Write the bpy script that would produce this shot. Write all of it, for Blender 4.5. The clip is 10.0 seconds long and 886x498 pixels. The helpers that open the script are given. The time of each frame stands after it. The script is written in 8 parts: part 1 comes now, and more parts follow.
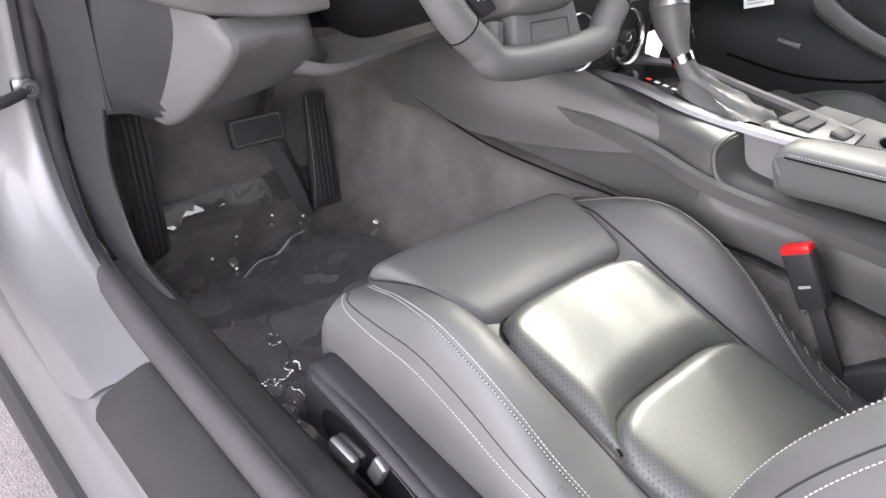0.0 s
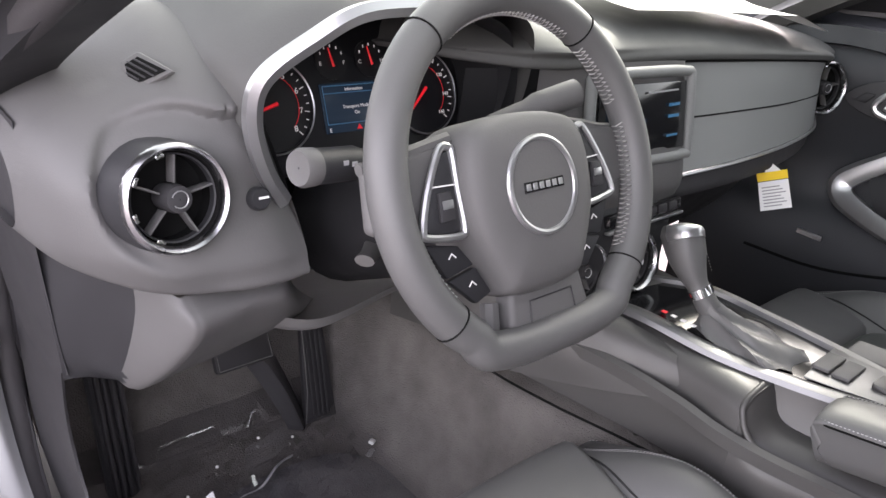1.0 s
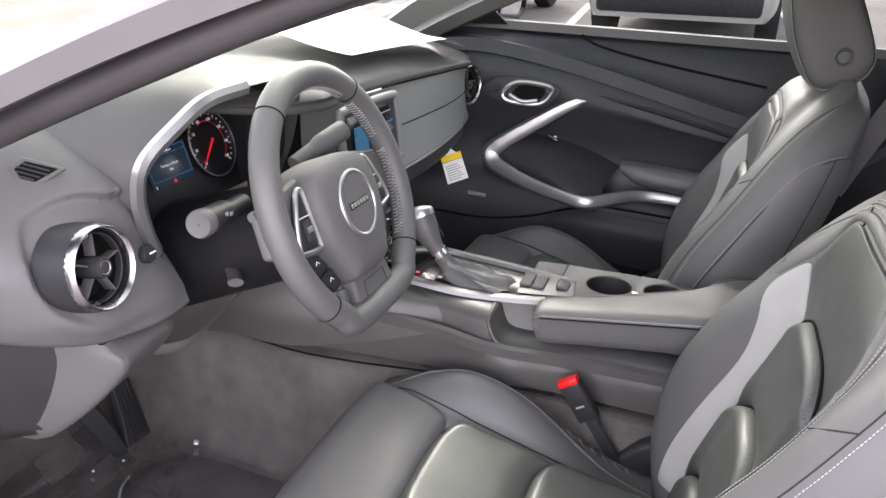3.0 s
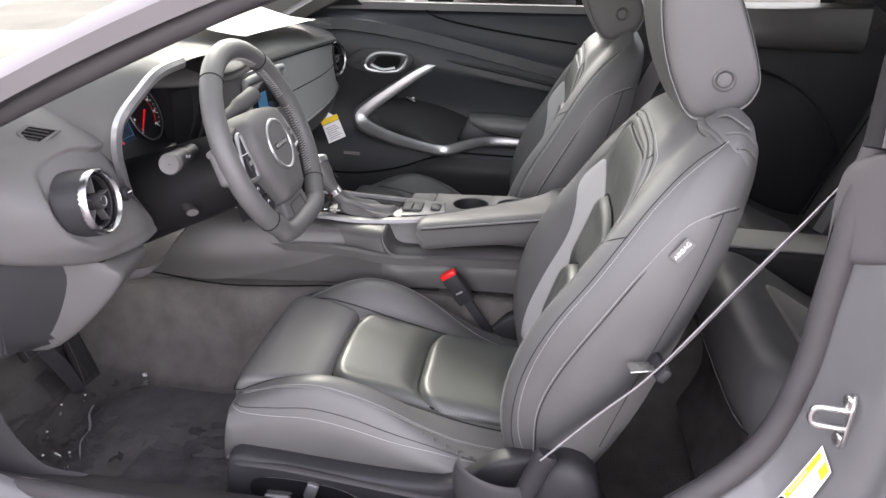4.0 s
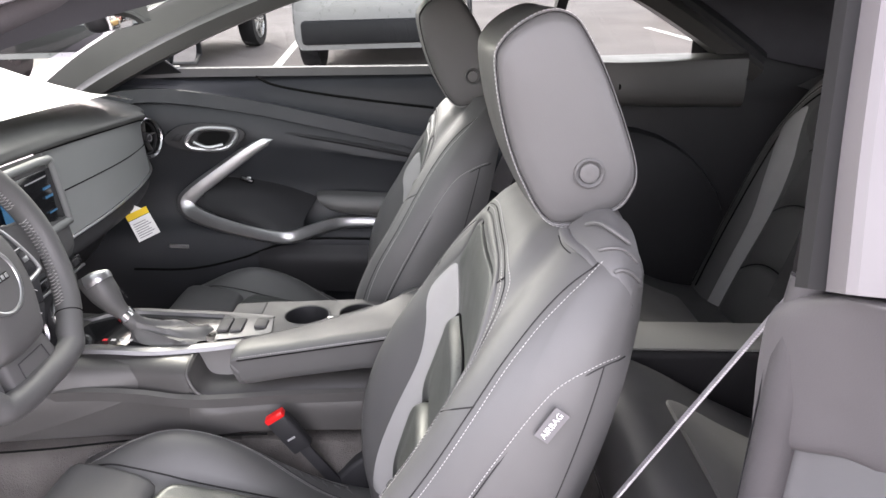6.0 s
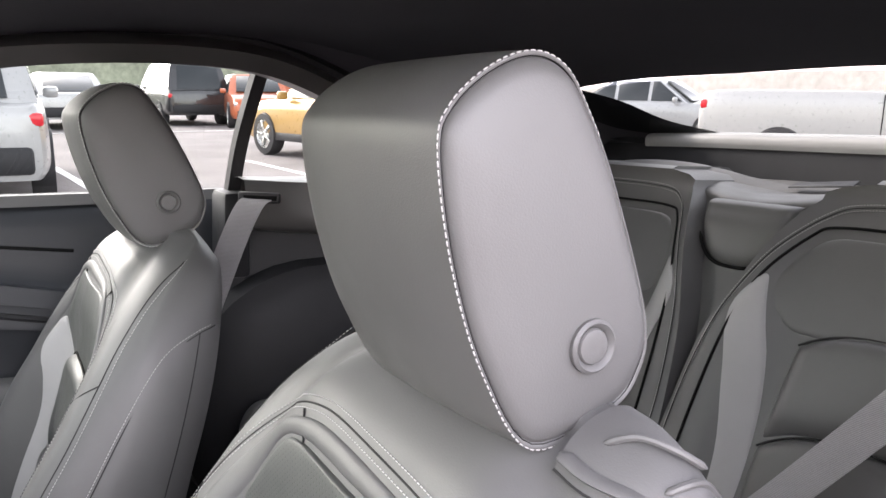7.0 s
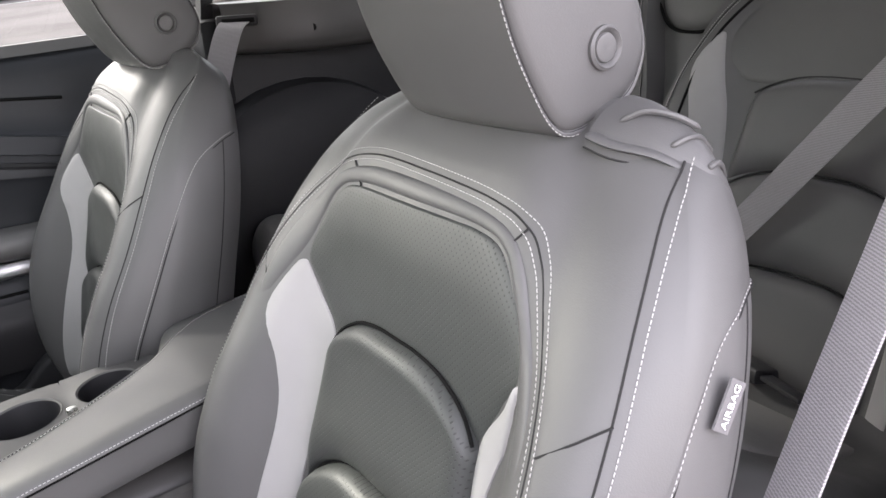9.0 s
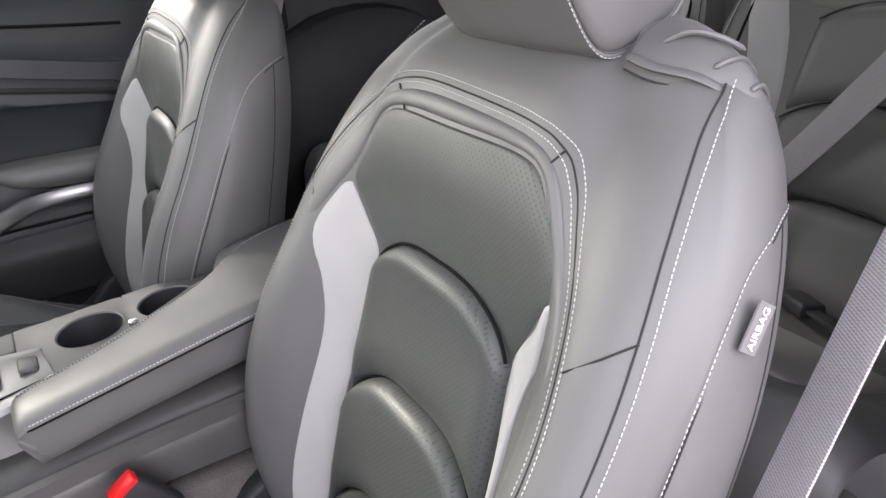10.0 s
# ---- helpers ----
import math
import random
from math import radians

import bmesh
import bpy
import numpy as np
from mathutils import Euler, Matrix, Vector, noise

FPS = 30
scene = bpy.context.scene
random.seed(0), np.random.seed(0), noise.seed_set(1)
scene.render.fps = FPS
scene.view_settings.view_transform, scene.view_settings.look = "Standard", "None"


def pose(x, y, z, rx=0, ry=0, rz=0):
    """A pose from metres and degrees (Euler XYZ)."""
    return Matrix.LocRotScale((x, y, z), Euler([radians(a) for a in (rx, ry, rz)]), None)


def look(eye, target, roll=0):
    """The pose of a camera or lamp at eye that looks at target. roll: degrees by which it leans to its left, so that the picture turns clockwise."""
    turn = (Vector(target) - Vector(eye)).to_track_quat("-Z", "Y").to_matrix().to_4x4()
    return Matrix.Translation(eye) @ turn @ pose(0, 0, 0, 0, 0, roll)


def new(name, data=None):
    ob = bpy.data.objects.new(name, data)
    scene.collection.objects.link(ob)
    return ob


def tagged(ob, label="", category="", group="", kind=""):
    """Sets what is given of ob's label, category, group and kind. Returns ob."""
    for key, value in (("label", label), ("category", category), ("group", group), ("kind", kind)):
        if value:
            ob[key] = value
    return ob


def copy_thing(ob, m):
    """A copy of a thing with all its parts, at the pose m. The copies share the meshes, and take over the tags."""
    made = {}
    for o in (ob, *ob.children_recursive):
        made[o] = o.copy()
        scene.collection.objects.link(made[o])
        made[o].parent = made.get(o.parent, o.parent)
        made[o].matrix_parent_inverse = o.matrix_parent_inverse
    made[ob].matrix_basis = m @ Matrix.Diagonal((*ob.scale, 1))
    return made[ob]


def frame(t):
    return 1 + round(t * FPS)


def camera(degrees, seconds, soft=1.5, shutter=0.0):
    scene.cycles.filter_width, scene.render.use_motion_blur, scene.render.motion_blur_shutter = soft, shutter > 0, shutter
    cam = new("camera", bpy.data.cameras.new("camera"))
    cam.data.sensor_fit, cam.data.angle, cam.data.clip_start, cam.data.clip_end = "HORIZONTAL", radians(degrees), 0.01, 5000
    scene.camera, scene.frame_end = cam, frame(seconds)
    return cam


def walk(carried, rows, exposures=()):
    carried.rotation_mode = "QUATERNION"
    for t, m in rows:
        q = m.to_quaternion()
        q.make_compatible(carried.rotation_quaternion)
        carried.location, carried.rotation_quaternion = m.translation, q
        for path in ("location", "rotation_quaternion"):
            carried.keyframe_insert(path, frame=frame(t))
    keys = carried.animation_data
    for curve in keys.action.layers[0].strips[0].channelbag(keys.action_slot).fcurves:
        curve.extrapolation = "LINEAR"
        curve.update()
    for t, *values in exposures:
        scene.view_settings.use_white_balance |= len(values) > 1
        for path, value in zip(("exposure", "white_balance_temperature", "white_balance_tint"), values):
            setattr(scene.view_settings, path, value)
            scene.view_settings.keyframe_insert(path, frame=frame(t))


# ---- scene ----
cam = camera(60.6, 10.0)
PATH = [
    (0, (-0.977, 0.168, 1.006), (0.239, 1.325, -0.081), 7.3),
    (0.3, (-0.936, 0.204, 1.029), (0.309, 1.427, 0.052), 6.7),
    (0.5, (-0.91, 0.224, 1.055), (0.338, 1.488, 0.136), 6.5),
    (1, (-0.862, 0.273, 1.1), (0.404, 1.591, 0.289), 6.0),
    (1.5, (-0.843, 0.289, 1.109), (0.448, 1.619, 0.358), 5.7),
    (1.8, (-0.844, 0.287, 1.109), (0.468, 1.6, 0.365), 5.4),
    (2, (-0.849, 0.285, 1.112), (0.491, 1.571, 0.369), 5.3),
    (2.5, (-0.976, 0.31, 1.16), (0.615, 1.262, 0.411), 5.6),
    (3, (-1.195, 0.282, 1.216), (0.559, 0.854, 0.445), 4.6),
    (3.2, (-1.287, 0.258, 1.225), (0.497, 0.724, 0.451), 3.6),
    (4.3, (-1.611, 0.245, 1.245), (0.218, 0.422, 0.456), 2.7),
    (4.5, (-1.624, 0.245, 1.241), (0.208, 0.408, 0.454), 2.6),
    (5, (-1.614, 0.245, 1.239), (0.22, 0.386, 0.451), 2.5),
    (5.5, (-1.49, 0.209, 1.264), (0.347, 0.368, 0.488), 1.9),
    (5.8, (-1.322, 0.166, 1.263), (0.54, 0.279, 0.542), 1.4),
    (6, (-1.21, 0.156, 1.238), (0.677, 0.119, 0.576), 1.3),
    (6.2, (-1.089, 0.184, 1.219), (0.799, -0.109, 0.628), 1.6),
    (7.3, (-0.752, 0.288, 1.162), (0.883, -0.838, 0.924), 2.4),
    (7.5, (-0.75, 0.291, 1.157), (0.865, -0.866, 0.928), 2.3),
    (8, (-0.751, 0.296, 1.157), (0.849, -0.873, 0.89), 1.6),
    (8.5, (-0.806, 0.351, 1.167), (0.763, -0.778, 0.653), -1.1),
    (8.7, (-0.835, 0.382, 1.15), (0.716, -0.727, 0.548), -2.1),
    (9, (-0.853, 0.395, 1.125), (0.696, -0.655, 0.42), -3.9),
    (9.5, (-0.87, 0.396, 1.117), (0.682, -0.576, 0.31), -5.3),
    (10, (-0.872, 0.394, 1.12), (0.704, -0.492, 0.265), -4.6),
]
EXPOSURE = [(0, 4.1, 6850, 23), (0.6, 3.8, 6850, 23), (2.3, 3.55, 6850, 23), (3.2, 3.66, 6850, 23), (4.5, 3.43, 6850, 23), (5.4, 3.5, 6850, 23), (6, 3.75, 6850, 23), (7.2, 4.15, 6850, 23), (8.2, 4.15, 6850, 23), (8.6, 3.95, 6850, 23), (9.2, 3.86, 6850, 23), (10, 3.88, 6850, 23)]
walk(cam, [(t, look(eye, target, roll)) for t, eye, target, roll in PATH], EXPOSURE)

# ---- world, sun and exposure ----
world = bpy.data.worlds.new("world")
scene.world = world
world.use_nodes = True
wn = world.node_tree.nodes
sky = wn.new("ShaderNodeTexSky")
sky.sky_type, sky.sun_disc = "NISHITA", False
SUN_EL, SUN_AZ = 34.0, 68.0   # azimuth from +y (the car's nose) towards +x
sky.sun_elevation, sky.sun_rotation = radians(SUN_EL), radians(SUN_AZ)
sky.dust_density, sky.ozone_density, sky.air_density = 1.5, 0.3, 1.0
haze = wn.new("ShaderNodeHueSaturation")   # thin high cloud takes the blue out of the sky
haze.inputs["Saturation"].default_value = 0.30
world.node_tree.links.new(sky.outputs[0], haze.inputs["Color"])
world.node_tree.links.new(haze.outputs[0], wn["Background"].inputs[0])
wn["Background"].inputs[1].default_value = 0.15
sun = new("sun", bpy.data.lights.new("sun", "SUN"))
sun.data.energy, sun.data.angle, sun.data.color = 0.42, radians(4), (1.0, 1.0, 0.95)
sun.matrix_world = look((0, 0, 0), (-math.sin(radians(SUN_AZ)) * math.cos(radians(SUN_EL)), -math.cos(radians(SUN_AZ)) * math.cos(radians(SUN_EL)), -math.sin(radians(SUN_EL))))


# ---- materials ----
def mat(name, col, rough=0.5, metal=0.0, vary=0.12, scale=18.0, grain=700.0, bump=0.12, spec=0.5, coat=0.0, emit=0.0, alpha=1.0, trans=0.0, big=2.5, depth=0.0006):
    """A surface with stains at two scales and a fine relief."""
    m = bpy.data.materials.new(name)
    m.use_nodes = True
    n, l = m.node_tree.nodes, m.node_tree.links
    b = n["Principled BSDF"]
    co = n.new("ShaderNodeTexCoord")
    rgb = (*col, 1.0)
    b.inputs["Base Color"].default_value = rgb
    if vary > 0:
        one, two = n.new("ShaderNodeTexNoise"), n.new("ShaderNodeTexNoise")
        for node, s, d in ((one, scale, 5.0), (two, big, 3.0)):
            node.inputs["Scale"].default_value, node.inputs["Detail"].default_value = s, d
            l.new(co.outputs["Object"], node.inputs["Vector"])
        mean = n.new("ShaderNodeMath")
        mean.operation = "ADD"
        l.new(one.outputs["Fac"], mean.inputs[0])
        l.new(two.outputs["Fac"], mean.inputs[1])
        span = n.new("ShaderNodeMapRange")
        span.inputs["From Min"].default_value, span.inputs["From Max"].default_value = 0.6, 1.4
        span.inputs["To Min"].default_value, span.inputs["To Max"].default_value = 1 - vary, 1 + vary
        l.new(mean.outputs[0], span.inputs["Value"])
        mix = n.new("ShaderNodeVectorMath")
        mix.operation = "SCALE"
        mix.inputs[0].default_value = col
        l.new(span.outputs[0], mix.inputs["Scale"])
        l.new(mix.outputs[0], b.inputs["Base Color"])
        gloss = n.new("ShaderNodeMapRange")
        gloss.inputs["From Min"].default_value, gloss.inputs["From Max"].default_value = 0.3, 0.7
        gloss.inputs["To Min"].default_value, gloss.inputs["To Max"].default_value = max(0.02, rough * 0.88), min(1.0, rough * 1.12)
        l.new(one.outputs["Fac"], gloss.inputs["Value"])
        l.new(gloss.outputs[0], b.inputs["Roughness"])
    else:
        b.inputs["Roughness"].default_value = rough
    if bump > 0:
        fine = n.new("ShaderNodeTexNoise")
        fine.inputs["Scale"].default_value, fine.inputs["Detail"].default_value = grain, 2.0
        l.new(co.outputs["Object"], fine.inputs["Vector"])
        relief = n.new("ShaderNodeBump")
        relief.inputs["Strength"].default_value, relief.inputs["Distance"].default_value = bump, depth
        l.new(fine.outputs["Fac"], relief.inputs["Height"])
        l.new(relief.outputs[0], b.inputs["Normal"])
    b.inputs["Metallic"].default_value = metal
    b.inputs["Specular IOR Level"].default_value = spec
    b.inputs["Coat Weight"].default_value = coat
    b.inputs["Alpha"].default_value = alpha
    b.inputs["Transmission Weight"].default_value = trans
    if emit:
        b.inputs["Emission Color"].default_value, b.inputs["Emission Strength"].default_value = rgb, emit
    return m


def dotted(m, axis, pitch=0.0042, hole=0.20):
    """Adds rows of small punched holes to a material; axis: the object axes that run over the surface."""
    n, l = m.node_tree.nodes, m.node_tree.links
    b = n["Principled BSDF"]
    co, sep, com = n.new("ShaderNodeTexCoord"), n.new("ShaderNodeSeparateXYZ"), n.new("ShaderNodeCombineXYZ")
    l.new(co.outputs["Object"], sep.inputs[0])
    l.new(sep.outputs["XYZ".index(axis[0])], com.inputs[0])
    l.new(sep.outputs["XYZ".index(axis[1])], com.inputs[1])
    turn = n.new("ShaderNodeVectorRotate")
    turn.inputs["Angle"].default_value = radians(45)
    l.new(com.outputs[0], turn.inputs["Vector"])
    vor = n.new("ShaderNodeTexVoronoi")
    vor.voronoi_dimensions = "2D"
    vor.inputs["Scale"].default_value, vor.inputs["Randomness"].default_value = 1 / pitch, 0.0
    l.new(turn.outputs[0], vor.inputs["Vector"])
    ramp = n.new("ShaderNodeMapRange")
    ramp.inputs["From Min"].default_value, ramp.inputs["From Max"].default_value = hole * 0.7, hole
    l.new(vor.outputs["Distance"], ramp.inputs["Value"])
    dark = n.new("ShaderNodeMix")
    dark.data_type = "RGBA"
    old = b.inputs["Base Color"].links[0].from_socket
    dark.inputs["A"].default_value = (0.022, 0.022, 0.022, 1)
    l.new(ramp.outputs[0], dark.inputs["Factor"])
    l.new(old, dark.inputs["B"])
    l.new(dark.outputs["Result"], b.inputs["Base Color"])
    dip = n.new("ShaderNodeBump")
    dip.inputs["Strength"].default_value, dip.inputs["Distance"].default_value = 0.6, 0.0006
    l.new(ramp.outputs[0], dip.inputs["Height"])
    l.new(dip.outputs[0], b.inputs["Normal"])
    return m


LEATHER = mat("black_leather", (0.085, 0.0845, 0.0835), 0.50, vary=0.10, grain=900, bump=0.22, spec=0.55)
PERF_BACK = dotted(mat("perforated_leather", (0.050, 0.054, 0.051), 0.48, vary=0.08, bump=0, spec=0.55), "XZ")
PERF_SEAT = dotted(mat("perforated_cushion_leather", (0.056, 0.060, 0.055), 0.42, vary=0.08, bump=0, spec=0.6), "XY")
SUEDE = mat("grey_suede", (0.335, 0.331, 0.325), 0.8, vary=0.06, grain=1500, bump=0.3, spec=0.2)
TAG = mat("tag_weave", (0.125, 0.122, 0.124), 0.7, vary=0.05, grain=1500, bump=0.3)
THREAD = mat("pale_thread", (0.38, 0.375, 0.365), 0.8, vary=0.05, bump=0)
CREASE = mat("seam_groove", (0.022, 0.022, 0.022), 0.8, vary=0.0, bump=0, spec=0.2)
# pale window ledge; on the rear tray and cushion it paints sunlit leather
LEDGE = mat("pale_ledge_sunlit_pads", (0.20, 0.196, 0.19), 0.6, vary=0.05, bump=0.1)
# near-black: paints shade into creases, throats and slots; also black piping and print
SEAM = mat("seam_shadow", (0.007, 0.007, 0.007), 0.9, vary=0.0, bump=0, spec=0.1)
DASH = mat("soft_dash_skin", (0.086, 0.084, 0.083), 0.66, vary=0.08, grain=650, bump=0.25)
DASH_TOP = mat("dash_top_skin", (0.070, 0.070, 0.068), 0.66, vary=0.08, grain=650, bump=0.25)
SHROUD = mat("shroud_plastic", (0.011, 0.011, 0.012), 0.55, vary=0.1, grain=800, bump=0.2, spec=0.2)
DASH_MID = mat("mid_dash_skin", (0.188, 0.193, 0.190), 0.6, vary=0.08, grain=650, bump=0.25)
CONSOLE = mat("console_plastic", (0.056, 0.054, 0.052), 0.46, vary=0.08, grain=800, bump=0.2)
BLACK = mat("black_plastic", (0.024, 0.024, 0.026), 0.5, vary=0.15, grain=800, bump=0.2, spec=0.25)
DARK = mat("dark_plastic", (0.034, 0.033, 0.035), 0.55, vary=0.12, grain=800, bump=0.2, spec=0.28)
GLOSS = mat("gloss_black", (0.01, 0.01, 0.011), 0.12, vary=0.05, bump=0)
SATIN = mat("satin_silver", (0.44, 0.44, 0.445), 0.33, metal=0.85, vary=0.05, bump=0.05)
PLATE = mat("satin_shifter_plate", (0.165, 0.165, 0.167), 0.40, metal=0.7, vary=0.08, bump=0.05)
CHROME = mat("chrome", (0.82, 0.82, 0.83), 0.09, metal=1.0, vary=0.03, bump=0)
STEEL = mat("zinc_steel", (0.62, 0.62, 0.60), 0.28, metal=1.0, vary=0.12, bump=0.08)
CARPET = mat("dark_carpet", (0.115, 0.107, 0.101), 0.95, vary=0.45, scale=16, grain=420, bump=0.9, spec=0.1, depth=0.003)
MAT_PILE = mat("dark_mat_pile", (0.115, 0.112, 0.117), 0.95, vary=0.5, scale=20, grain=420, bump=0.9, spec=0.1, depth=0.003)
RUBBER = mat("black_rubber", (0.027, 0.026, 0.028), 0.6, vary=0.2, grain=350, bump=0.3, spec=0.25)
SEAL = mat("grey_seal_rubber", (0.046, 0.043, 0.045), 0.62, vary=0.2, grain=350, bump=0.3)
EDGE = mat("pale_edge_strip", (0.120, 0.113, 0.115), 0.5, vary=0.05, bump=0.04)
PAINT = mat("silver_paint", (0.128, 0.129, 0.131), 0.45, metal=0.25, vary=0.06, bump=0.03, coat=0.3)
SILL = mat("scuffed_sill_plastic", (0.026, 0.025, 0.025), 0.7, vary=0.35, scale=25, grain=500, bump=0.3, spec=0.3)
FABRIC = mat("headliner_fabric", (0.060, 0.059, 0.066), 0.95, vary=0.15, grain=900, bump=0.5, spec=0.1)
WEB = mat("belt_webbing", (0.265, 0.255, 0.262), 0.6, vary=0.08, grain=1100, bump=0.6)
def woven(m, pitch=0.0021):
    """Adds the cross ribs of woven webbing along the object's height."""
    n, l = m.node_tree.nodes, m.node_tree.links
    b = n["Principled BSDF"]
    co, wave = n.new("ShaderNodeTexCoord"), n.new("ShaderNodeTexWave")
    wave.bands_direction = "Z"
    wave.inputs["Scale"].default_value, wave.inputs["Distortion"].default_value, wave.inputs["Detail"].default_value = 0.314 / pitch, 2.0, 2.0
    wave.inputs["Detail Scale"].default_value = 8.0
    l.new(co.outputs["Object"], wave.inputs["Vector"])
    span = n.new("ShaderNodeMapRange")
    span.inputs["To Min"].default_value, span.inputs["To Max"].default_value = 0.72, 1.25
    l.new(wave.outputs["Fac"], span.inputs["Value"])
    tone = n.new("ShaderNodeVectorMath")
    tone.operation = "SCALE"
    l.new(b.inputs["Base Color"].links[0].from_socket, tone.inputs[0])
    l.new(span.outputs[0], tone.inputs["Scale"])
    l.new(tone.outputs[0], b.inputs["Base Color"])
    dip = n.new("ShaderNodeBump")
    dip.inputs["Strength"].default_value, dip.inputs["Distance"].default_value = 0.5, 0.0006
    l.new(wave.outputs["Fac"], dip.inputs["Height"])
    l.new(dip.outputs[0], b.inputs["Normal"])
    return m


woven(WEB)
RED = mat("red_button", (0.72, 0.012, 0.012), 0.35, vary=0.05, bump=0)
WHITE = mat("white_paper", (0.80, 0.80, 0.79), 0.7, vary=0.04, bump=0.1)
FOIL = mat("silver_label", (0.42, 0.42, 0.45), 0.4, vary=0.05, bump=0.05)
YELLOW = mat("yellow_print", (0.85, 0.58, 0.02), 0.6, vary=0.04, bump=0)
INK = mat("grey_print", (0.30, 0.30, 0.31), 0.7, vary=0.0, bump=0)
FACE = mat("gauge_face", (0.012, 0.012, 0.014), 0.4, vary=0.05, bump=0)
LIT = mat("lit_markings", (0.6, 0.6, 0.6), 0.5, vary=0, bump=0, emit=0.03)
NEEDLE = mat("red_needle", (0.8, 0.02, 0.03), 0.5, vary=0, bump=0, emit=0.022)
SCREEN = mat("lit_display", (0.012, 0.022, 0.036), 0.25, vary=0.1, bump=0, emit=0.05)
BLUE = mat("blue_display", (0.03, 0.11, 0.20), 0.3, vary=0.05, bump=0, emit=0.04)
ASPHALT = mat("asphalt", (0.23, 0.208, 0.204), 0.9, vary=0.35, scale=60, grain=220, bump=1.0, spec=0.2, big=0.6, depth=0.004)
LINE = mat("road_paint", (0.7, 0.7, 0.68), 0.7, vary=0.15, bump=0.2)
def tinted_glass(name, col, gloss):
    """A thin pane: light passes straight through and takes the tint; a little is mirrored."""
    m = bpy.data.materials.new(name)
    m.use_nodes = True
    n, l = m.node_tree.nodes, m.node_tree.links
    clear, shine, mixed = n.new("ShaderNodeBsdfTransparent"), n.new("ShaderNodeBsdfGlossy"), n.new("ShaderNodeMixShader")
    clear.inputs["Color"].default_value = (*col, 1)
    shine.inputs["Roughness"].default_value = 0.02
    mixed.inputs[0].default_value = gloss
    l.new(clear.outputs[0], mixed.inputs[1])
    l.new(shine.outputs[0], mixed.inputs[2])
    l.new(mixed.outputs[0], n["Material Output"].inputs["Surface"])
    return m


FILM = tinted_glass("clear_film", (0.95, 0.95, 0.97), 0.24)
DOOR = mat("charcoal_door_skin", (0.022, 0.024, 0.028), 0.5, vary=0.10, grain=700, bump=0.2, spec=0.36)
SIDE_GLASS = tinted_glass("side_glass", (0.285, 0.31, 0.297), 0.05)
GLASS = tinted_glass("tinted_glass", (0.44, 0.485, 0.435), 0.06)
REAR_GLASS = tinted_glass("rear_glass", (0.31, 0.326, 0.31), 0.05)
TINT = mat("dark_glass", (0.02, 0.025, 0.028), 0.06, vary=0, bump=0)
MIRROR = mat("mirror_glass", (0.85, 0.87, 0.88), 0.02, metal=1.0, vary=0, bump=0)


# ---- shapes ----
def smooth(c, n, closed=False):
    """Catmull-Rom through the rows of c, n steps a span."""
    c = np.asarray(c, float)
    m = len(c)
    if m < 3 and not closed:
        return np.stack([c[0] + (c[-1] - c[0]) * k for k in np.linspace(0, 1, n + 1)])
    pad = np.concatenate([c[-1:], c, c[:2]]) if closed else np.concatenate([2 * c[:1] - c[1:2], c, 2 * c[-1:] - c[-2:-1]])
    out = []
    for i in range(m if closed else m - 1):
        a, b, d, e = pad[i], pad[i + 1], pad[i + 2], pad[i + 3]
        for k in range(n):
            t = k / n
            out.append(0.5 * (2 * b + (d - a) * t + (2 * a - 5 * b + 4 * d - e) * t * t + (3 * b - a - 3 * d + e) * t**3))
    if not closed:
        out.append(c[-1])
    return np.array(out)


def grid(p, wrap_a=False, wrap_b=False, cap=False):
    """Faces over an array of points (a, b, 3); cap: closes the first and last rows."""
    p = np.asarray(p, float)
    a, b = p.shape[:2]
    at = lambda i, j: (i % a) * b + j % b
    f = [(at(i, j), at(i, j + 1), at(i + 1, j + 1), at(i + 1, j)) for i in range(a if wrap_a else a - 1) for j in range(b if wrap_b else b - 1)]
    if cap:
        f += [tuple(range(b))[::-1], tuple((a - 1) * b + j for j in range(b))]
    return p.reshape(-1, 3), f


def net(c, nu, nv, wrap_a=False, wrap_b=False, cap=False):
    c = smooth(c, nu, wrap_a)
    c = np.swapaxes(smooth(np.swapaxes(c, 0, 1), nv, wrap_b), 0, 1)
    return grid(c, wrap_a, wrap_b, cap)


def join(*some):
    v, f, n = [], [], 0
    for vs, fs in some:
        v.append(np.asarray(vs, float))
        f += [tuple(i + n for i in face) for face in fs]
        n += len(vs)
    return np.concatenate(v), f


def frames(path, closed=False):
    path = np.asarray(path, float)
    t = np.gradient(path, axis=0) if not closed else np.roll(path, -1, 0) - np.roll(path, 1, 0)
    t /= np.linalg.norm(t, axis=1)[:, None] + 1e-12
    n = np.cross(t[0], (0, 0, 1) if abs(t[0][2]) < 0.9 else (1, 0, 0))
    out = []
    for k in t:
        n = n - k * (n @ k)
        n /= np.linalg.norm(n)
        out.append((n, np.cross(k, n)))
    return path, t, out


def tube(path, r, seg=8, closed=False, flat=1.0):
    path, _, fr = frames(path, closed)
    r = np.broadcast_to(r, len(path))
    ang = np.linspace(0, 2 * np.pi, seg, endpoint=False)
    p = np.array([[path[i] + r[i] * (math.cos(a) * n + flat * math.sin(a) * b) for a in ang] for i, (n, b) in enumerate(fr)])
    return grid(p, closed, True, cap=not closed)


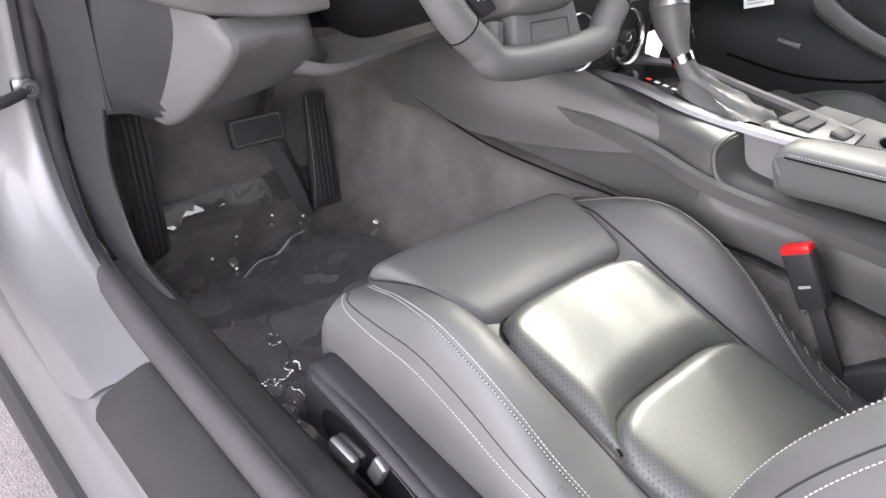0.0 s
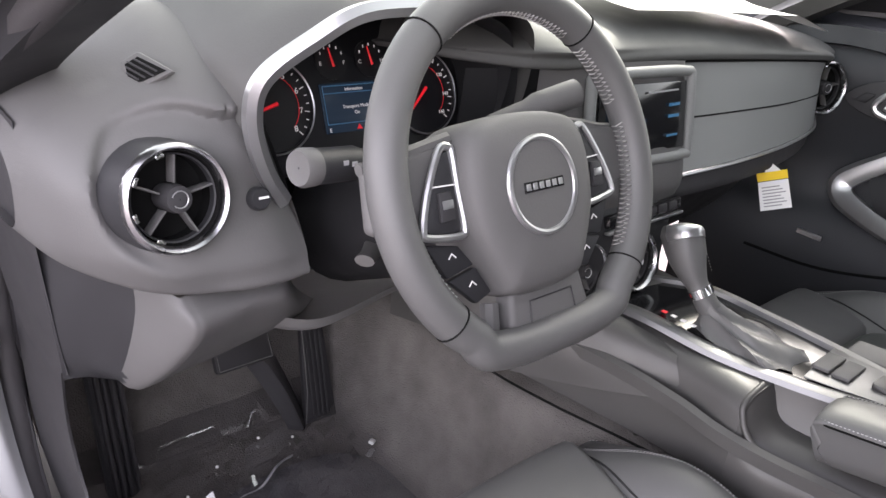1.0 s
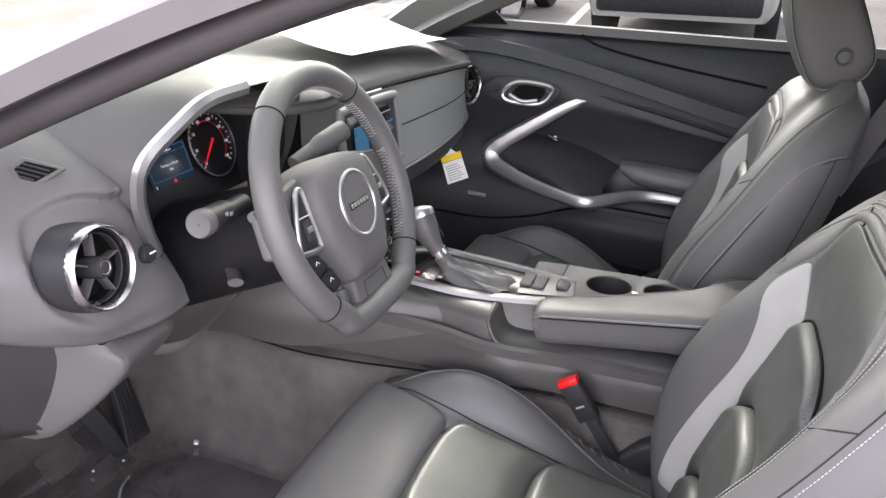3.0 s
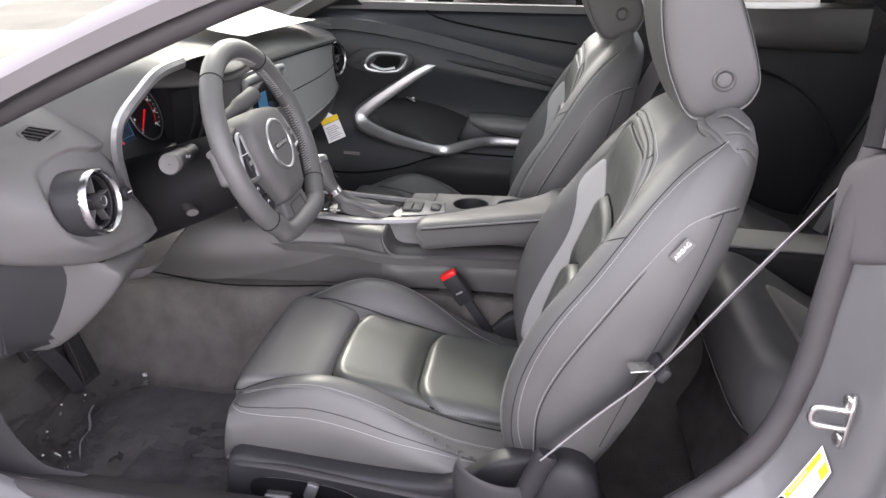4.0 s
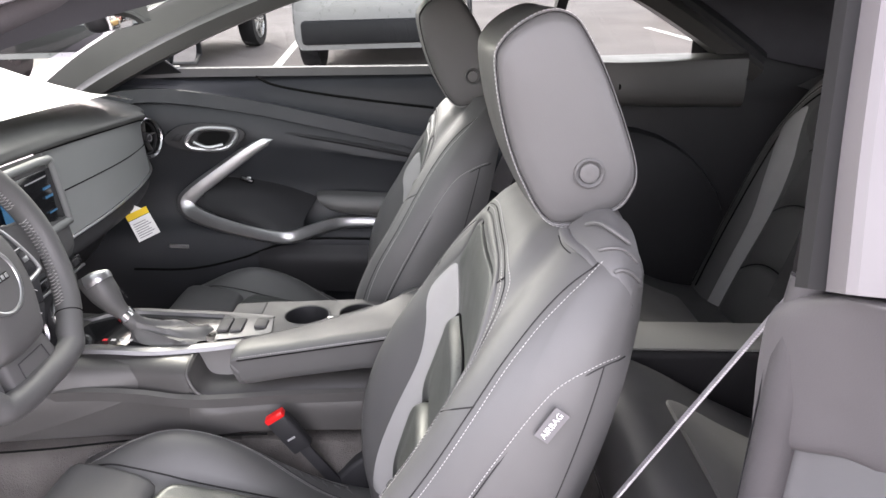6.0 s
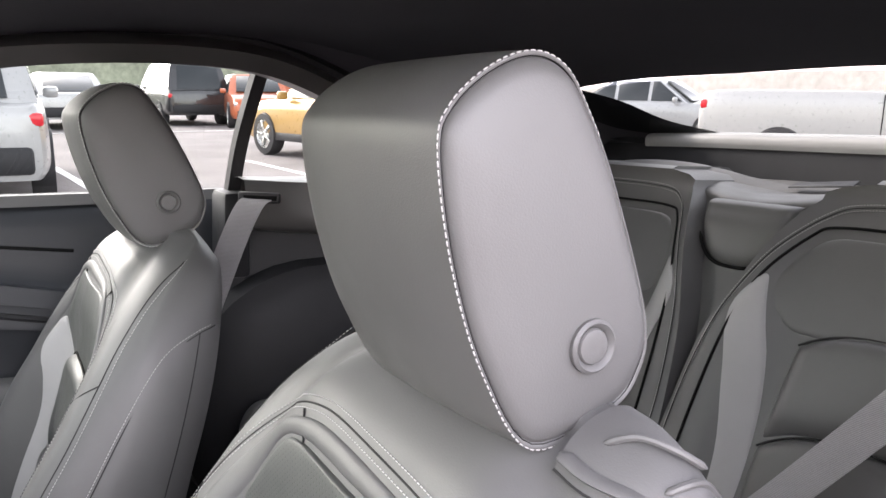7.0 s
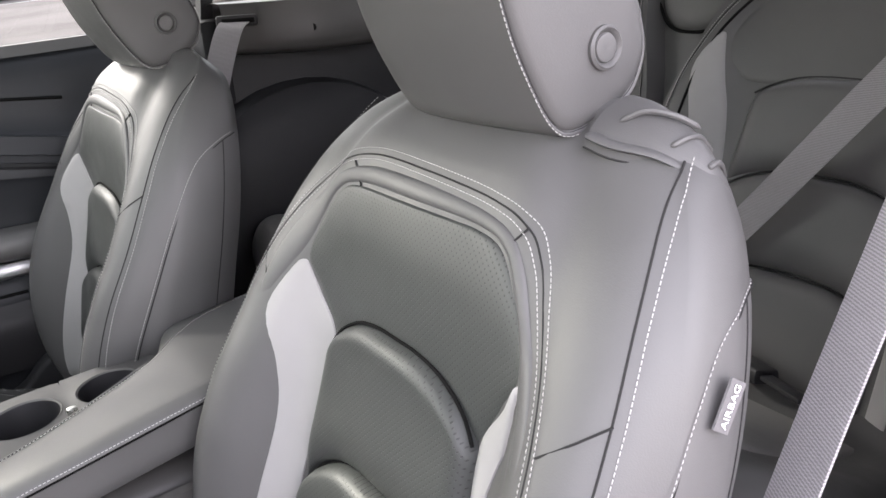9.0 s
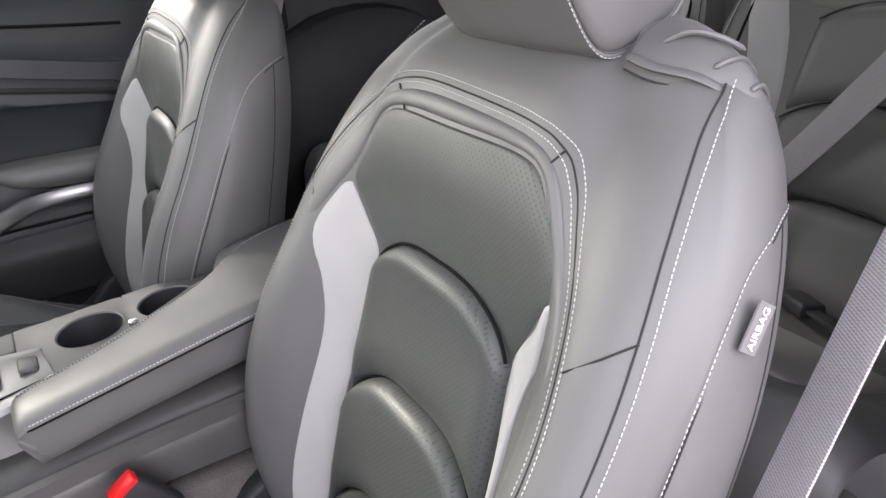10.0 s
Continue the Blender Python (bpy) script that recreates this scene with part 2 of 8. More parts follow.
def ribbon(path, across, width, thick=0.002):
    """A flat woven band with fine lengthwise ribs along a path; across: the direction of its width."""
    path = np.asarray(path, float)
    t = np.gradient(path, axis=0)
    across = np.broadcast_to(np.asarray(across, float), path.shape)
    a = across - t * ((across * t).sum(1) / (t * t).sum(1))[:, None]
    a /= np.linalg.norm(a, axis=1)[:, None]
    n = np.cross(t, a)
    n /= np.linalg.norm(n, axis=1)[:, None]
    across_at = np.linspace(-0.5, 0.5, 25)
    face = [path + a * width * k + n * (thick / 2 + (0.0004 if i % 2 else 0.0)) for i, k in enumerate(across_at)]
    rear = [path + a * width * k - n * (thick / 2 + (0.0004 if i % 2 else 0.0)) for i, k in enumerate(across_at)]
    p = np.stack(face + rear[::-1], 1)
    return grid(p, False, True, cap=True)


def bar(path, profile, up=(0, 0, 1)):
    """Sweeps a profile of (side, up) pairs along a path, keeping its up."""
    path = np.asarray(path, float)
    t = np.gradient(path, axis=0)
    t /= np.linalg.norm(t, axis=1)[:, None]
    side = np.cross(t, np.asarray(up, float))
    side /= np.linalg.norm(side, axis=1)[:, None]
    top = np.cross(side, t)
    p = np.array([[path[i] + a * side[i] + b * top[i] for a, b in profile] for i in range(len(path))])
    return grid(p, False, True, cap=True)


def from_bm(bm):
    bm.verts.ensure_lookup_table()
    out = np.array([v.co[:] for v in bm.verts]), [tuple(v.index for v in f.verts) for f in bm.faces]
    bm.free()
    return out


def box(c, s, bev=0.004, m=None, seg=2):
    bm = bmesh.new()
    bmesh.ops.create_cube(bm, size=1.0)
    bmesh.ops.scale(bm, vec=s, verts=bm.verts)
    if bev:
        bmesh.ops.bevel(bm, geom=bm.edges[:], offset=min(bev, 0.45 * min(s)), segments=seg, profile=0.5, affect="EDGES")
    if m is not None:
        bmesh.ops.transform(bm, matrix=m, verts=bm.verts)
    bmesh.ops.translate(bm, vec=c, verts=bm.verts)
    bm.verts.index_update()
    return from_bm(bm)


def slab(outline, push, bev=0.003, seg=2):
    """A plate: a flat outline in space, pushed along a vector, with rounded edges."""
    bm = bmesh.new()
    vs = [bm.verts.new(p) for p in outline]
    f = bm.faces.new(vs)
    got = bmesh.ops.extrude_face_region(bm, geom=[f])
    bmesh.ops.translate(bm, vec=push, verts=[v for v in got["geom"] if isinstance(v, bmesh.types.BMVert)])
    bmesh.ops.recalc_face_normals(bm, faces=bm.faces)
    if bev:
        sharp = [e for e in bm.edges if len(e.link_faces) == 2 and e.calc_face_angle() > 0.9]
        bmesh.ops.bevel(bm, geom=sharp, offset=bev, segments=seg, profile=0.5, affect="EDGES")
    bm.verts.index_update()
    return from_bm(bm)


def lathe(profile, origin, axis, seg=32):
    """Revolves (radius, height) pairs about an axis."""
    q = Vector(axis).normalized().to_track_quat("Z", "Y").to_matrix()
    ang = np.linspace(0, 2 * np.pi, seg, endpoint=False)
    p = np.array([[Vector(origin) + q @ Vector((r * math.cos(a), r * math.sin(a), h)) for a in ang] for r, h in profile])
    return grid(p, False, True)


def strip(left, right, m, h, at, n=10, edge=0.25, sink=0.003, power=5):
    """A padded panel between two edge lines of a surface; at(u, v, lift) gives a point."""
    left, right = smooth(left, m), smooth(right, m)
    k = len(left)
    rows = []
    ends = np.minimum(np.arange(k), np.arange(k)[::-1]) / max(1.0, edge * k * 0.5)
    for i in range(k):
        e = math.sqrt(max(0.0, 1 - (1 - min(1.0, ends[i])) ** 2))
        rows.append([at(*(left[i] + (right[i] - left[i]) * s), -sink + (h + sink) * e * (0.66 * math.sqrt(max(0.0, 1 - abs(2 * s - 1) ** (power * 3))) + 0.34 * (1 - (2 * s - 1) ** 2))) for s in (1 - np.cos(np.linspace(0, np.pi, n + 1))) / 2])
    return grid(np.array(rows))


def puff(w1, w0, top, low, h, at, n=28, m=26):
    """A padded rib with an arched edge; top(u) and low(u) are its two edges on a surface."""
    rows = []
    for j in range(m + 1):
        v = (1 - math.cos(math.pi * j / m)) / 2
        row = []
        for s in np.sin(np.linspace(-np.pi / 2, np.pi / 2, n + 1)):
            u = s * (w1 + (w0 - w1) * v)
            z1, z0 = top(abs(s) * w1), low(abs(s) * w1)
            z = z1 + (z0 - z1) * v
            d1, d0 = abs(z1 - z), abs(z - z0)
            e1, e0 = min(1.0, d1 / 0.016), min(1.0, d0 / 0.045)
            side = min(1.0, (1 - abs(s)) / 0.16)
            k = math.sqrt(max(0.0, 1 - (1 - e1) ** 2)) * math.sqrt(max(0.0, 1 - (1 - e0) ** 2)) * math.sqrt(max(0.0, 1 - (1 - side) ** 2))
            row.append(at(u, z, -0.002 + (h + 0.002) * k * (0.8 + 0.2 * (1 - s * s))))
        rows.append(row)
    return grid(np.array(rows))


def stitches(path, normal, run=0.0029, gap=0.0012, w=0.00038, lift=0.0002):
    """A row of thread stitches along a path on a surface."""
    path, normal = np.asarray(path, float), np.broadcast_to(np.asarray(normal, float), np.shape(path))
    d = np.r_[0, np.cumsum(np.linalg.norm(np.diff(path, axis=0), axis=1))]
    at = lambda s, arr: np.array([np.interp(s, d, arr[:, i]) for i in range(3)])
    out, s = [], 0.0
    while s + run < d[-1]:
        a, b, nn = at(s, path), at(s + run, path), at(s, normal)
        side = np.cross(b - a, nn)
        side *= w / (np.linalg.norm(side) + 1e-9)
        up = nn / np.linalg.norm(nn)
        mid = (a + b) / 2 + up * (lift + 0.0005)
        v = [a - side, a + side, b + side, b - side, mid - side * 0.8, mid + side * 0.8, a - up * 0.001, b - up * 0.001]
        out.append((v, [(0, 4, 5, 1), (4, 3, 2, 5), (0, 3, 4), (1, 5, 2)]))
        s += run + gap
    return join(*out)


def part(name, geo, material, parent=None, label="", smooth_angle=40.0):
    """Links geometry as one mesh object under a thing or a part."""
    v, f = geo
    me = bpy.data.meshes.new(name)
    me.from_pydata([tuple(p) for p in v], [], f)
    me.update()
    bm = bmesh.new()
    bm.from_mesh(me)
    bmesh.ops.recalc_face_normals(bm, faces=bm.faces)
    bm.to_mesh(me)
    bm.free()
    me.shade_smooth()
    me.set_sharp_from_angle(angle=radians(smooth_angle))
    me.materials.append(material)
    ob = new(name, me)
    if parent is not None:
        ob.parent = parent
    if label:
        tagged(ob, label)
    return ob


def thing(name, label, category, group="", kind=""):
    return tagged(new(name), label, category, group, kind)


def text(body, m, size, material, parent, name="lettering"):
    c = bpy.data.curves.new(name, "FONT")
    c.body, c.size, c.align_x, c.align_y, c.extrude = body, size, "CENTER", "CENTER", 0.0002
    ob = new(name, c)
    ob.data.materials.append(material)
    ob.parent, ob.matrix_basis = parent, m
    return ob


def basis(origin, side, up):
    """A pose whose x runs along side and whose y runs along up."""
    x = Vector(side).normalized()
    y = (Vector(up) - x * x.dot(Vector(up))).normalized()
    z = x.cross(y)
    return Matrix(((x[0], y[0], z[0], origin[0]), (x[1], y[1], z[1], origin[1]), (x[2], y[2], z[2], origin[2]), (0, 0, 0, 1)))


# ---- ground ----
LOT = pose(0, 0, 0.03, -3.1, -2.1, 0)   # the car park slopes under the car
part_ground = part("ground", net([[(x, y, 0.0) for x in (-400, -60, -12, 0, 12, 60, 400)] for y in (-400, -60, -12, 0, 12, 60, 400)], 4, 4), ASPHALT)
part_ground.matrix_basis = LOT
tagged(part_ground, "grey worn asphalt of a sunny car park", "ground", kind="structure")
lines = thing("parking_line", "white painted parking bay line on asphalt", "road marking", kind="structure")
for x0, y0, x1, y1 in ((6.2, 1.9, 11.5, 2.3), (6.2, -0.9, 11.5, -0.5), (6.2, -3.7, 11.5, -3.3), (-7.0, 0.9, -1.9, 1.9), (20, -30, 20, 30)):
    d = Vector((y0 - y1, x1 - x0, 0)).normalized() * 0.055
    part("stripe", slab([(x0 - d.x, y0 - d.y, 0.001), (x1 - d.x, y1 - d.y, 0.001), (x1 + d.x, y1 + d.y, 0.001), (x0 + d.x, y0 + d.y, 0.001)], (0, 0, 0.004), 0), LINE, lines)

lines.matrix_basis = LOT

# ---- car floor and sills ----
FLOOR_Y = (1.42, 1.34, 1.26, 1.16, 1.0, 0.8, 0.55, 0.3, 0.05, -0.2)
rows = []
for y in FLOOR_Y:
    toe = max(0.0, (y - 1.195)) * 1.9
    low = 0.262 + toe
    nar = 0.045 * min(1.0, max(0.0, (0.80 - y) / 0.25))
    half = [(-0.672, max(0.37, low + 0.04)), (-0.655, max(0.33, low + 0.02)), (-0.63, low + 0.01), (-0.50, low), (-0.35, low), (-0.26, low + 0.006), (-0.21 + nar, low + 0.045), (-0.178 + nar, max(0.42, low + 0.09)), (-0.156 + nar, max(0.492, low + 0.13)), (-0.085, 0.506 + toe * 0.5)]
    rows.append([(x, y, z) for x, z in half] + [(-x, y, z) for x, z in half[::-1]])
floor = part("floor", net(rows, 3, 3), CARPET)
tagged(floor, "black carpeted car floor with a raised centre tunnel", "car floor", kind="structure")

sill = thing("door_sill", "scuffed black sill trim over a silver painted rocker", "door sill", kind="structure")
sill_y = np.linspace(1.02, -0.02, 27)
plate = [(-0.652, 0.372), (-0.656, 0.398), (-0.664, 0.407), (-0.69, 0.411), (-0.712, 0.409), (-0.716, 0.395)]
part("inner_plate", grid([[(x, y, z) for x, z in plate] for y in sill_y]), SILL, sill, "dusty scratched black plastic kick plate")
lip = [(-0.71, 0.39), (-0.735, 0.398), (-0.748, 0.396), (-0.775, 0.386), (-0.793, 0.375), (-0.802, 0.361), (-0.8045, 0.344)]
part("outer_plate", grid([[(x, y, z) for x, z in lip] for y in np.linspace(0.83, -0.05, 20)]), SILL, sill, "textured black outer sill cover")
rocker = [(-0.735, 0.388), (-0.765, 0.380), (-0.788, 0.369), (-0.799, 0.354), (-0.802, 0.343), (-0.810, 0.336), (-0.822, 0.314), (-0.832, 0.285), (-0.836, 0.260)]
part("rocker", grid([[(x, y, z) for x, z in rocker] for y in np.linspace(1.25, -0.5, 30)]), PAINT, sill, "silver painted rocker panel")
skirt = [(-0.833, 0.264), (-0.845, 0.260), (-0.851, 0.244), (-0.848, 0.18), (-0.80, 0.16)]
part("side_skirt", grid([[(x, y, z) for x, z in skirt] for y in np.linspace(1.3, -0.5, 24)]), BLACK, sill)
part("under_body", box((-0.0, 0.4, 0.19), (1.66, 3.6, 0.06), 0.02), BLACK, sill)

# rubber seal that runs round the door opening
seal_line = smooth([(-0.60, 0.36, 1.262), (-0.655, 0.63, 1.142), (-0.695, 0.92, 1.00), (-0.70, 1.09, 0.90), (-0.705, 1.155, 0.75), (-0.708, 1.15, 0.55), (-0.715, 1.08, 0.435), (-0.722, 0.93, 0.412), (-0.725, 0.6, 0.412), (-0.725, 0.25, 0.416), (-0.722, 0.12, 0.45), (-0.718, 0.0, 0.545), (-0.712, -0.078, 0.64), (-0.708, -0.108, 0.75), (-0.706, -0.113, 0.86), (-0.705, -0.118, 0.99), (-0.70, -0.125, 1.04)], 8)
seal = thing("door_seal", "black rubber weather seal round the open doorway", "door seal")
part("bulb", tube(seal_line, 0.0165, 12), SEAL, seal)
part("flange", ribbon(seal_line + np.array([0.012, 0, 0.0]), (0, 0.2, 1), 0.024, 0.006), RUBBER, seal)

# painted body round the doorway: hinge pillar, pillar foot, rear jamb
body = thing("car_body", "silver painted car body round an open doorway", "car body")
jamb = []
for y0, y1, z in ((0.80, 0.86, 0.392), (0.93, 1.02, 0.41), (1.03, 1.12, 0.46), (1.085, 1.19, 0.55), (1.10, 1.23, 0.68), (1.085, 1.24, 0.82), (1.06, 1.22, 0.93)):
    jamb.append([(-0.722, y0 + 0.035, z + 0.012), (-0.738, y0 + 0.028, z + 0.006), (-0.762, (y0 + y1) / 2, z - 0.006), (-0.79, y1 - 0.02, z - 0.016), (-0.804, y1, z - 0.04), (-0.814, y1 + 0.05, z - 0.06)])
part("hinge_pillar", net(jamb, 5, 4), PAINT, body)
rear_rows = []
for z, ya, yb, yc in ((0.36, 0.20, 0.17, 0.10), (0.44, 0.115, 0.09, 0.0), (0.52, 0.02, -0.02, -0.10), (0.62, -0.075, -0.10, -0.155), (0.74, -0.112, -0.128, -0.172), (0.86, -0.122, -0.136, -0.178), (0.96, -0.128, -0.142, -0.182), (1.02, -0.132, -0.146, -0.19)):
    rear_rows.append([(-0.715, ya, z), (-0.735, ya - 0.012, z), (-0.765, yb - 0.012, z), (-0.795, yc + 0.018, z), (-0.815, yc, z), (-0.835, yc - 0.006, z), (-0.855, yc - 0.03, z), (-0.87, yc - 0.10, z), (-0.885, yc - 0.4, z), (-0.89, yc - 1.1, z)])
part("rear_jamb", net(rear_rows, 6, 5), PAINT, body)
part("rear_wing", net([[(-0.885, y, 0.30), (-0.895, y, 0.6), (-0.885, y, 0.9), (-0.85, y, 1.0), (-0.77, y, 1.04), (-0.70, y, 1.045)] for y in (-0.20, -0.6, -1.2, -2.0)], 4, 4), PAINT, body)

# windscreen pillars
def pillar(sx):
    p = smooth([(sx * 0.745, 1.10, 0.90), (sx * 0.72, 0.95, 1.005), (sx * 0.675, 0.70, 1.135), (sx * 0.625, 0.42, 1.245), (sx * 0.59, 0.18, 1.30), (sx * 0.575, -0.1, 1.315)] + ([(0.59, -0.28, 1.272), (0.615, -0.46, 1.18), (0.64, -0.62, 1.08)] if sx > 0 else []), 6)
    outer = bar(p, [(-0.030, -0.012), (-0.028, 0.016), (-0.008, 0.028), (0.018, 0.024), (0.034, 0.008), (0.030, -0.014)], (0, 0, 1))
    inner = bar(p + np.array([-sx * 0.034, 0.02, -0.022]), [(-0.036, -0.02), (-0.034, 0.012), (-0.01, 0.026), (0.02, 0.022), (0.04, 0.004), (0.026, -0.024)], (0, 0, 1))
    if sx > 0:   # broad padded trim that closes the corner to the windscreen
        wide = bar(p[:25] + np.array([-0.022, 0.010, 0.034]), [(-0.020, -0.046), (-0.028, -0.02), (-0.028, 0.026), (-0.016, 0.046), (0.004, 0.050), (0.018, 0.040), (0.018, -0.046)], (0, 0, 1))
        inner = join(inner, wide)
    return outer, inner
for sx, side in ((-1, "near"), (1, "far")):
    post = thing("windscreen_pillar", "windscreen pillar with dark padded trim inside", "car pillar")
    a, b = pillar(sx)
    part("outer_skin", a, EDGE if sx < 0 else BLACK, post)
    part("inner_trim", b, CONSOLE if sx > 0 else BLACK, post, "dark grey padded pillar trim")
gutter = thing("roof_seal", "black rubber strip along the windscreen pillar", "seal strip")
part("strip", tube(smooth([(-0.705, 0.98, 1.0), (-0.682, 0.78, 1.11), (-0.645, 0.55, 1.20), (-0.605, 0.30, 1.285), (-0.58, 0.1, 1.315), (-0.575, -0.12, 1.318)], 6), 0.012, 8), RUBBER, gutter)

# roof and headliner
roof_rows = []
for y, zc in ((0.42, 1.275), (0.30, 1.305), (0.1, 1.335), (-0.2, 1.345), (-0.5, 1.325), (-0.70, 1.285)):
    roof_rows.append([(x, y, zc - 0.10 * (abs(x) / 0.62) ** 4 * (0.35 if y > -0.3 else 0.6)) for x in (-0.60, -0.5, -0.25, 0, 0.25, 0.5, 0.60)])
roof = part("ceiling", net(roof_rows, 5, 4), FABRIC)
tagged(roof, "black fabric headliner of the car roof", "headliner", kind="structure")
shell = part("roof_skin", net([[(x * 1.06, y, z + 0.03) for x, y, z in r] for r in roof_rows], 4, 4), FABRIC)
tagged(shell, "dark folding roof covering above the headliner", "car roof", kind="structure")
for sx in (-1, 1):
    rail = part("trim", tube(smooth([(sx * 0.60, 0.40, 1.275), (sx * 0.585, 0.15, 1.330), (sx * 0.58, -0.10, 1.325), (sx * 0.585, -0.22, 1.285), (sx * 0.60, -0.36, 1.215), (sx * 0.62, -0.55, 1.11)], 6), 0.026, 10), FABRIC)
    tagged(rail, "black padded roof rail above the side window", "roof rail", kind="structure")
    fill = part("trim", net([[(sx * 0.60, -0.02, 1.315), (sx * 0.57, -0.04, 1.335), (sx * 0.50, -0.05, 1.335)], [(sx * 0.60, -0.36, 1.225), (sx * 0.58, -0.36, 1.27), (sx * 0.54, -0.36, 1.32)], [(sx * 0.63, -0.55, 1.11), (sx * 0.60, -0.57, 1.20), (sx * 0.50, -0.60, 1.28)], [(sx * 0.60, -0.85, 1.05), (sx * 0.57, -0.85, 1.13), (sx * 0.45, -0.78, 1.25)]], 5, 4), FABRIC)
    tagged(fill, "black fabric lining beside the rear window", "roof lining", kind="structure")

corner = part("trim", net([[(0.44, -0.66, 1.290), (0.41, -0.84, 1.262), (0.38, -0.96, 1.225), (0.27, -1.02, 1.200)], [(0.52, -0.66, 1.275), (0.52, -0.86, 1.235), (0.52, -0.98, 1.200), (0.42, -1.04, 1.180)], [(0.60, -0.64, 1.21), (0.61, -0.86, 1.17), (0.62, -1.0, 1.15), (0.62, -1.06, 1.15)], [(0.632, -0.66, 1.09), (0.628, -0.86, 1.08), (0.625, -1.0, 1.08), (0.625, -1.08, 1.08)]], 4, 4), FABRIC)
tagged(corner, "black fabric lining round the rear window corner", "roof lining", kind="structure")

# window divider posts and side glass
for sx in (-1, 1):
    post = thing("window_post", "slim black post between door glass and quarter glass", "window post")
    dx, dy, wide = (-0.010, 0.018, 0.009) if sx < 0 else (0.0, 0.0, 0.014)
    part("post", bar(smooth([(sx * 0.725 + dx * 0.9, -0.128 + dy, 1.02 if sx > 0 else 1.046), (sx * 0.69 + dx, -0.14 + dy, 1.15), (sx * 0.63 + dx, -0.165 + dy, 1.30)], 5), [(-wide, -0.012), (-wide, 0.012), (wide, 0.012), (wide, -0.012)], (0, 1, 0)), RUBBER if sx > 0 else CREASE, post)
    if sx < 0:
        part("bright_strip", bar(smooth([(-0.757, -0.124, 1.052), (-0.724, -0.133, 1.15), (-0.663, -0.158, 1.30)], 5), [(-0.017, -0.016), (-0.017, 0.010), (-0.012, 0.015), (0.012, 0.015), (0.017, 0.010), (0.017, -0.016)], (0, 1, 0)), EDGE, post, "pale satin window edge strip")
foot = part("trim", box((0.715, -0.128, 0.965), (0.10, 0.055, 0.17), 0.012), BLACK)
tagged(foot, "black foot of the far window post", "post foot", kind="structure")
cap = thing("pillar_cap", "moulded black plastic cover at the belt line", "pillar cover")
CAP = mat("cap_plastic", (0.076, 0.072, 0.074), 0.52, vary=0.12, grain=900, bump=0.25, spec=0.4)
cap_x = (-0.692, -0.706, -0.728, -0.752, -0.776, -0.800, -0.818, -0.828)
cap_rows = []
for dz, zs, ys in (((0.0, (1.018, 1.026, 1.036, 1.044, 1.049, 1.050, 1.046, 1.036), (-0.150, -0.152, -0.155, -0.160, -0.166, -0.174, -0.188, -0.204))),
                   ((0.0, (1.020, 1.030, 1.040, 1.048, 1.052, 1.052, 1.046, 1.034), (-0.112, -0.116, -0.120, -0.126, -0.136, -0.152, -0.172, -0.196))),
                   ((0.0, (1.006, 1.018, 1.028, 1.036, 1.040, 1.038, 1.030, 1.020), (-0.100, -0.103, -0.110, -0.122, -0.136, -0.152, -0.170, -0.194))),
                   ((0.0, (0.975, 0.980, 0.986, 0.992, 0.996, 0.994, 0.985, 0.975), (-0.098, -0.102, -0.114, -0.130, -0.146, -0.158, -0.172, -0.194))),
                   ((0.0, (0.940, 0.944, 0.948, 0.954, 0.960, 0.962, 0.955, 0.945), (-0.100, -0.105, -0.120, -0.138, -0.152, -0.163, -0.176, -0.196))),
                   ((0.0, (0.908, 0.908, 0.916, 0.926, 0.926, 0.916, 0.908, 0.906), (-0.104, -0.110, -0.124, -0.142, -0.157, -0.168, -0.180, -0.198))),
                   ((0.0, (0.904, 0.904, 0.911, 0.921, 0.921, 0.911, 0.903, 0.902), (-0.118, -0.126, -0.142, -0.160, -0.174, -0.185, -0.196, -0.210)))):
    cap_rows.append([(x, y, z) for x, y, z in zip(cap_x, ys, zs)])
part("cover", net(cap_rows, 5, 4), CAP, cap)
part("rivet", lathe([(0.006, 0), (0.006, 0.003), (0.003, 0.005), (0.001, 0.005)], (-0.806, -0.168, 0.932), (-0.4, 1, 0), 12), BLACK, cap)

# ---- seat surfaces ----
def cr1(xs, ys, x):
    """Smooth reading of a table."""
    xs, ys = np.asarray(xs, float), np.asarray(ys, float)
    x = np.clip(np.asarray(x, float), xs[0], xs[-1])
    m = np.gradient(ys, xs)
    i = np.clip(np.searchsorted(xs, x, side="right") - 1, 0, len(xs) - 2)
    h = xs[i + 1] - xs[i]
    t = (x - xs[i]) / h
    return (2 * t**3 - 3 * t**2 + 1) * ys[i] + (t**3 - 2 * t**2 + t) * h * m[i] + (3 * t**2 - 2 * t**3) * ys[i + 1] + (t**3 - t**2) * h * m[i + 1]


BZ = (0.44, 0.52, 0.60, 0.67, 0.74, 0.80, 0.86, 0.92, 0.96, 0.99, 1.015)
BYC = (0.208, 0.196, 0.175, 0.154, 0.130, 0.113, 0.106, 0.096, 0.080, 0.058, 0.022)
BYB = (0.232, 0.248, 0.246, 0.229, 0.196, 0.158, 0.122, 0.082, 0.050, 0.020, -0.005)
BHW = (0.225, 0.245, 0.258, 0.265, 0.268, 0.266, 0.258, 0.242, 0.222, 0.195, 0.150)
BYR = (0.12, 0.088, 0.060, 0.040, 0.020, 0.0, -0.018, -0.033, -0.042, -0.045, -0.032)


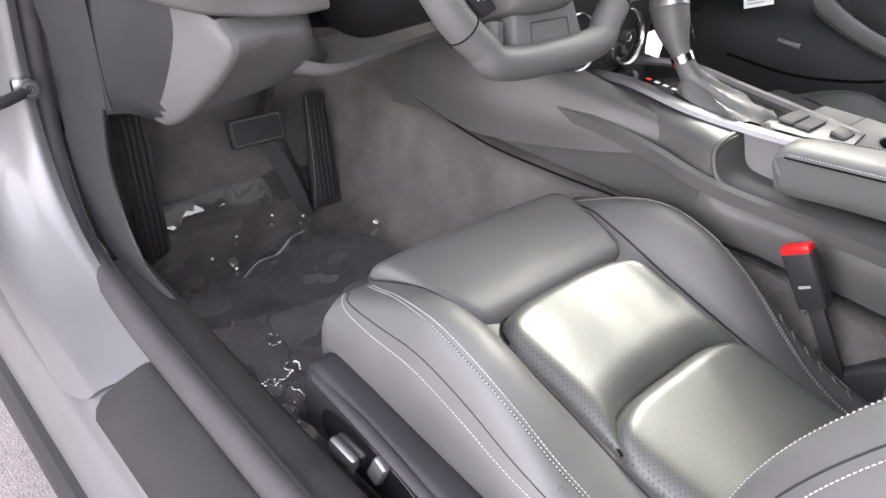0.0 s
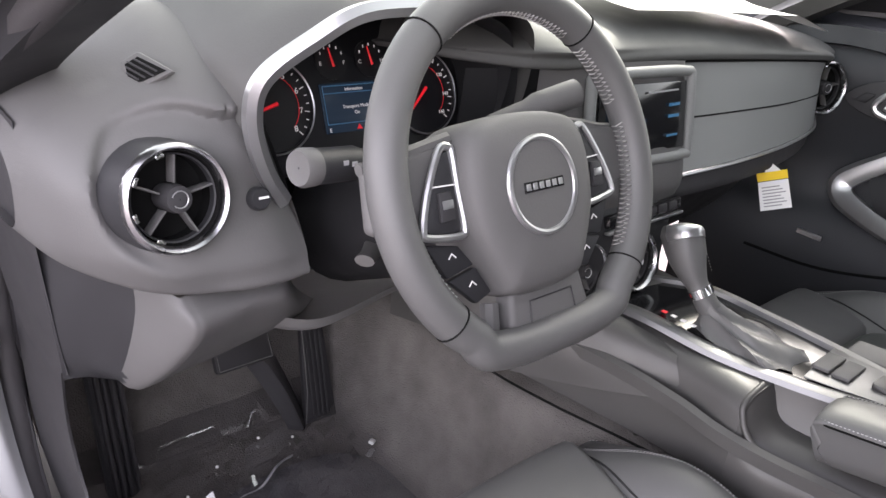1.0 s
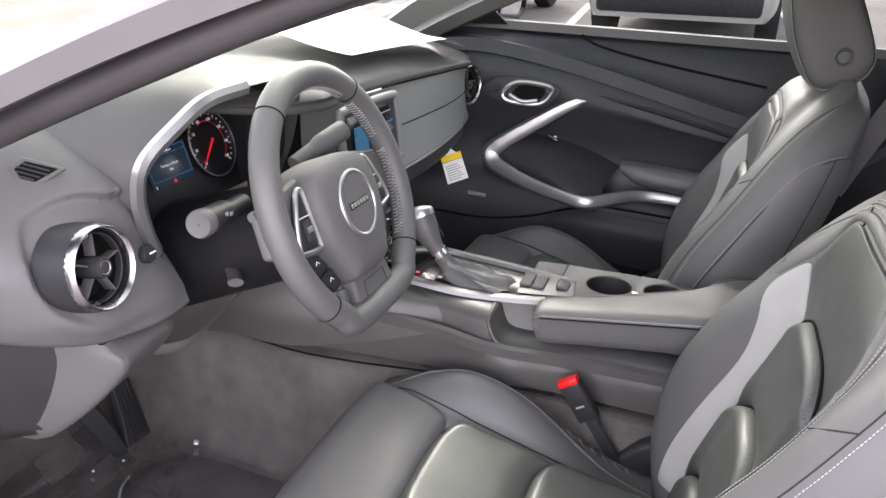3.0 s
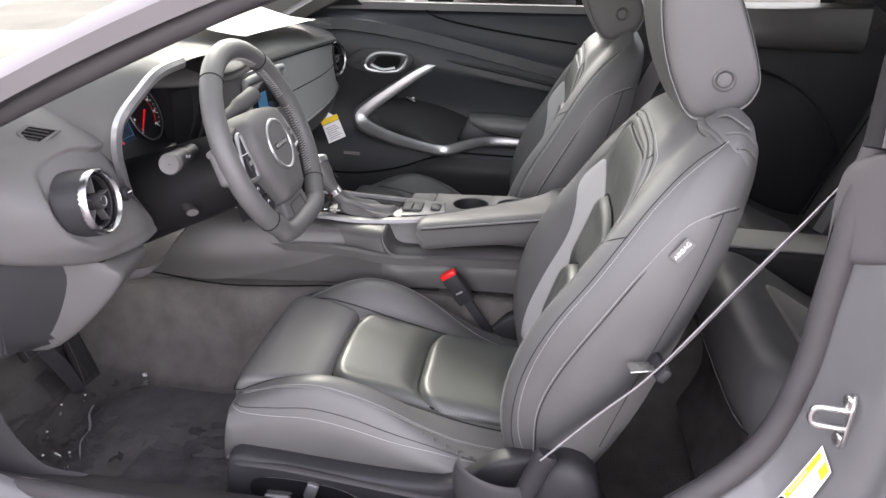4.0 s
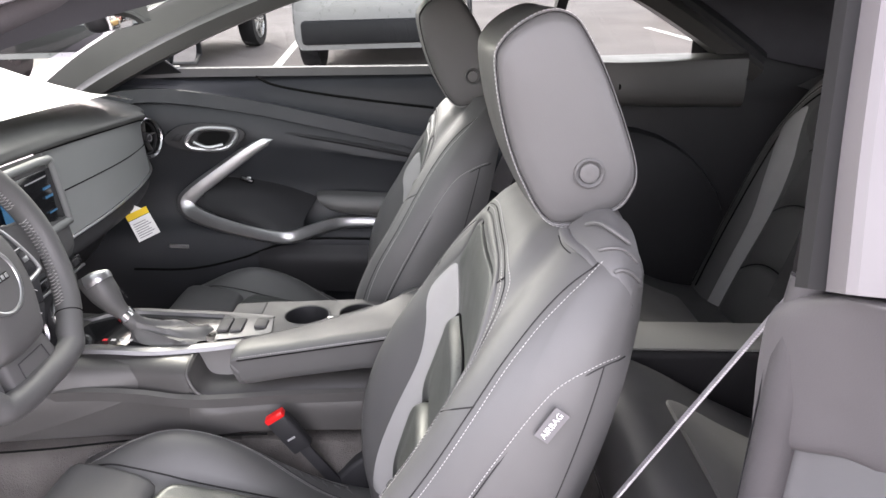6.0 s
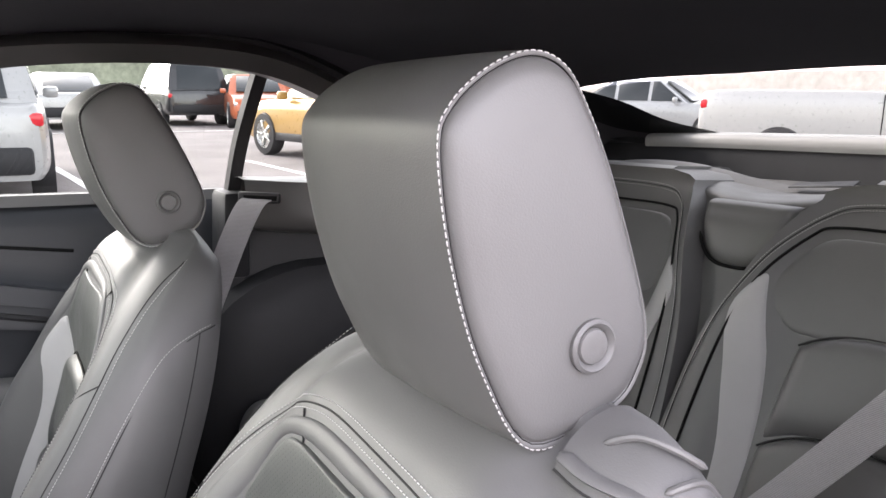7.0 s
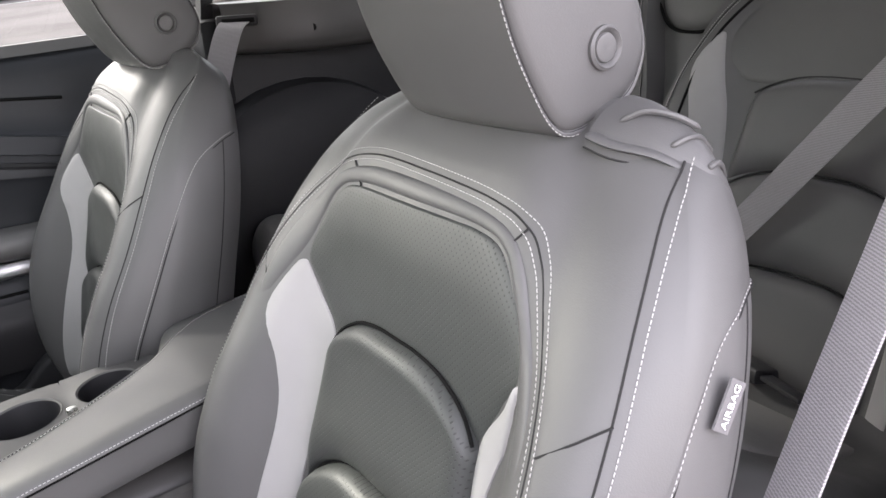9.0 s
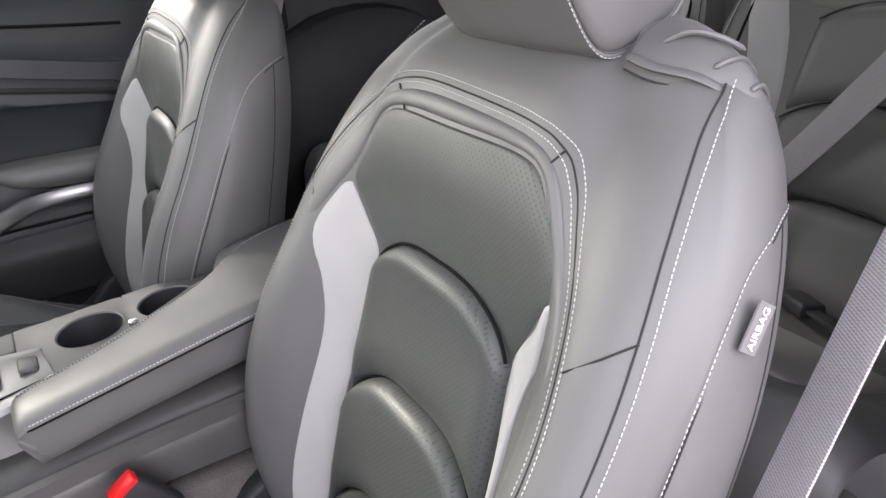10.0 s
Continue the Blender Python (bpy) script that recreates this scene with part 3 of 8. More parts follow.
def back_front(u, z):
    """How far forward the seat back's front lies at a lateral offset and a height."""
    hw, yc, yb = cr1(BZ, BHW, z), cr1(BZ, BYC, z), cr1(BZ, BYB, z)
    a = np.abs(u) * 0.265 / hw
    k = cr1((0, 0.09, 0.13, 0.15, 0.18, 0.21, 0.24, 0.258, 0.265), (0, 0.01, 0.06, 0.18, 0.80, 1.03, 1.0, 0.82, 0.55), a)
    lift = cr1((0, 0.13, 0.18, 0.215, 0.24, 0.256, 0.265), (0, 0.0, 0.004, 0.008, 0.0, -0.014, -0.032), a)
    return yc + (yb - yc) * np.minimum(k, 1.05) + lift


def on_back(u, z, lift=0.0):
    e = 0.004
    y = float(back_front(u, z))
    n = np.array([-(float(back_front(u + e, z)) - float(back_front(u - e, z))) / (2 * e), 1.0, -(float(back_front(u, z + e)) - float(back_front(u, z - e))) / (2 * e)])
    n /= np.linalg.norm(n)
    return np.array([u, y, z]) + n * lift


def back_normal(u, z):
    return on_back(u, z, 1.0) - on_back(u, z, 0.0)


CY = (0.18, 0.26, 0.32, 0.38, 0.45, 0.50, 0.56, 0.62, 0.67, 0.702)
CZC = (0.455, 0.458, 0.463, 0.471, 0.482, 0.491, 0.500, 0.502, 0.500, 0.496)
CZB = (0.43, 0.440, 0.458, 0.488, 0.528, 0.548, 0.556, 0.540, 0.516, 0.500)


def cushion_top(u, y):
    a = np.abs(u)
    zc, zb = cr1(CY, CZC, y), cr1(CY, CZB, y)
    k = cr1((0, 0.11, 0.130, 0.152, 0.175, 0.195, 0.217, 0.228), (0, 0.03, 0.16, 0.66, 1.0, 1.03, 0.80, 0.42), a)
    return zc + (zb - zc) * k - 0.014 * cr1((0, 0.18, 0.217, 0.228), (0, 0, 0.5, 1.3), a)


def on_cushion(u, y, lift=0.0):
    e = 0.004
    z = float(cushion_top(u, y))
    n = np.array([-(float(cushion_top(u + e, y)) - float(cushion_top(u - e, y))) / (2 * e), -(float(cushion_top(u, y + e)) - float(cushion_top(u, y - e))) / (2 * e), 1.0])
    n /= np.linalg.norm(n)
    return np.array([u, y, z]) + n * lift


def cushion_normal(u, y):
    return on_cushion(u, y, 1.0) - on_cushion(u, y, 0.0)


def seam_and_stitch(parent, line, at, normal, off=0.0, groove=0.0013, double=0.0, side=1.0):
    """A dark seam along surface coordinates, with one or two rows of pale stitches beside it."""
    line = smooth(line, 8)
    p = np.array([at(a, b, -0.0002) for a, b in line])
    n = np.array([normal(a, b) for a, b in line])
    part("seam", tube(p, groove * 0.65, 6), CREASE, parent)
    t = np.gradient(line, axis=0)
    s = np.stack([t[:, 1], -t[:, 0]], 1) / np.linalg.norm(t, axis=1)[:, None]
    rows = [stitches(np.array([at(a, b, 0.0004) for a, b in line + s * o]), n) for o in ((off * side, off * side + double) if double else (off * side,))]
    part("stitching", join(*rows), THREAD, parent, "pale contrast stitching")


def build_seat(label):
    seat = thing("front_seat", label, "car seat", "front seats")
    # back
    shell_rows = []
    for z in np.r_[np.linspace(0.44, 0.98, 46), np.linspace(0.985, 1.015, 8)]:
        hw, yr = float(cr1(BZ, BHW, z)), float(cr1(BZ, BYR, z))
        s = np.sin(np.linspace(-np.pi / 2, np.pi / 2, 61))
        front = [(hw * a, float(back_front(hw * a, z)), z) for a in s]
        ye = front[-1][1]
        wrap = [(hw + 0.0022, ye * 0.94 + yr * 0.06, z), (hw + 0.0038, ye * 0.82 + yr * 0.18, z), (hw + 0.003, (ye + yr) / 2, z), (hw - 0.006, ye * 0.2 + yr * 0.8, z), (hw - 0.030, yr - 0.004, z), (hw * 0.5, yr - 0.012, z), (0, yr - 0.016, z)]
        shell_rows.append(front + wrap + [(-x, y, zz) for x, y, zz in wrap[-2::-1]])
    top = np.array(shell_rows[-1])
    c = top.mean(0)
    for k, dz in ((0.93, 0.006), (0.8, 0.011), (0.55, 0.015), (0.2, 0.017)):
        shell_rows.append([tuple(c + (p - c) * k + np.array([0, 0, dz])) for p in top])
    part("backrest", grid(np.array(shell_rows), False, True, cap=True), LEATHER, seat)
    for sx in (1, -1):
        suede = strip([(sx * a, b) for a, b in ((0.166, 0.864), (0.190, 0.815), (0.172, 0.765), (0.162, 0.705), (0.162, 0.62), (0.162, 0.54), (0.160, 0.47)) if sx > 0] or [(-a, b) for a, b in ((0.162, 0.864), (0.150, 0.815), (0.133, 0.765), (0.1295, 0.705), (0.130, 0.62), (0.133, 0.54), (0.135, 0.47))],
                      [(sx * a, b) for a, b in ((0.160, 0.866), (0.138, 0.832), (0.112, 0.790), (0.119, 0.716), (0.126, 0.644), (0.130, 0.54), (0.132, 0.47))], 5, 0.0045, on_back, 8, 0.1)
        part("grey_insert", suede, SUEDE, seat, "pale grey suede insert")
    up_l = [(-0.076, 0.946), (-0.114, 0.939), (-0.140, 0.910), (-0.160, 0.870), (-0.142, 0.838), (-0.116, 0.797), (-0.108, 0.780)]
    part("upper_panel", strip(up_l, [(-a, b) for a, b in up_l], 6, 0.005, on_back, 22, 0.16), PERF_BACK, seat, "perforated leather backrest panel")
    roll_out = [(0.209, 0.815), (0.204, 0.852), (0.192, 0.884), (0.161, 0.926), (0.121, 0.952), (0.075, 0.963), (0.0, 0.964), (-0.086, 0.958), (-0.121, 0.948), (-0.139, 0.929), (-0.156, 0.899), (-0.183, 0.851), (-0.196, 0.805)]
    roll_in = [(0.200, 0.815), (0.180, 0.852), (0.162, 0.879), (0.142, 0.912), (0.119, 0.940), (0.078, 0.949), (0.0, 0.950), (-0.078, 0.949), (-0.117, 0.941), (-0.139, 0.913), (-0.154, 0.880), (-0.163, 0.850), (-0.182, 0.805)]
    roll_in = [(a * 0.985, b - 0.001) for a, b in roll_in]
    part("frame_roll", strip(roll_out, roll_in, 5, 0.0030, on_back, 10, 0.35), LEATHER, seat, "padded leather frame of the panel")
    fall = lambda u: float(cr1((0, 0.03, 0.075, 0.100, 0.114, 0.122, 0.130), (0, 0.001, 0.014, 0.032, 0.052, 0.068, 0.082), u))
    for z1, z0, w1, w0 in ((0.834, 0.698, 0.114, 0.122), (0.700, 0.573, 0.123, 0.127), (0.575, 0.455, 0.128, 0.130)):
        top, low = (lambda u, z=z1: z - fall(u)), (lambda u, z=z0: z - fall(u))
        part("ribbed_panel", puff(w1, w0, top, low, 0.021 if z1 > 0.8 else 0.023, on_back), PERF_BACK, seat, "padded perforated backrest rib")
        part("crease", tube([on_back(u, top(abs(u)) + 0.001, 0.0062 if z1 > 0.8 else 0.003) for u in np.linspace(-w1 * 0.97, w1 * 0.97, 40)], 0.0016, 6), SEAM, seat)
    arch = [(0.238, 0.50), (0.241, 0.60), (0.242, 0.70), (0.236, 0.79), (0.224, 0.85), (0.203, 0.893), (0.168, 0.935), (0.126, 0.961), (0.075, 0.972), (0.0, 0.972), (-0.090, 0.966), (-0.128, 0.956), (-0.147, 0.936), (-0.164, 0.905), (-0.193, 0.851), (-0.208, 0.796), (-0.212, 0.73), (-0.213, 0.66), (-0.211, 0.58), (-0.206, 0.50)]
    seam_and_stitch(seat, arch, on_back, back_normal, 0.005, 0.0013, -0.009)
    for sx in (1, -1):
        part("welt", tube([on_back(sx * a, b, 0.001) for a, b in ((((0.084, 0.945), (0.106, 0.962)) if sx > 0 else ((0.118, 0.941), (0.130, 0.955))))], 0.0009, 6), CREASE, seat)
        seam_and_stitch(seat, [(sx * a, b) for a, b in ((0.191, 0.996), (0.203, 0.972), (0.216, 0.944), (0.230, 0.900), (0.239, 0.859), (0.244, 0.82), (0.247, 0.76), (0.246, 0.68), (0.240, 0.60), (0.231, 0.52), (0.222, 0.46))], on_back, back_normal, 0.006, 0.0014, 0.0, -sx)
        part("crease", tube([on_back(sx * a, b, 0.0006) for a, b in ((0.203, 0.842), (0.224, 0.858), (0.238, 0.869))], 0.0008, 6), CREASE, seat)
        # seam on the flank
        def flank_x(y, z):
            hw, yr = float(cr1(BZ, BHW, z)), float(cr1(BZ, BYR, z))
            return sx * (hw + float(np.interp((y - yr) / (float(back_front(hw, z)) - yr), (0, 0.06, 0.2, 0.5, 0.82, 1), (-0.030, -0.016, -0.006, 0.003, 0.0038, 0.0022))))
        flank = np.array([(flank_x(y, z), y, z) for y, z in smooth([(0.205, 0.50), (0.207, 0.59), (0.182, 0.672), (0.123, 0.780), (0.081, 0.847), (0.048, 0.890), (0.024, 0.908), (-0.002, 0.918), (-0.022, 0.922)], 8)])
        part("flank_stitching", join(stitches(flank + np.array([sx * 0.0006, 0, 0]), (sx, 0, 0))), THREAD, seat, "pale contrast stitching")
        part("flank_seam", tube(flank + np.array([-sx * 0.0004, -0.003, -0.003]), 0.0008, 6), CREASE, seat)
        part("rear_seam", tube(np.array([(flank_x(y, z), y, z) for y, z in smooth([(-0.004, 0.915), (0.012, 0.86), (0.034, 0.79), (0.060, 0.71), (0.086, 0.62), (0.108, 0.53)], 8)]), 0.0008, 6), CREASE, seat)
    # headrest
    o = smooth([(0.098, 1.168), (0.092, 1.190), (0.071, 1.209), (0.046, 1.219), (0.024, 1.214), (0.007, 1.194), (-0.018, 1.150), (-0.050, 1.072), (-0.047, 1.038), (-0.026, 1.018), (0.030, 1.005), (0.065, 1.052), (0.087, 1.110)], 6, True)
    mid_o = o.mean(0)
    head_rows = []
    for x, k, fwd in ((-0.112, 0.945, 0), (-0.114, 0.975, 0), (-0.110, 0.988, 0.0), (-0.085, 0.995, 0.003), (-0.045, 0.998, 0.006), (0, 1.0, 0.007), (0.045, 0.998, 0.006), (0.060, 0.988, 0.002), (0.072, 0.960, -0.003), (0.080, 0.915, -0.007), (0.083, 0.86, -0.008)):
        head_rows.append([(x, mid_o[0] + (p[0] - mid_o[0]) * k + fwd, mid_o[1] + (p[1] - mid_o[1]) * k) for p in o])
    part("headrest", grid(smooth(np.array(head_rows), 3), False, True), LEATHER, seat)
    for sx in (-1, 1):
        cap_rows2 = []
        for k, bulge in ((0.965, -0.003), (0.950, 0.002), (0.925, 0.005), (0.85, 0.0075), (0.65, 0.0095), (0.4, 0.0105), (0.15, 0.011), (0.0002, 0.011)):
            kk, fwd = (k, 0.0) if sx < 0 else (k * 0.90, -0.008)
            cap_rows2.append([(sx * ((0.111 if sx < 0 else 0.0825) + bulge), mid_o[0] + (p[0] - mid_o[0]) * kk + fwd, mid_o[1] + (p[1] - mid_o[1]) * kk) for p in o])
        part("headrest_side", grid(np.array(cap_rows2), False, True), LEATHER, seat, "smooth leather headrest side")
        dial = part("button", lathe([(0.0155, 0), (0.0155, 0.003), (0.0135, 0.0045), (0.0115, 0.003), (0.0105, 0.0012), (0.0095, 0.003), (0.007, 0.0036), (0.0, 0.003)], (sx * (0.1205 if sx < 0 else 0.0920), -0.001, 1.064), (sx, 0, 0), 28), LEATHER, seat, "round push button in the headrest")
        part("headrest_post", tube([(sx * 0.06, 0.02, 1.03), (sx * 0.06, 0.028, 0.99)], 0.006, 10), CHROME, seat)
        ring = np.array([(sx * (0.1125 if sx < 0 else 0.0900), mid_o[0] + (p[0] - mid_o[0]) * 0.963, mid_o[1] + (p[1] - mid_o[1]) * 0.963) for p in o])
        if sx > 0:
            continue
        part("piping", tube(ring, 0.0010, 6, True), SEAM, seat)
        front = np.array([(sx * (0.1135 if sx < 0 else 0.0885), mid_o[0] + (p[0] - mid_o[0]) * 0.986, mid_o[1] + (p[1] - mid_o[1]) * 0.986) for p in np.concatenate([o[-24:], o[:34]])])
        part("headrest_stitching", stitches(front, (sx * 0.75, 0.6, 0.15), 0.0030, 0.0013, 0.00036), THREAD, seat, "pale contrast stitching")
    # cushion
    rows = []
    ys = list(np.linspace(0.18, 0.702, 44))
    us = 0.228 * np.sin(np.linspace(-np.pi / 2, np.pi / 2, 57))
    for y in ys:
        topl = [(u, y, float(cushion_top(u, y))) for u in us]
        zl = topl[-1][2]
        rows.append([(-0.214, y, 0.405), (-0.226, y, 0.42), (-0.232, y, 0.425 + (zl - 0.425) * 0.45), (-0.232, y, zl - 0.012)] + topl + [(0.232, y, zl - 0.012), (0.232, y, 0.425 + (zl - 0.425) * 0.45), (0.226, y, 0.42), (0.214, y, 0.405)])
    last = np.array(rows[-1])
    for dy, dz, k in ((0.005, -0.006, 1.0), (0.009, -0.02, 1.0), (0.011, -0.042, 1.0), (0.008, -0.066, 0.99), (-0.004, -0.088, 0.97)):
        r = last.copy()
        r[:, 0] *= k * (1 - 0.06 * dy / 0.026)
        r[:, 1] += dy * (1 - 0.30 * (np.abs(r[:, 0]) / 0.228) ** 3)
        r[:, 2] = np.maximum(0.405, np.minimum(r[:, 2], 0.528) + dz)
        rows.append([tuple(p) for p in r])
    part("cushion", grid(np.array(rows), False, False), LEATHER, seat)
    for y1, y0, w in ((0.568, 0.412, 0.112), (0.415, 0.235, 0.112)):
        bow = lambda u: float(cr1((0, 0.035, 0.085, 0.110, 0.122, 0.128), (0, 0.0, 0.005, 0.017, 0.034, 0.055), u))
        top, low = (lambda u, y=y1: y - bow(u)), (lambda u, y=y0: y - bow(u))
        part("cushion_panel", puff(w + 0.016, w + 0.010, top, low, 0.024, on_cushion), PERF_SEAT, seat, "padded perforated cushion panel")
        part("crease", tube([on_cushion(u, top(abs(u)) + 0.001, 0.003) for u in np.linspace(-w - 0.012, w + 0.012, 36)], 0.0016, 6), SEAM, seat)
    # thigh pad: a flat proud cushion with a firm front edge
    pad_rows = []
    for y, dz, grow in ((0.560, -0.020, -0.004), (0.566, -0.006, -0.001), (0.575, 0.0, 0.0), (0.60, 0.004, 0.0), (0.64, 0.006, 0.0), (0.68, 0.006, 0.0), (0.700, 0.004, 0.0), (0.710, -0.001, 0.0), (0.716, -0.009, -0.001), (0.718, -0.022, -0.002), (0.717, -0.045, -0.002), (0.712, -0.075, -0.004), (0.702, -0.105, -0.008)):
        hw = float(np.interp(y, (0.56, 0.60, 0.66, 0.718), (0.122, 0.138, 0.156, 0.164))) + grow
        row = []
        for k in np.linspace(-1, 1, 41):
            u = hw * math.sin(k * math.pi / 2)
            e = min(1.0, (hw - abs(u)) / 0.012)
            row.append((u, y - 0.006 * (u / hw) ** 4 * (y > 0.69), 0.5205 + dz - 0.011 * (1 - math.sqrt(max(0.0, 1 - (1 - e) ** 2)))))
        edge = [(sgn * (hw + 0.001), row[0][1], row[0][2] - 0.036) for sgn in (-1, 1)]
        pad_rows.append([edge[0]] + row + [edge[1]])
    part("thigh_panel", grid(np.array(pad_rows)), LEATHER, seat, "flat leather thigh support")
    part("thigh_seam", tube(smooth([(-0.166, 0.700, 0.503), (-0.160, 0.714, 0.504), (-0.08, 0.7185, 0.506), (0.0, 0.7190, 0.506), (0.08, 0.7185, 0.506), (0.160, 0.714, 0.504), (0.166, 0.700, 0.503)], 6), 0.0011, 6), CREASE, seat)
    for sx in (1, -1):
        part("crease", tube([on_cushion(sx * a, b, 0.0002) for a, b in smooth(((0.166, 0.698), (0.158, 0.66), (0.142, 0.60), (0.133, 0.52), (0.132, 0.42), (0.134, 0.34), (0.134, 0.24)), 6)], 0.0014, 6), CREASE, seat)
        seam_and_stitch(seat, [(sx * a, b) for a, b in ((0.180, 0.690), (0.194, 0.64), (0.206, 0.58), (0.209, 0.50), (0.203, 0.42), (0.190, 0.36), (0.176, 0.30), (0.168, 0.24))], on_cushion, cushion_normal, 0.004, 0.0012, 0.004, sx)
        seam_and_stitch(seat, [(sx * a, b) for a, b in ((0.200, 0.698), (0.214, 0.68), (0.221, 0.63), (0.2225, 0.56), (0.2225, 0.48), (0.221, 0.42), (0.214, 0.35), (0.204, 0.28))], on_cushion, cushion_normal, 0.005, 0.0012, 0.0, -sx)
    # small puckers in the leather beside the stitching
    for k in range(6):
        y = 0.275 + 0.020 * k
        for sx in (1, -1):
            part("pucker", tube([on_cushion(sx * (0.196 + 0.003 * (k % 2)), y, -0.0004), on_cushion(sx * 0.204, y + 0.010, 0.0012), on_cushion(sx * 0.212, y + 0.008, -0.0004)], [0.0006, 0.0018, 0.0006], 6), LEATHER, seat)
    # side shields and base
    for sx in (-1, 1):
        outl = [(0.690, 0.436), (0.694, 0.36), (0.665, 0.345), (0.12, 0.345), (0.10, 0.46), (0.14, 0.515), (0.235, 0.500), (0.275, 0.482), (0.305, 0.452), (0.345, 0.434), (0.42, 0.430), (0.55, 0.436), (0.64, 0.442)]
        shield = part("side_shield", slab([(sx * 0.222, y, z) for y, z in smooth(outl, 3, True)], (sx * 0.040, 0, 0), 0.009, 3), BLACK, seat, "black moulded plastic seat side shield")
        part("ledge", tube(smooth([(sx * 0.258, 0.685, 0.428), (sx * 0.264, 0.60, 0.434), (sx * 0.265, 0.48, 0.424), (sx * 0.263, 0.37, 0.412), (sx * 0.258, 0.33, 0.41)], 5), np.r_[0.001, np.full(19, 0.008), 0.001], 8, False, 0.5), DARK, shield)
        if sx < 0:
            part("switch_recess", slab([(-0.2615, y, z) for y, z in smooth([(0.650, 0.40), (0.645, 0.365), (0.58, 0.355), (0.49, 0.365), (0.47, 0.385), (0.51, 0.405), (0.60, 0.412)], 3, True)], (-0.002, 0, 0), 0.0005, 1), GLOSS, shield, "black recess for the seat switches")
            part("switch", box((-0.268, 0.607, 0.372), (0.012, 0.045, 0.017), 0.005), SATIN, shield, "grey sliding seat switch")
            part("switch", box((-0.268, 0.550, 0.398), (0.012, 0.020, 0.034), 0.005, Euler((radians(18), 0, 0)).to_matrix().to_4x4()), SATIN, shield, "grey tilting seat switch")
        part("rail", box((sx * 0.19, 0.42, 0.30), (0.045, 0.50, 0.07), 0.006), BLACK, seat)
    part("base", box((0, 0.42, 0.375), (0.43, 0.52, 0.09), 0.02), BLACK, seat)
    return seat


SEAT_X = -0.360
driver_seat = build_seat("black leather sports seat with grey suede inserts and pale stitching")
passenger_seat = copy_thing(driver_seat, pose(SEAT_X + 0.738, 0.042, -0.003))
# its backrest stands a little more upright
for piece in passenger_seat.children:
    mean = sum((v.co for v in piece.data.vertices), Vector()) / len(piece.data.vertices)
    if mean.z > 0.6 and mean.y < 0.30:
        piece.matrix_basis = pose(0, 0.2, 0.45) @ pose(0, 0, 0, -3.4, 0, 0) @ pose(0, -0.2, -0.45)
driver_seat.matrix_basis = pose(SEAT_X, 0, 0)
# belt guide flap at the outer shoulder
flap_rows = [[(-0.128, 0.026, 1.001), (-0.150, 0.024, 0.996), (-0.178, 0.010, 0.990), (-0.202, -0.008, 0.973), (-0.212, -0.026, 0.951)],
             [(-0.124, 0.012, 1.014), (-0.148, 0.010, 1.010), (-0.178, 0.000, 1.003), (-0.202, -0.013, 0.987), (-0.212, -0.029, 0.963)],
             [(-0.124, -0.006, 1.025), (-0.146, -0.009, 1.023), (-0.172, -0.014, 1.014), (-0.194, -0.022, 0.998), (-0.206, -0.032, 0.973)],
             [(-0.128, -0.024, 1.029), (-0.148, -0.026, 1.025), (-0.168, -0.029, 1.014), (-0.186, -0.033, 0.998), (-0.198, -0.037, 0.976)],
             [(-0.13, -0.042, 1.016), (-0.148, -0.043, 1.012), (-0.164, -0.044, 1.003), (-0.180, -0.045, 0.988), (-0.190, -0.046, 0.970)]]
flap = part("belt_guide", net(flap_rows, 5, 5), LEATHER, driver_seat, "creased leather flap that guides the belt")
edge_line = smooth(flap_rows[0], 6)
part("guide_edge", tube(edge_line, 0.0007, 6), CREASE, flap)
part("guide_band", tube(edge_line + np.array([0.001, -0.005, 0.008]), np.r_[0.002, np.full(len(edge_line) - 2, 0.0065), 0.003], 10, False, 0.38), LEATHER, flap)
for fold in (((-0.141, 0.004, 1.0165), (-0.155, -0.006, 1.0235), (-0.170, -0.018, 1.0200), (-0.178, -0.034, 1.010)), ((-0.180, -0.002, 1.004), (-0.184, -0.014, 1.008), (-0.183, -0.028, 1.005), (-0.182, -0.042, 0.992)), ((-0.200, -0.014, 0.990), (-0.200, -0.022, 0.992), (-0.197, -0.032, 0.988), (-0.192, -0.044, 0.976))):
    part("guide_fold", tube(smooth(fold, 6), [0.0005] + [0.0022] * 17 + [0.0005], 8), LEATHER, flap)
part("guide_slit", tube(smooth([(-0.146, 0.003, 1.0145), (-0.160, -0.003, 1.0125), (-0.175, -0.010, 1.0085)], 6), [0.0003] + [0.0010] * 11 + [0.0003], 6), CREASE, flap)
AG = basis((-0.2655, 0.044, 0.868), Vector((0.06, -0.56, 0.83)), Vector((0.10, 0.83, 0.56)))
tag = part("airbag_tag", slab([AG @ Vector((a, b, 0)) for a, b in ((-0.0165, -0.0075), (0.0165, -0.0075), (0.0165, 0.0075), (-0.0165, 0.0075))], AG.to_3x3() @ Vector((0, 0, 0.0015)), 0), TAG, driver_seat, "pale grey woven airbag tag")
text("AIRBAG", AG @ pose(0, 0, 0.0022), 0.0082, WHITE, tag)


# ---- dashboard ----
dash = thing("dashboard", "dark grey padded dashboard with round vents and hooded gauges", "dashboard")
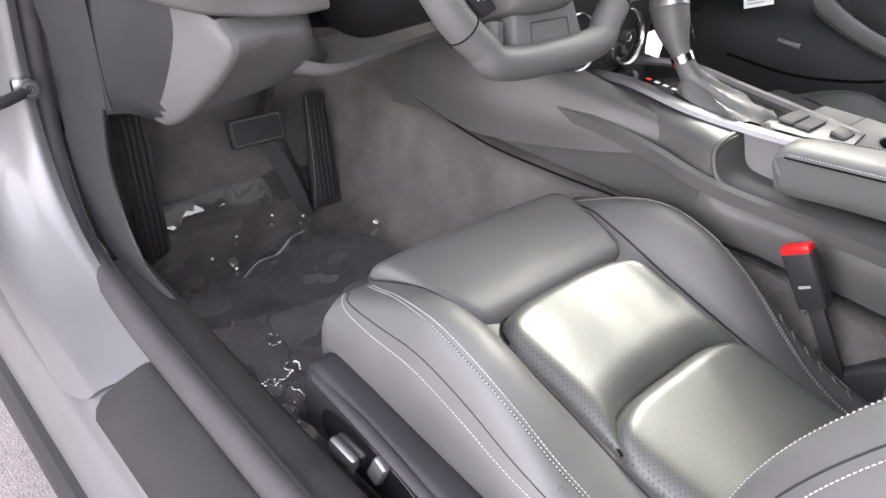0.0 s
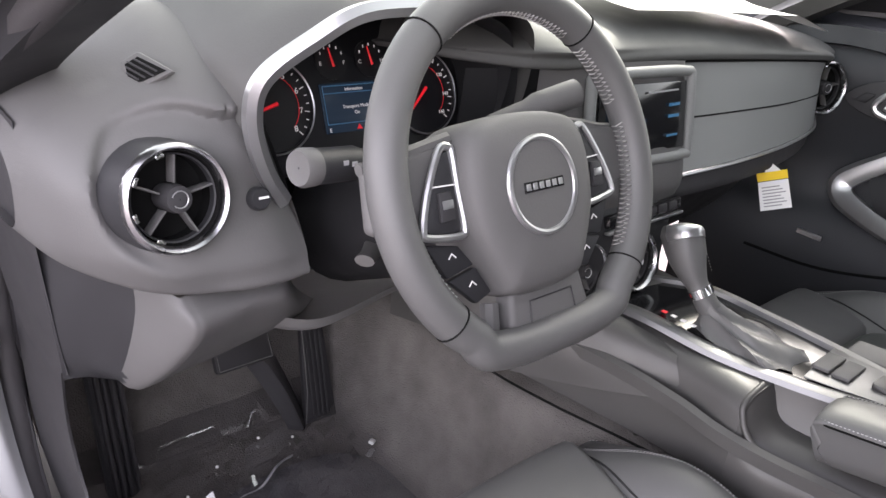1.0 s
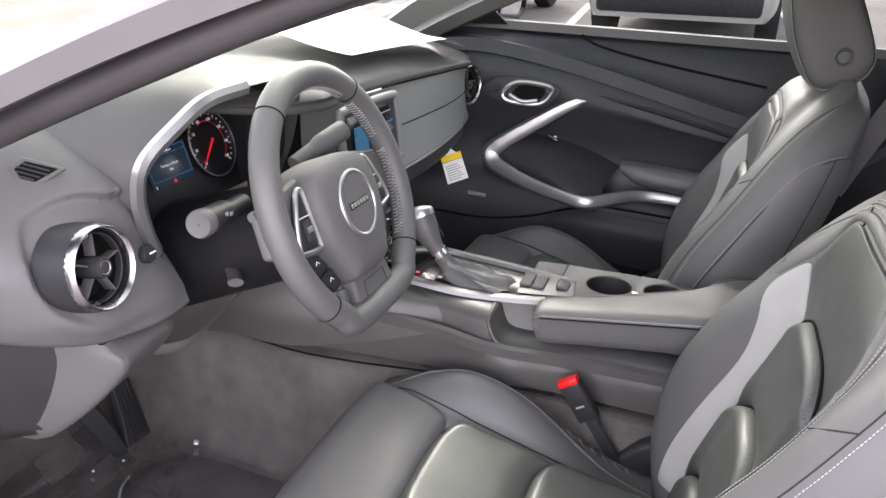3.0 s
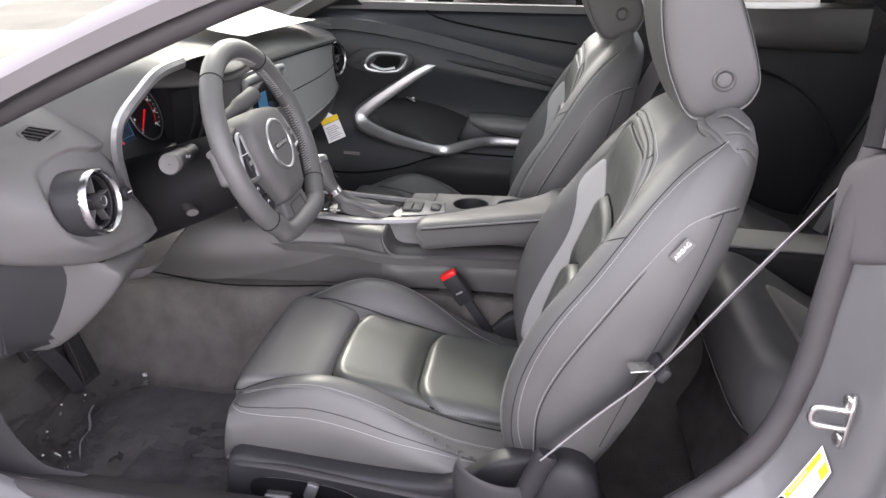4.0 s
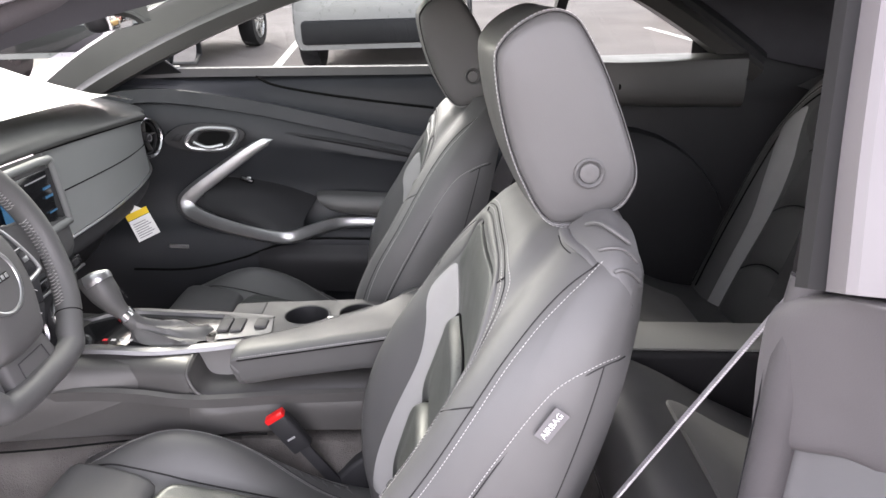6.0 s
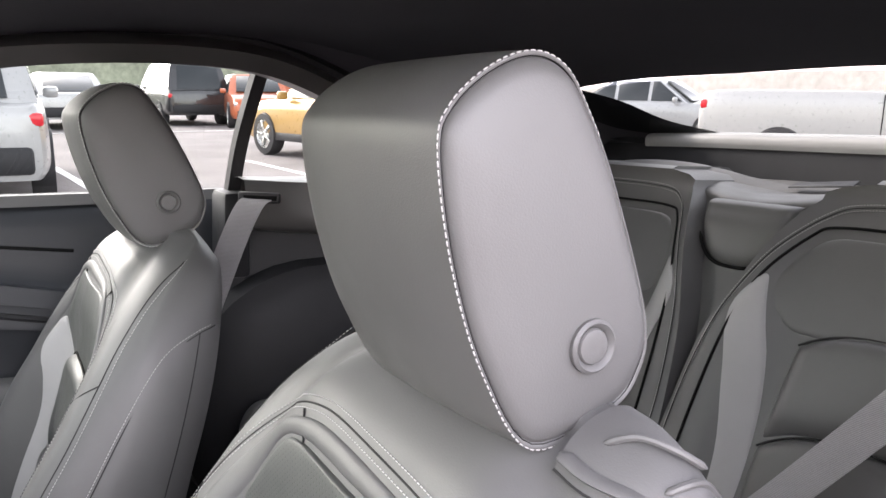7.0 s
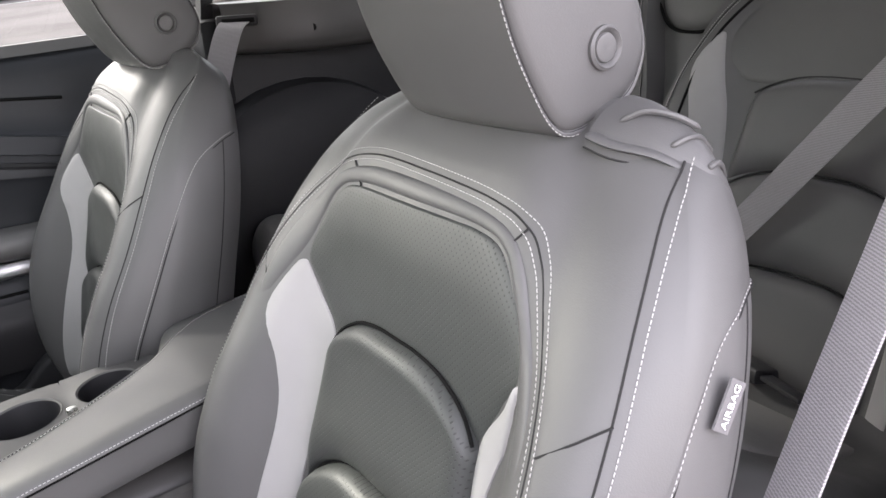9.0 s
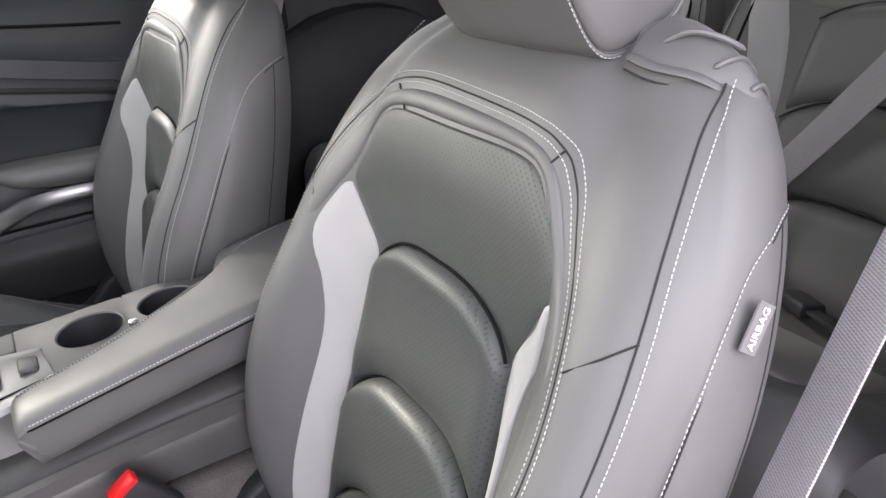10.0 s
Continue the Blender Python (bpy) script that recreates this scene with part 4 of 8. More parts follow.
# lower sections: along x, each a line of (y, z) from the windscreen down the face and back under
def sec(x, pts):
    return [(x, y, z) for y, z in pts]
left_sections = [
    sec(-0.715, [(1.12, 0.90), (1.05, 0.895), (1.0, 0.88), (0.975, 0.862), (0.968, 0.84), (0.975, 0.812), (1.0, 0.80), (1.06, 0.80)]),
    sec(-0.69, [(1.14, 0.925), (1.03, 0.918), (0.955, 0.900), (0.912, 0.872), (0.900, 0.842), (0.905, 0.80), (0.94, 0.782), (1.05, 0.79)]),
    sec(-0.64, [(1.15, 0.955), (1.03, 0.952), (0.940, 0.925), (0.880, 0.888), (0.858, 0.845), (0.852, 0.79), (0.885, 0.768), (1.05, 0.77)]),
    sec(-0.58, [(1.16, 0.975), (1.03, 0.985), (0.915, 0.948), (0.862, 0.895), (0.848, 0.845), (0.838, 0.784), (0.865, 0.762), (1.05, 0.765)]),
    sec(-0.535, [(1.16, 0.978), (1.03, 0.992), (0.925, 0.955), (0.868, 0.90), (0.852, 0.845), (0.833, 0.785), (0.858, 0.760), (1.05, 0.765)]),
    sec(-0.497, [(1.16, 0.98), (1.06, 0.99), (0.99, 0.955), (0.925, 0.895), (0.875, 0.838), (0.840, 0.785), (0.858, 0.762), (1.05, 0.765)]),
]
face_v, face_f = net(left_sections, 14, 14)
face_v = np.array(face_v)
# the vent lies in a shallow hollow with a soft shoulder; its opening goes through the face
VX, VZ = -0.620, 0.862
hollow = smooth([(0.16, 0.066), (0.066, 0.064), (0.030, 0.071), (0.002, 0.067), (-0.034, 0.050), (-0.053, 0.025), (-0.059, 0.0), (-0.055, -0.027), (-0.043, -0.049), (-0.014, -0.073), (0.03, -0.092), (0.16, -0.10)], 6) + np.array([VX, VZ])
for v in face_v:
    if v[1] > 0.96:
        continue
    gap = hollow - v[[0, 2]]
    d = float(np.min(np.hypot(gap[:, 0], gap[:, 1])))
    x0, z0 = v[0], v[2]
    cuts = sum(1 for a, b in zip(hollow[:-1], hollow[1:]) if (a[1] > z0) != (b[1] > z0) and x0 > a[0] + (z0 - a[1]) / (b[1] - a[1]) * (b[0] - a[0]))
    d = d if cuts % 2 else -d
    k = min(1.0, max(0.0, d / 0.014))
    low = min(1.0, max(0.0, (z0 - 0.778) / 0.03))
    v[1] += low * (-0.007 * math.exp(-(min(d, 0.0) / 0.030) ** 2) + 0.017 * k * k * (3 - 2 * k) * (1.0 if z0 > 0.83 else max(0.35, 1 - (0.83 - z0) / 0.06)))
va, vc = Vector((0.06, -0.97, 0.20)).normalized(), Vector((-0.620, 0.846, 0.862))
def in_opening(f):
    p = sum((Vector(face_v[i]) for i in f), Vector()) / len(f) - vc
    return (p - va * p.dot(va)).length < 0.0425 and abs(p.dot(va)) < 0.06
part("left_face", (face_v, [f for f in face_f if not in_opening(f)]), DASH, dash)
part("left_face_edge", net([left_sections[-1], sec(-0.485, [(1.16, 0.98), (1.08, 0.98), (1.02, 0.945), (0.96, 0.885), (0.91, 0.828), (0.88, 0.785), (0.89, 0.765), (1.05, 0.765)])], 3, 5), DASH, dash)
# knee panel under the left face
knee = [
    [(-0.644, 0.915, 0.790), (-0.641, 0.905, 0.735), (-0.646, 0.950, 0.640), (-0.638, 1.03, 0.605)],
    [(-0.622, 0.864, 0.765), (-0.619, 0.849, 0.730), (-0.634, 0.944, 0.622), (-0.625, 1.04, 0.60)],
    [(-0.612, 0.858, 0.764), (-0.608, 0.840, 0.727), (-0.622, 0.940, 0.622), (-0.612, 1.04, 0.60)],
    [(-0.600, 0.858, 0.763), (-0.594, 0.842, 0.730), (-0.602, 0.938, 0.628), (-0.592, 1.045, 0.606)],
    [(-0.560, 0.862, 0.76), (-0.550, 0.848, 0.735), (-0.545, 0.930, 0.642), (-0.54, 1.05, 0.62)],
    [(-0.510, 0.862, 0.758), (-0.505, 0.856, 0.73), (-0.46, 0.930, 0.66), (-0.45, 1.05, 0.63)],
    [(-0.485, 0.92, 0.758), (-0.475, 0.90, 0.72), (-0.42, 0.945, 0.668), (-0.40, 1.05, 0.64)],
]
part("knee_panel", net(knee, 5, 5), DASH, dash, "dark grey lower knee panel")
# black instead of dash skin: the doorway shade on this end is painted in
part("end_panel", net([[(-0.702, 0.99, 0.84), (-0.697, 0.985, 0.74), (-0.690, 0.99, 0.66), (-0.686, 0.998, 0.622)], [(-0.674, 0.958, 0.82), (-0.670, 0.950, 0.74), (-0.668, 0.972, 0.66), (-0.664, 0.990, 0.622)], [(-0.636, 0.902, 0.80), (-0.632, 0.892, 0.735), (-0.640, 0.940, 0.638), (-0.632, 0.985, 0.608)]], 5, 5), BLACK, dash, "end of the knee panel, coloured black for the shade on it")
part("lower_trim", net([[(-0.52, 0.90, 0.70), (-0.46, 0.868, 0.690), (-0.36, 0.872, 0.700), (-0.25, 0.875, 0.712), (-0.16, 0.86, 0.735)],
                        [(-0.52, 0.93, 0.672), (-0.46, 0.89, 0.668), (-0.36, 0.895, 0.680), (-0.25, 0.90, 0.692), (-0.16, 0.88, 0.70)],
                        [(-0.52, 1.05, 0.655), (-0.46, 1.04, 0.648), (-0.36, 1.04, 0.655), (-0.25, 1.05, 0.66), (-0.16, 1.05, 0.66)]], 5, 5), DASH, dash)
# added black sheet that paints the dark of the open space round the column
part("column_well", net([[(-0.50, 0.99, 0.86), (-0.49, 1.0, 0.78), (-0.48, 0.95, 0.71)], [(-0.36, 1.02, 0.86), (-0.36, 1.03, 0.78), (-0.36, 0.95, 0.70)], [(-0.20, 1.0, 0.87), (-0.20, 1.0, 0.78), (-0.20, 0.92, 0.72)]], 5, 5), SHROUD, dash, "black sheet standing in for the dark opening behind the steering column")
# dash top
top_rows = []
for y, z0 in ((1.42, 0.955), (1.28, 0.968), (1.12, 0.984), (1.00, 0.985), (0.90, 0.972), (0.855, 0.955)):
    top_rows.append([(x, max(y, 1.13) if x < -0.3 else y, z0 - 0.03 * (abs(x) / 0.7) ** 4 + (0.012 if abs(x) < 0.35 else 0)) for x in (-0.70, -0.55, -0.40, -0.2, 0, 0.2, 0.4, 0.56, 0.645)])
for dy, dz in ((-0.006, 0.012), (-0.008, 0.004), (-0.002, -0.001), (0.03, -0.004)):
    top_rows.append([(-0.70, 1.13, 0.945), (-0.55, 1.13, 0.95), (-0.40, 1.10, 0.955)] + [(x, y + dy, z + dz) for x, y, z in ((-0.2, 0.864, 0.945), (0.0, 0.852, 0.945), (0.2, 0.845, 0.941), (0.4, 0.833, 0.934), (0.56, 0.832, 0.925), (0.645, 0.866, 0.906))])
part("top_pad", net(top_rows, 5, 4), DASH_TOP, dash, "padded dash top under the windscreen")
# hood over the gauges
arch0 = [(-0.505, 0.874, 0.832), (-0.531, 0.864, 0.872), (-0.545, 0.859, 0.918), (-0.538, 0.853, 0.955), (-0.496, 0.842, 0.988), (-0.452, 0.832, 1.012), (-0.380, 0.826, 1.018), (-0.275, 0.828, 1.014), (-0.215, 0.842, 0.992), (-0.190, 0.858, 0.945), (-0.188, 0.872, 0.89), (-0.205, 0.885, 0.84)]
arch1 = [(-0.518, 0.905, 0.835), (-0.546, 0.900, 0.882), (-0.557, 0.900, 0.935), (-0.550, 0.900, 0.968), (-0.508, 0.897, 1.004), (-0.458, 0.895, 1.026), (-0.385, 0.893, 1.032), (-0.270, 0.898, 1.026), (-0.205, 0.905, 1.002), (-0.178, 0.91, 0.955), (-0.172, 0.915, 0.89), (-0.185, 0.92, 0.84)]
arch2 = [(-0.56, 1.03, 0.84), (-0.59, 1.04, 0.90), (-0.585, 1.05, 0.945), (-0.56, 1.06, 0.978), (-0.525, 1.06, 1.01), (-0.445, 1.06, 1.024), (-0.360, 1.06, 1.026), (-0.265, 1.06, 1.02), (-0.195, 1.06, 1.0), (-0.165, 1.06, 0.97), (-0.155, 1.06, 0.92), (-0.16, 1.06, 0.86)]
arch3 = [(x, 1.24, min(z, 0.965)) for x, y, z in arch2]
part("gauge_hood", net([arch0, arch1, arch2, arch3], 6, 5), DASH_TOP, dash, "padded hood over the gauges")
inner = [[(x + (0.012 if x < -0.36 else -0.012), y + 0.02, z - 0.008) for x, y, z in arch0], [(-0.36 + (x + 0.36) * 0.97, 1.03, 0.925 + (z - 0.93) * 1.0) for x, y, z in arch0]]
part("hood_lining", net([[tuple(p) for p in inner[0]], [tuple(p) for p in inner[1]]], 4, 5), BLACK, dash, "black lining inside the gauge hood")
rim_path = smooth(arch0[:7], 8)
part("gauge_bezel", bar(rim_path + np.array([0, -0.004, 0]), [(-0.009, -0.006), (-0.009, 0.003), (-0.001, 0.006), (0.007, 0.003), (0.007, -0.006)], (0, -1, 0.15)), SATIN, dash, "satin silver gauge surround")
# gauge cluster
gn = Vector((0, -0.93, 0.37))
gu = Vector((0, 0.37, 0.93))
gc = Vector((-0.362, 0.972, 0.895))
cluster = thing("gauge_cluster", "lit instrument cluster with red needles and a menu display", "gauge cluster")
gp = lambda a, b, h=0.0: gc + Vector((a, 0, 0)) + gu * b + gn * h
part("face_plate", slab([gp(-0.175, -0.075), (gp(-0.178, 0.02)), gp(-0.15, 0.075), gp(-0.07, 0.100), gp(0.07, 0.100), gp(0.15, 0.075), gp(0.172, 0.02), gp(0.17, -0.075)], -gn * 0.012, 0.002), FACE, cluster)
for a in (-0.102, 0.106):
    dial = part("dial", lathe([(0.052, 0), (0.052, 0.006), (0.0500, 0.0075), (0.0485, 0.006), (0.0485, 0.002), (0.0, 0.002)], gp(a, 0.0), gn, 40), FACE, cluster, "round gauge dial")
    part("dial_ring", tube([gp(a + 0.0505 * math.cos(k), 0.0505 * math.sin(k), 0.007) for k in np.linspace(0, 2 * np.pi, 48, endpoint=False)], 0.0012, 6, True), SATIN, dial)
    ticks = []
    for i in range(25):
        ang = radians(225 - i * 270 / 24)
        r0, r1 = (0.041, 0.0465) if i % 3 == 0 else (0.0435, 0.0465)
        ticks.append(box(gp(a + (r0 + r1) / 2 * math.cos(ang), (r0 + r1) / 2 * math.sin(ang), 0.0035), (r1 - r0, 0.0009, 0.0008), 0, basis((0, 0, 0), Vector((1, 0, 0)) * math.cos(ang) + gu * math.sin(ang), gn.cross(Vector((1, 0, 0)) * math.cos(ang) + gu * math.sin(ang)))))
    part("tick_marks", join(*ticks), LIT, dial)
    ang = radians(196 if a < 0 else 222)
    part("needle", tube([gp(a - 0.008 * math.cos(ang), -0.008 * math.sin(ang), 0.005), gp(a + 0.040 * math.cos(ang), 0.040 * math.sin(ang), 0.005)], [0.0022, 0.0010], 6), NEEDLE, dial, "glowing red needle")
    part("red_arc", tube([gp(a + 0.034 * math.cos(k), 0.034 * math.sin(k), 0.003) for k in np.linspace(radians(-45), radians(120), 30)], 0.0003, 5), NEEDLE, dial)
    nums = "012345678" if a < 0 else ("20", "40", "60", "80", "100", "120", "140", "160")
    for i, s in enumerate(nums):
        k = radians(225 - i * 270 / (len(nums) - 1))
        text(s, basis(gp(a + 0.0365 * math.cos(k), 0.0365 * math.sin(k), 0.0035), (1, 0, 0), gu), 0.009 if a < 0 else 0.0065, LIT, dial, "numeral")
for a, left_s, right_s in ((-0.0165, "E", "F"), (0.0365, "C", "H")):
    small = part("small_dial", lathe([(0.021, 0), (0.021, 0.002), (0.0, 0.002)], gp(a, 0.044), gn, 28), FACE, cluster, "small gauge dial")
    part("needle", tube([gp(a + 0.001, 0.037, 0.004), gp(a - 0.003, 0.058, 0.004)], [0.0016, 0.0007], 6), NEEDLE, small)
    for s, o in ((left_s, -0.0155), (right_s, 0.0155)):
        text(s, basis(gp(a + o, 0.041, 0.003), (1, 0, 0), gu), 0.006, LIT, small, "numeral")
    part("tick_marks", join(*[box(gp(a + 0.016 * math.cos(k), 0.044 + 0.016 * math.sin(k), 0.003), (0.0012, 0.003, 0.0008), 0, basis((0, 0, 0), (1, 0, 0), gu)) for k in np.linspace(0.5, 2.6, 5)]), LIT, small)
disp = part("display", slab([gp(-0.039, -0.036, 0.001), gp(-0.039, 0.019, 0.001), gp(0.049, 0.019, 0.001), gp(0.049, -0.036, 0.001)], gn * 0.003, 0.001), SCREEN, cluster, "dim blue information display")
part("display_border", tube([gp(-0.036, -0.026, 0.0045), gp(-0.036, 0.016, 0.0045), gp(0.046, 0.016, 0.0045), gp(0.046, -0.026, 0.0045)], 0.0006, 5, True), BLUE, disp)
part("display_rule", tube([gp(-0.036, 0.008, 0.0045), gp(0.046, 0.008, 0.0045)], 0.0005, 5), BLUE, disp)
for s, b, size in (("Information", 0.0115, 0.0052), ("Transport Mode", -0.008, 0.0055), ("On", -0.015, 0.0055), ("E", -0.0325, 0.006)):
    text(s, basis(gp(-0.034 if s == "E" else 0.005, b, 0.0048), (1, 0, 0), gu), size, LIT, disp)
part("warning_mark", slab([gp(0.001, -0.034, 0.0045), gp(0.005, -0.028, 0.0045), gp(0.009, -0.034, 0.0045)], gn * 0.0004, 0), NEEDLE, disp)

# round vents
RING = mat("satin_chrome", (0.42, 0.42, 0.43), 0.26, metal=1.0, vary=0.03, bump=0)
def round_vent(c, axis, parent, r=0.050, deep=0.028):
    c, axis = Vector(c), Vector(axis).normalized()
    vent = part("round_vent", lathe([(r * 0.845, -0.007), (r * 0.855, 0.0), (r * 0.885, 0.004), (r * 0.93, 0.0058), (r * 0.975, 0.004), (r * 0.998, 0.0), (r, -0.006)], c, axis, 48), RING, parent, "chrome ringed round air vent")
    part("collar", lathe([(r * 0.999, -0.003), (r * 1.015, -0.012), (r * 1.03, -0.03), (r * 1.04, -0.045)], c, axis, 40), BLACK, vent)
    part("throat", lathe([(r * 0.848, -0.004), (r * 0.80, -0.012), (r * 0.76, -deep), (r * 0.2, -deep - 0.004), (0.001, -deep - 0.004)], c, axis, 40), SEAM, vent)
    part("inner_ring", lathe([(r * 0.765, -0.014), (r * 0.77, -0.007), (r * 0.80, -0.006), (r * 0.805, -0.014)], c, axis, 40), BLACK, vent)
    part("hub", lathe([(r * 0.24, -deep * 0.9), (r * 0.26, -0.004), (r * 0.235, 0.003), (r * 0.10, 0.004), (0.0005, 0.004)], c, axis, 26), DARK, vent)
    side = axis.cross(Vector((0, 0, 1))).normalized()
    upv = side.cross(axis)
    part("hub_ring", tube([c + (side * math.cos(k) + upv * math.sin(k)) * r * 0.15 + axis * 0.0042 for k in np.linspace(0.4, 5.6, 24)], 0.0006, 5), SATIN, vent)
    for k in range(5):
        a = radians(90 + 72 * k + 8)
        d = side * math.cos(a) + upv * math.sin(a)
        part("vane", box(c + d * r * 0.52 - axis * 0.013, (r * 0.50, 0.0020, 0.014), 0.0007, basis((0, 0, 0), d, axis.cross(d))), DASH, vent)
    for k in range(4):
        a = radians(-60 + 45 * k)
        d = side * math.cos(a) + upv * math.sin(a)
        part("clip", box(c + d * r * 0.80 - axis * 0.002, (0.004, 0.008, 0.004), 0.001, basis((0, 0, 0), d, axis.cross(d))), CHROME, vent)
    return vent


round_vent((-0.620, 0.846, 0.862), (0.06, -0.97, 0.20), dash, 0.0475)
round_vent((0.625, 0.842, 0.868), (-0.30, -0.93, 0.08), dash)
# bulge that carries the far vent
part("vent_pod", lathe([(0.030, -0.06), (0.044, -0.045), (0.0505, -0.022), (0.0515, -0.004)], (0.625, 0.842, 0.868), (-0.30, -0.93, 0.08), 36), CHROME, dash, "silver vent pod")
# side window vent, a small diamond
dv = thing("demister_vent", "small diamond shaped window vent with dark slats", "air vent")
dm = basis((-0.606, 0.942, 0.9475), Vector((0.42, -0.90, -0.02)), Vector((0.52, 0.2, 0.82)))
dq = lambda a, b, h=0.0: dm @ Vector((a, b, h))
part("frame", slab([dq(a, b) for a, b in ((-0.0225, 0.0016), (-0.0085, 0.0150), (0.0365, 0.0046), (0.0080, -0.0188), (-0.0055, -0.0190))], dm.to_3x3() @ Vector((0, 0, 0.005)), 0.002), DASH, dv)
part("opening", slab([dq(a, b, 0.005) for a, b in ((-0.0150, 0.0), (-0.0050, 0.0095), (0.0290, 0.0032), (0.0075, -0.0128), (-0.0030, -0.0140))], dm.to_3x3() @ Vector((0, 0, 0.0008)), 0), SEAM, dv, "black opening")
run = Vector((0.977, -0.213, 0))
for k, lo, hi in ((0.0048, -0.0085, 0.0205), (0.0, -0.0135, 0.0205), (-0.0048, -0.0115, 0.0135), (-0.0092, -0.0075, 0.0085)):
    mid = Vector((0.213, 0.977, 0)) * k + run * (lo + hi) / 2
    part("slat", box(dm @ Vector((mid.x, mid.y, 0.0055)), (hi - lo, 0.0016, 0.003), 0.0005, dm.to_3x3().to_4x4() @ Matrix.Rotation(math.atan2(run.y, run.x), 4, "Z")), DARK, dv)
kn = part("light_knob", lathe([(0.011, -0.01), (0.011, 0.006), (0.009, 0.009), (0.001, 0.009)], (-0.541, 0.858, 0.845), (0, -0.95, 0.25), 22), BLACK, dash, "round dimmer knob")
part("knob_mark", box((-0.539, 0.8487, 0.8485), (0.010, 0.0008, 0.002), 0, Euler((radians(-15), 0, 0)).to_matrix().to_4x4()), LIT, kn)

# centre screen and passenger face
scr = thing("centre_screen", "dark touch screen in a grey frame with blue menu glow", "touch screen")
part("screen_frame", net([[(-0.155, 0.875, 0.945), (-0.10, 0.838, 0.949), (0.0, 0.828, 0.950), (0.088, 0.830, 0.946), (0.105, 0.85, 0.940)],
                          [(-0.165, 0.865, 0.88), (-0.11, 0.826, 0.875), (0.0, 0.815, 0.872), (0.095, 0.818, 0.872), (0.112, 0.845, 0.872)],
                          [(-0.17, 0.85, 0.80), (-0.115, 0.808, 0.795), (0.0, 0.797, 0.79), (0.10, 0.80, 0.79), (0.118, 0.835, 0.79)],
                          [(-0.17, 0.85, 0.77), (-0.115, 0.812, 0.765), (0.0, 0.802, 0.76), (0.10, 0.805, 0.76), (0.118, 0.84, 0.765)]], 5, 5), DASH, scr)
part("glass", slab([(-0.100, 0.8247, 0.925), (0.086, 0.8207, 0.921), (0.092, 0.8073, 0.832), (-0.104, 0.8114, 0.832)], (0.0, -0.003, 0.0006), 0.001), GLOSS, scr, "glossy black screen")
part("screen_bezel", tube(smooth([(-0.100, 0.826, 0.936), (0.0, 0.823, 0.937), (0.084, 0.822, 0.934), (0.097, 0.819, 0.922), (0.102, 0.806, 0.832), (0.094, 0.804, 0.822), (0.0, 0.806, 0.822), (-0.104, 0.8095, 0.822), (-0.114, 0.812, 0.835), (-0.112, 0.826, 0.922)], 5, True), 0.0075, 10, True), DASH_MID, scr, "grey screen surround")
screen_side = part("trim", net([[(-0.235, 0.92, 0.935), (-0.17, 0.885, 0.938), (-0.10, 0.858, 0.94)], [(-0.235, 0.92, 0.82), (-0.17, 0.88, 0.82), (-0.10, 0.852, 0.82)], [(-0.235, 0.90, 0.71), (-0.17, 0.87, 0.71), (-0.10, 0.845, 0.71)]], 4, 4), SHROUD)
tagged(screen_side, "black filler panel beside the touch screen", "dash trim", kind="structure")
for a, b, w, h, m in ((-0.06, 0.884, 0.05, 0.045, BLUE), (0.03, 0.912, 0.07, 0.0022, INK), (0.058, 0.893, 0.026, 0.004, BLUE), (0.058, 0.878, 0.026, 0.004, BLUE), (-0.02, 0.865, 0.03, 0.03, SCREEN), (0.058, 0.852, 0.026, 0.003, BLUE)):
    yy = 0.8065 - 0.0035 + (b - 0.812) * 0.147 - 0.0025
    part("menu_block" if m is not SCREEN else "menu_field", slab([(a - w / 2, yy + h * 0.0735, b + h / 2), (a + w / 2, yy + h * 0.0735, b + h / 2), (a + w / 2, yy - h * 0.0735, b - h / 2), (a - w / 2, yy - h * 0.0735, b - h / 2)], (0, -0.0006, 0), 0), m, scr)
face = [[(0.105, 0.852, 0.944), (0.25, 0.844, 0.939), (0.42, 0.834, 0.933), (0.56, 0.834, 0.925), (0.640, 0.866, 0.905)],
        [(0.105, 0.846, 0.91), (0.25, 0.836, 0.91), (0.42, 0.828, 0.906), (0.56, 0.836, 0.896), (0.648, 0.868, 0.88)],
        [(0.105, 0.830, 0.85), (0.25, 0.820, 0.85), (0.42, 0.818, 0.848), (0.56, 0.830, 0.846), (0.650, 0.865, 0.85)],
        [(0.105, 0.806, 0.79), (0.25, 0.800, 0.792), (0.42, 0.804, 0.797), (0.56, 0.822, 0.804), (0.648, 0.862, 0.815)]]
part("passenger_face", net(face, 5, 5), DASH_MID, dash, "dark grey passenger dash panel")
part("panel_line", tube(smooth([(0.105, 0.8335, 0.862), (0.25, 0.8235, 0.862), (0.42, 0.8205, 0.861), (0.56, 0.8315, 0.862), (0.60, 0.843, 0.864)], 5), 0.0014, 5), SEAM, dash)
part("top_line", tube(smooth([(0.105, 0.8485, 0.941), (0.25, 0.840, 0.937), (0.42, 0.831, 0.931), (0.56, 0.832, 0.922), (0.628, 0.858, 0.906)], 5), 0.002, 5), SEAM, dash)
part("bright_line", tube(smooth([(0.105, 0.804, 0.787), (0.25, 0.798, 0.789), (0.42, 0.802, 0.794), (0.56, 0.820, 0.801), (0.64, 0.855, 0.812)], 5), 0.0028, 6), SATIN, dash, "thin bright trim line")
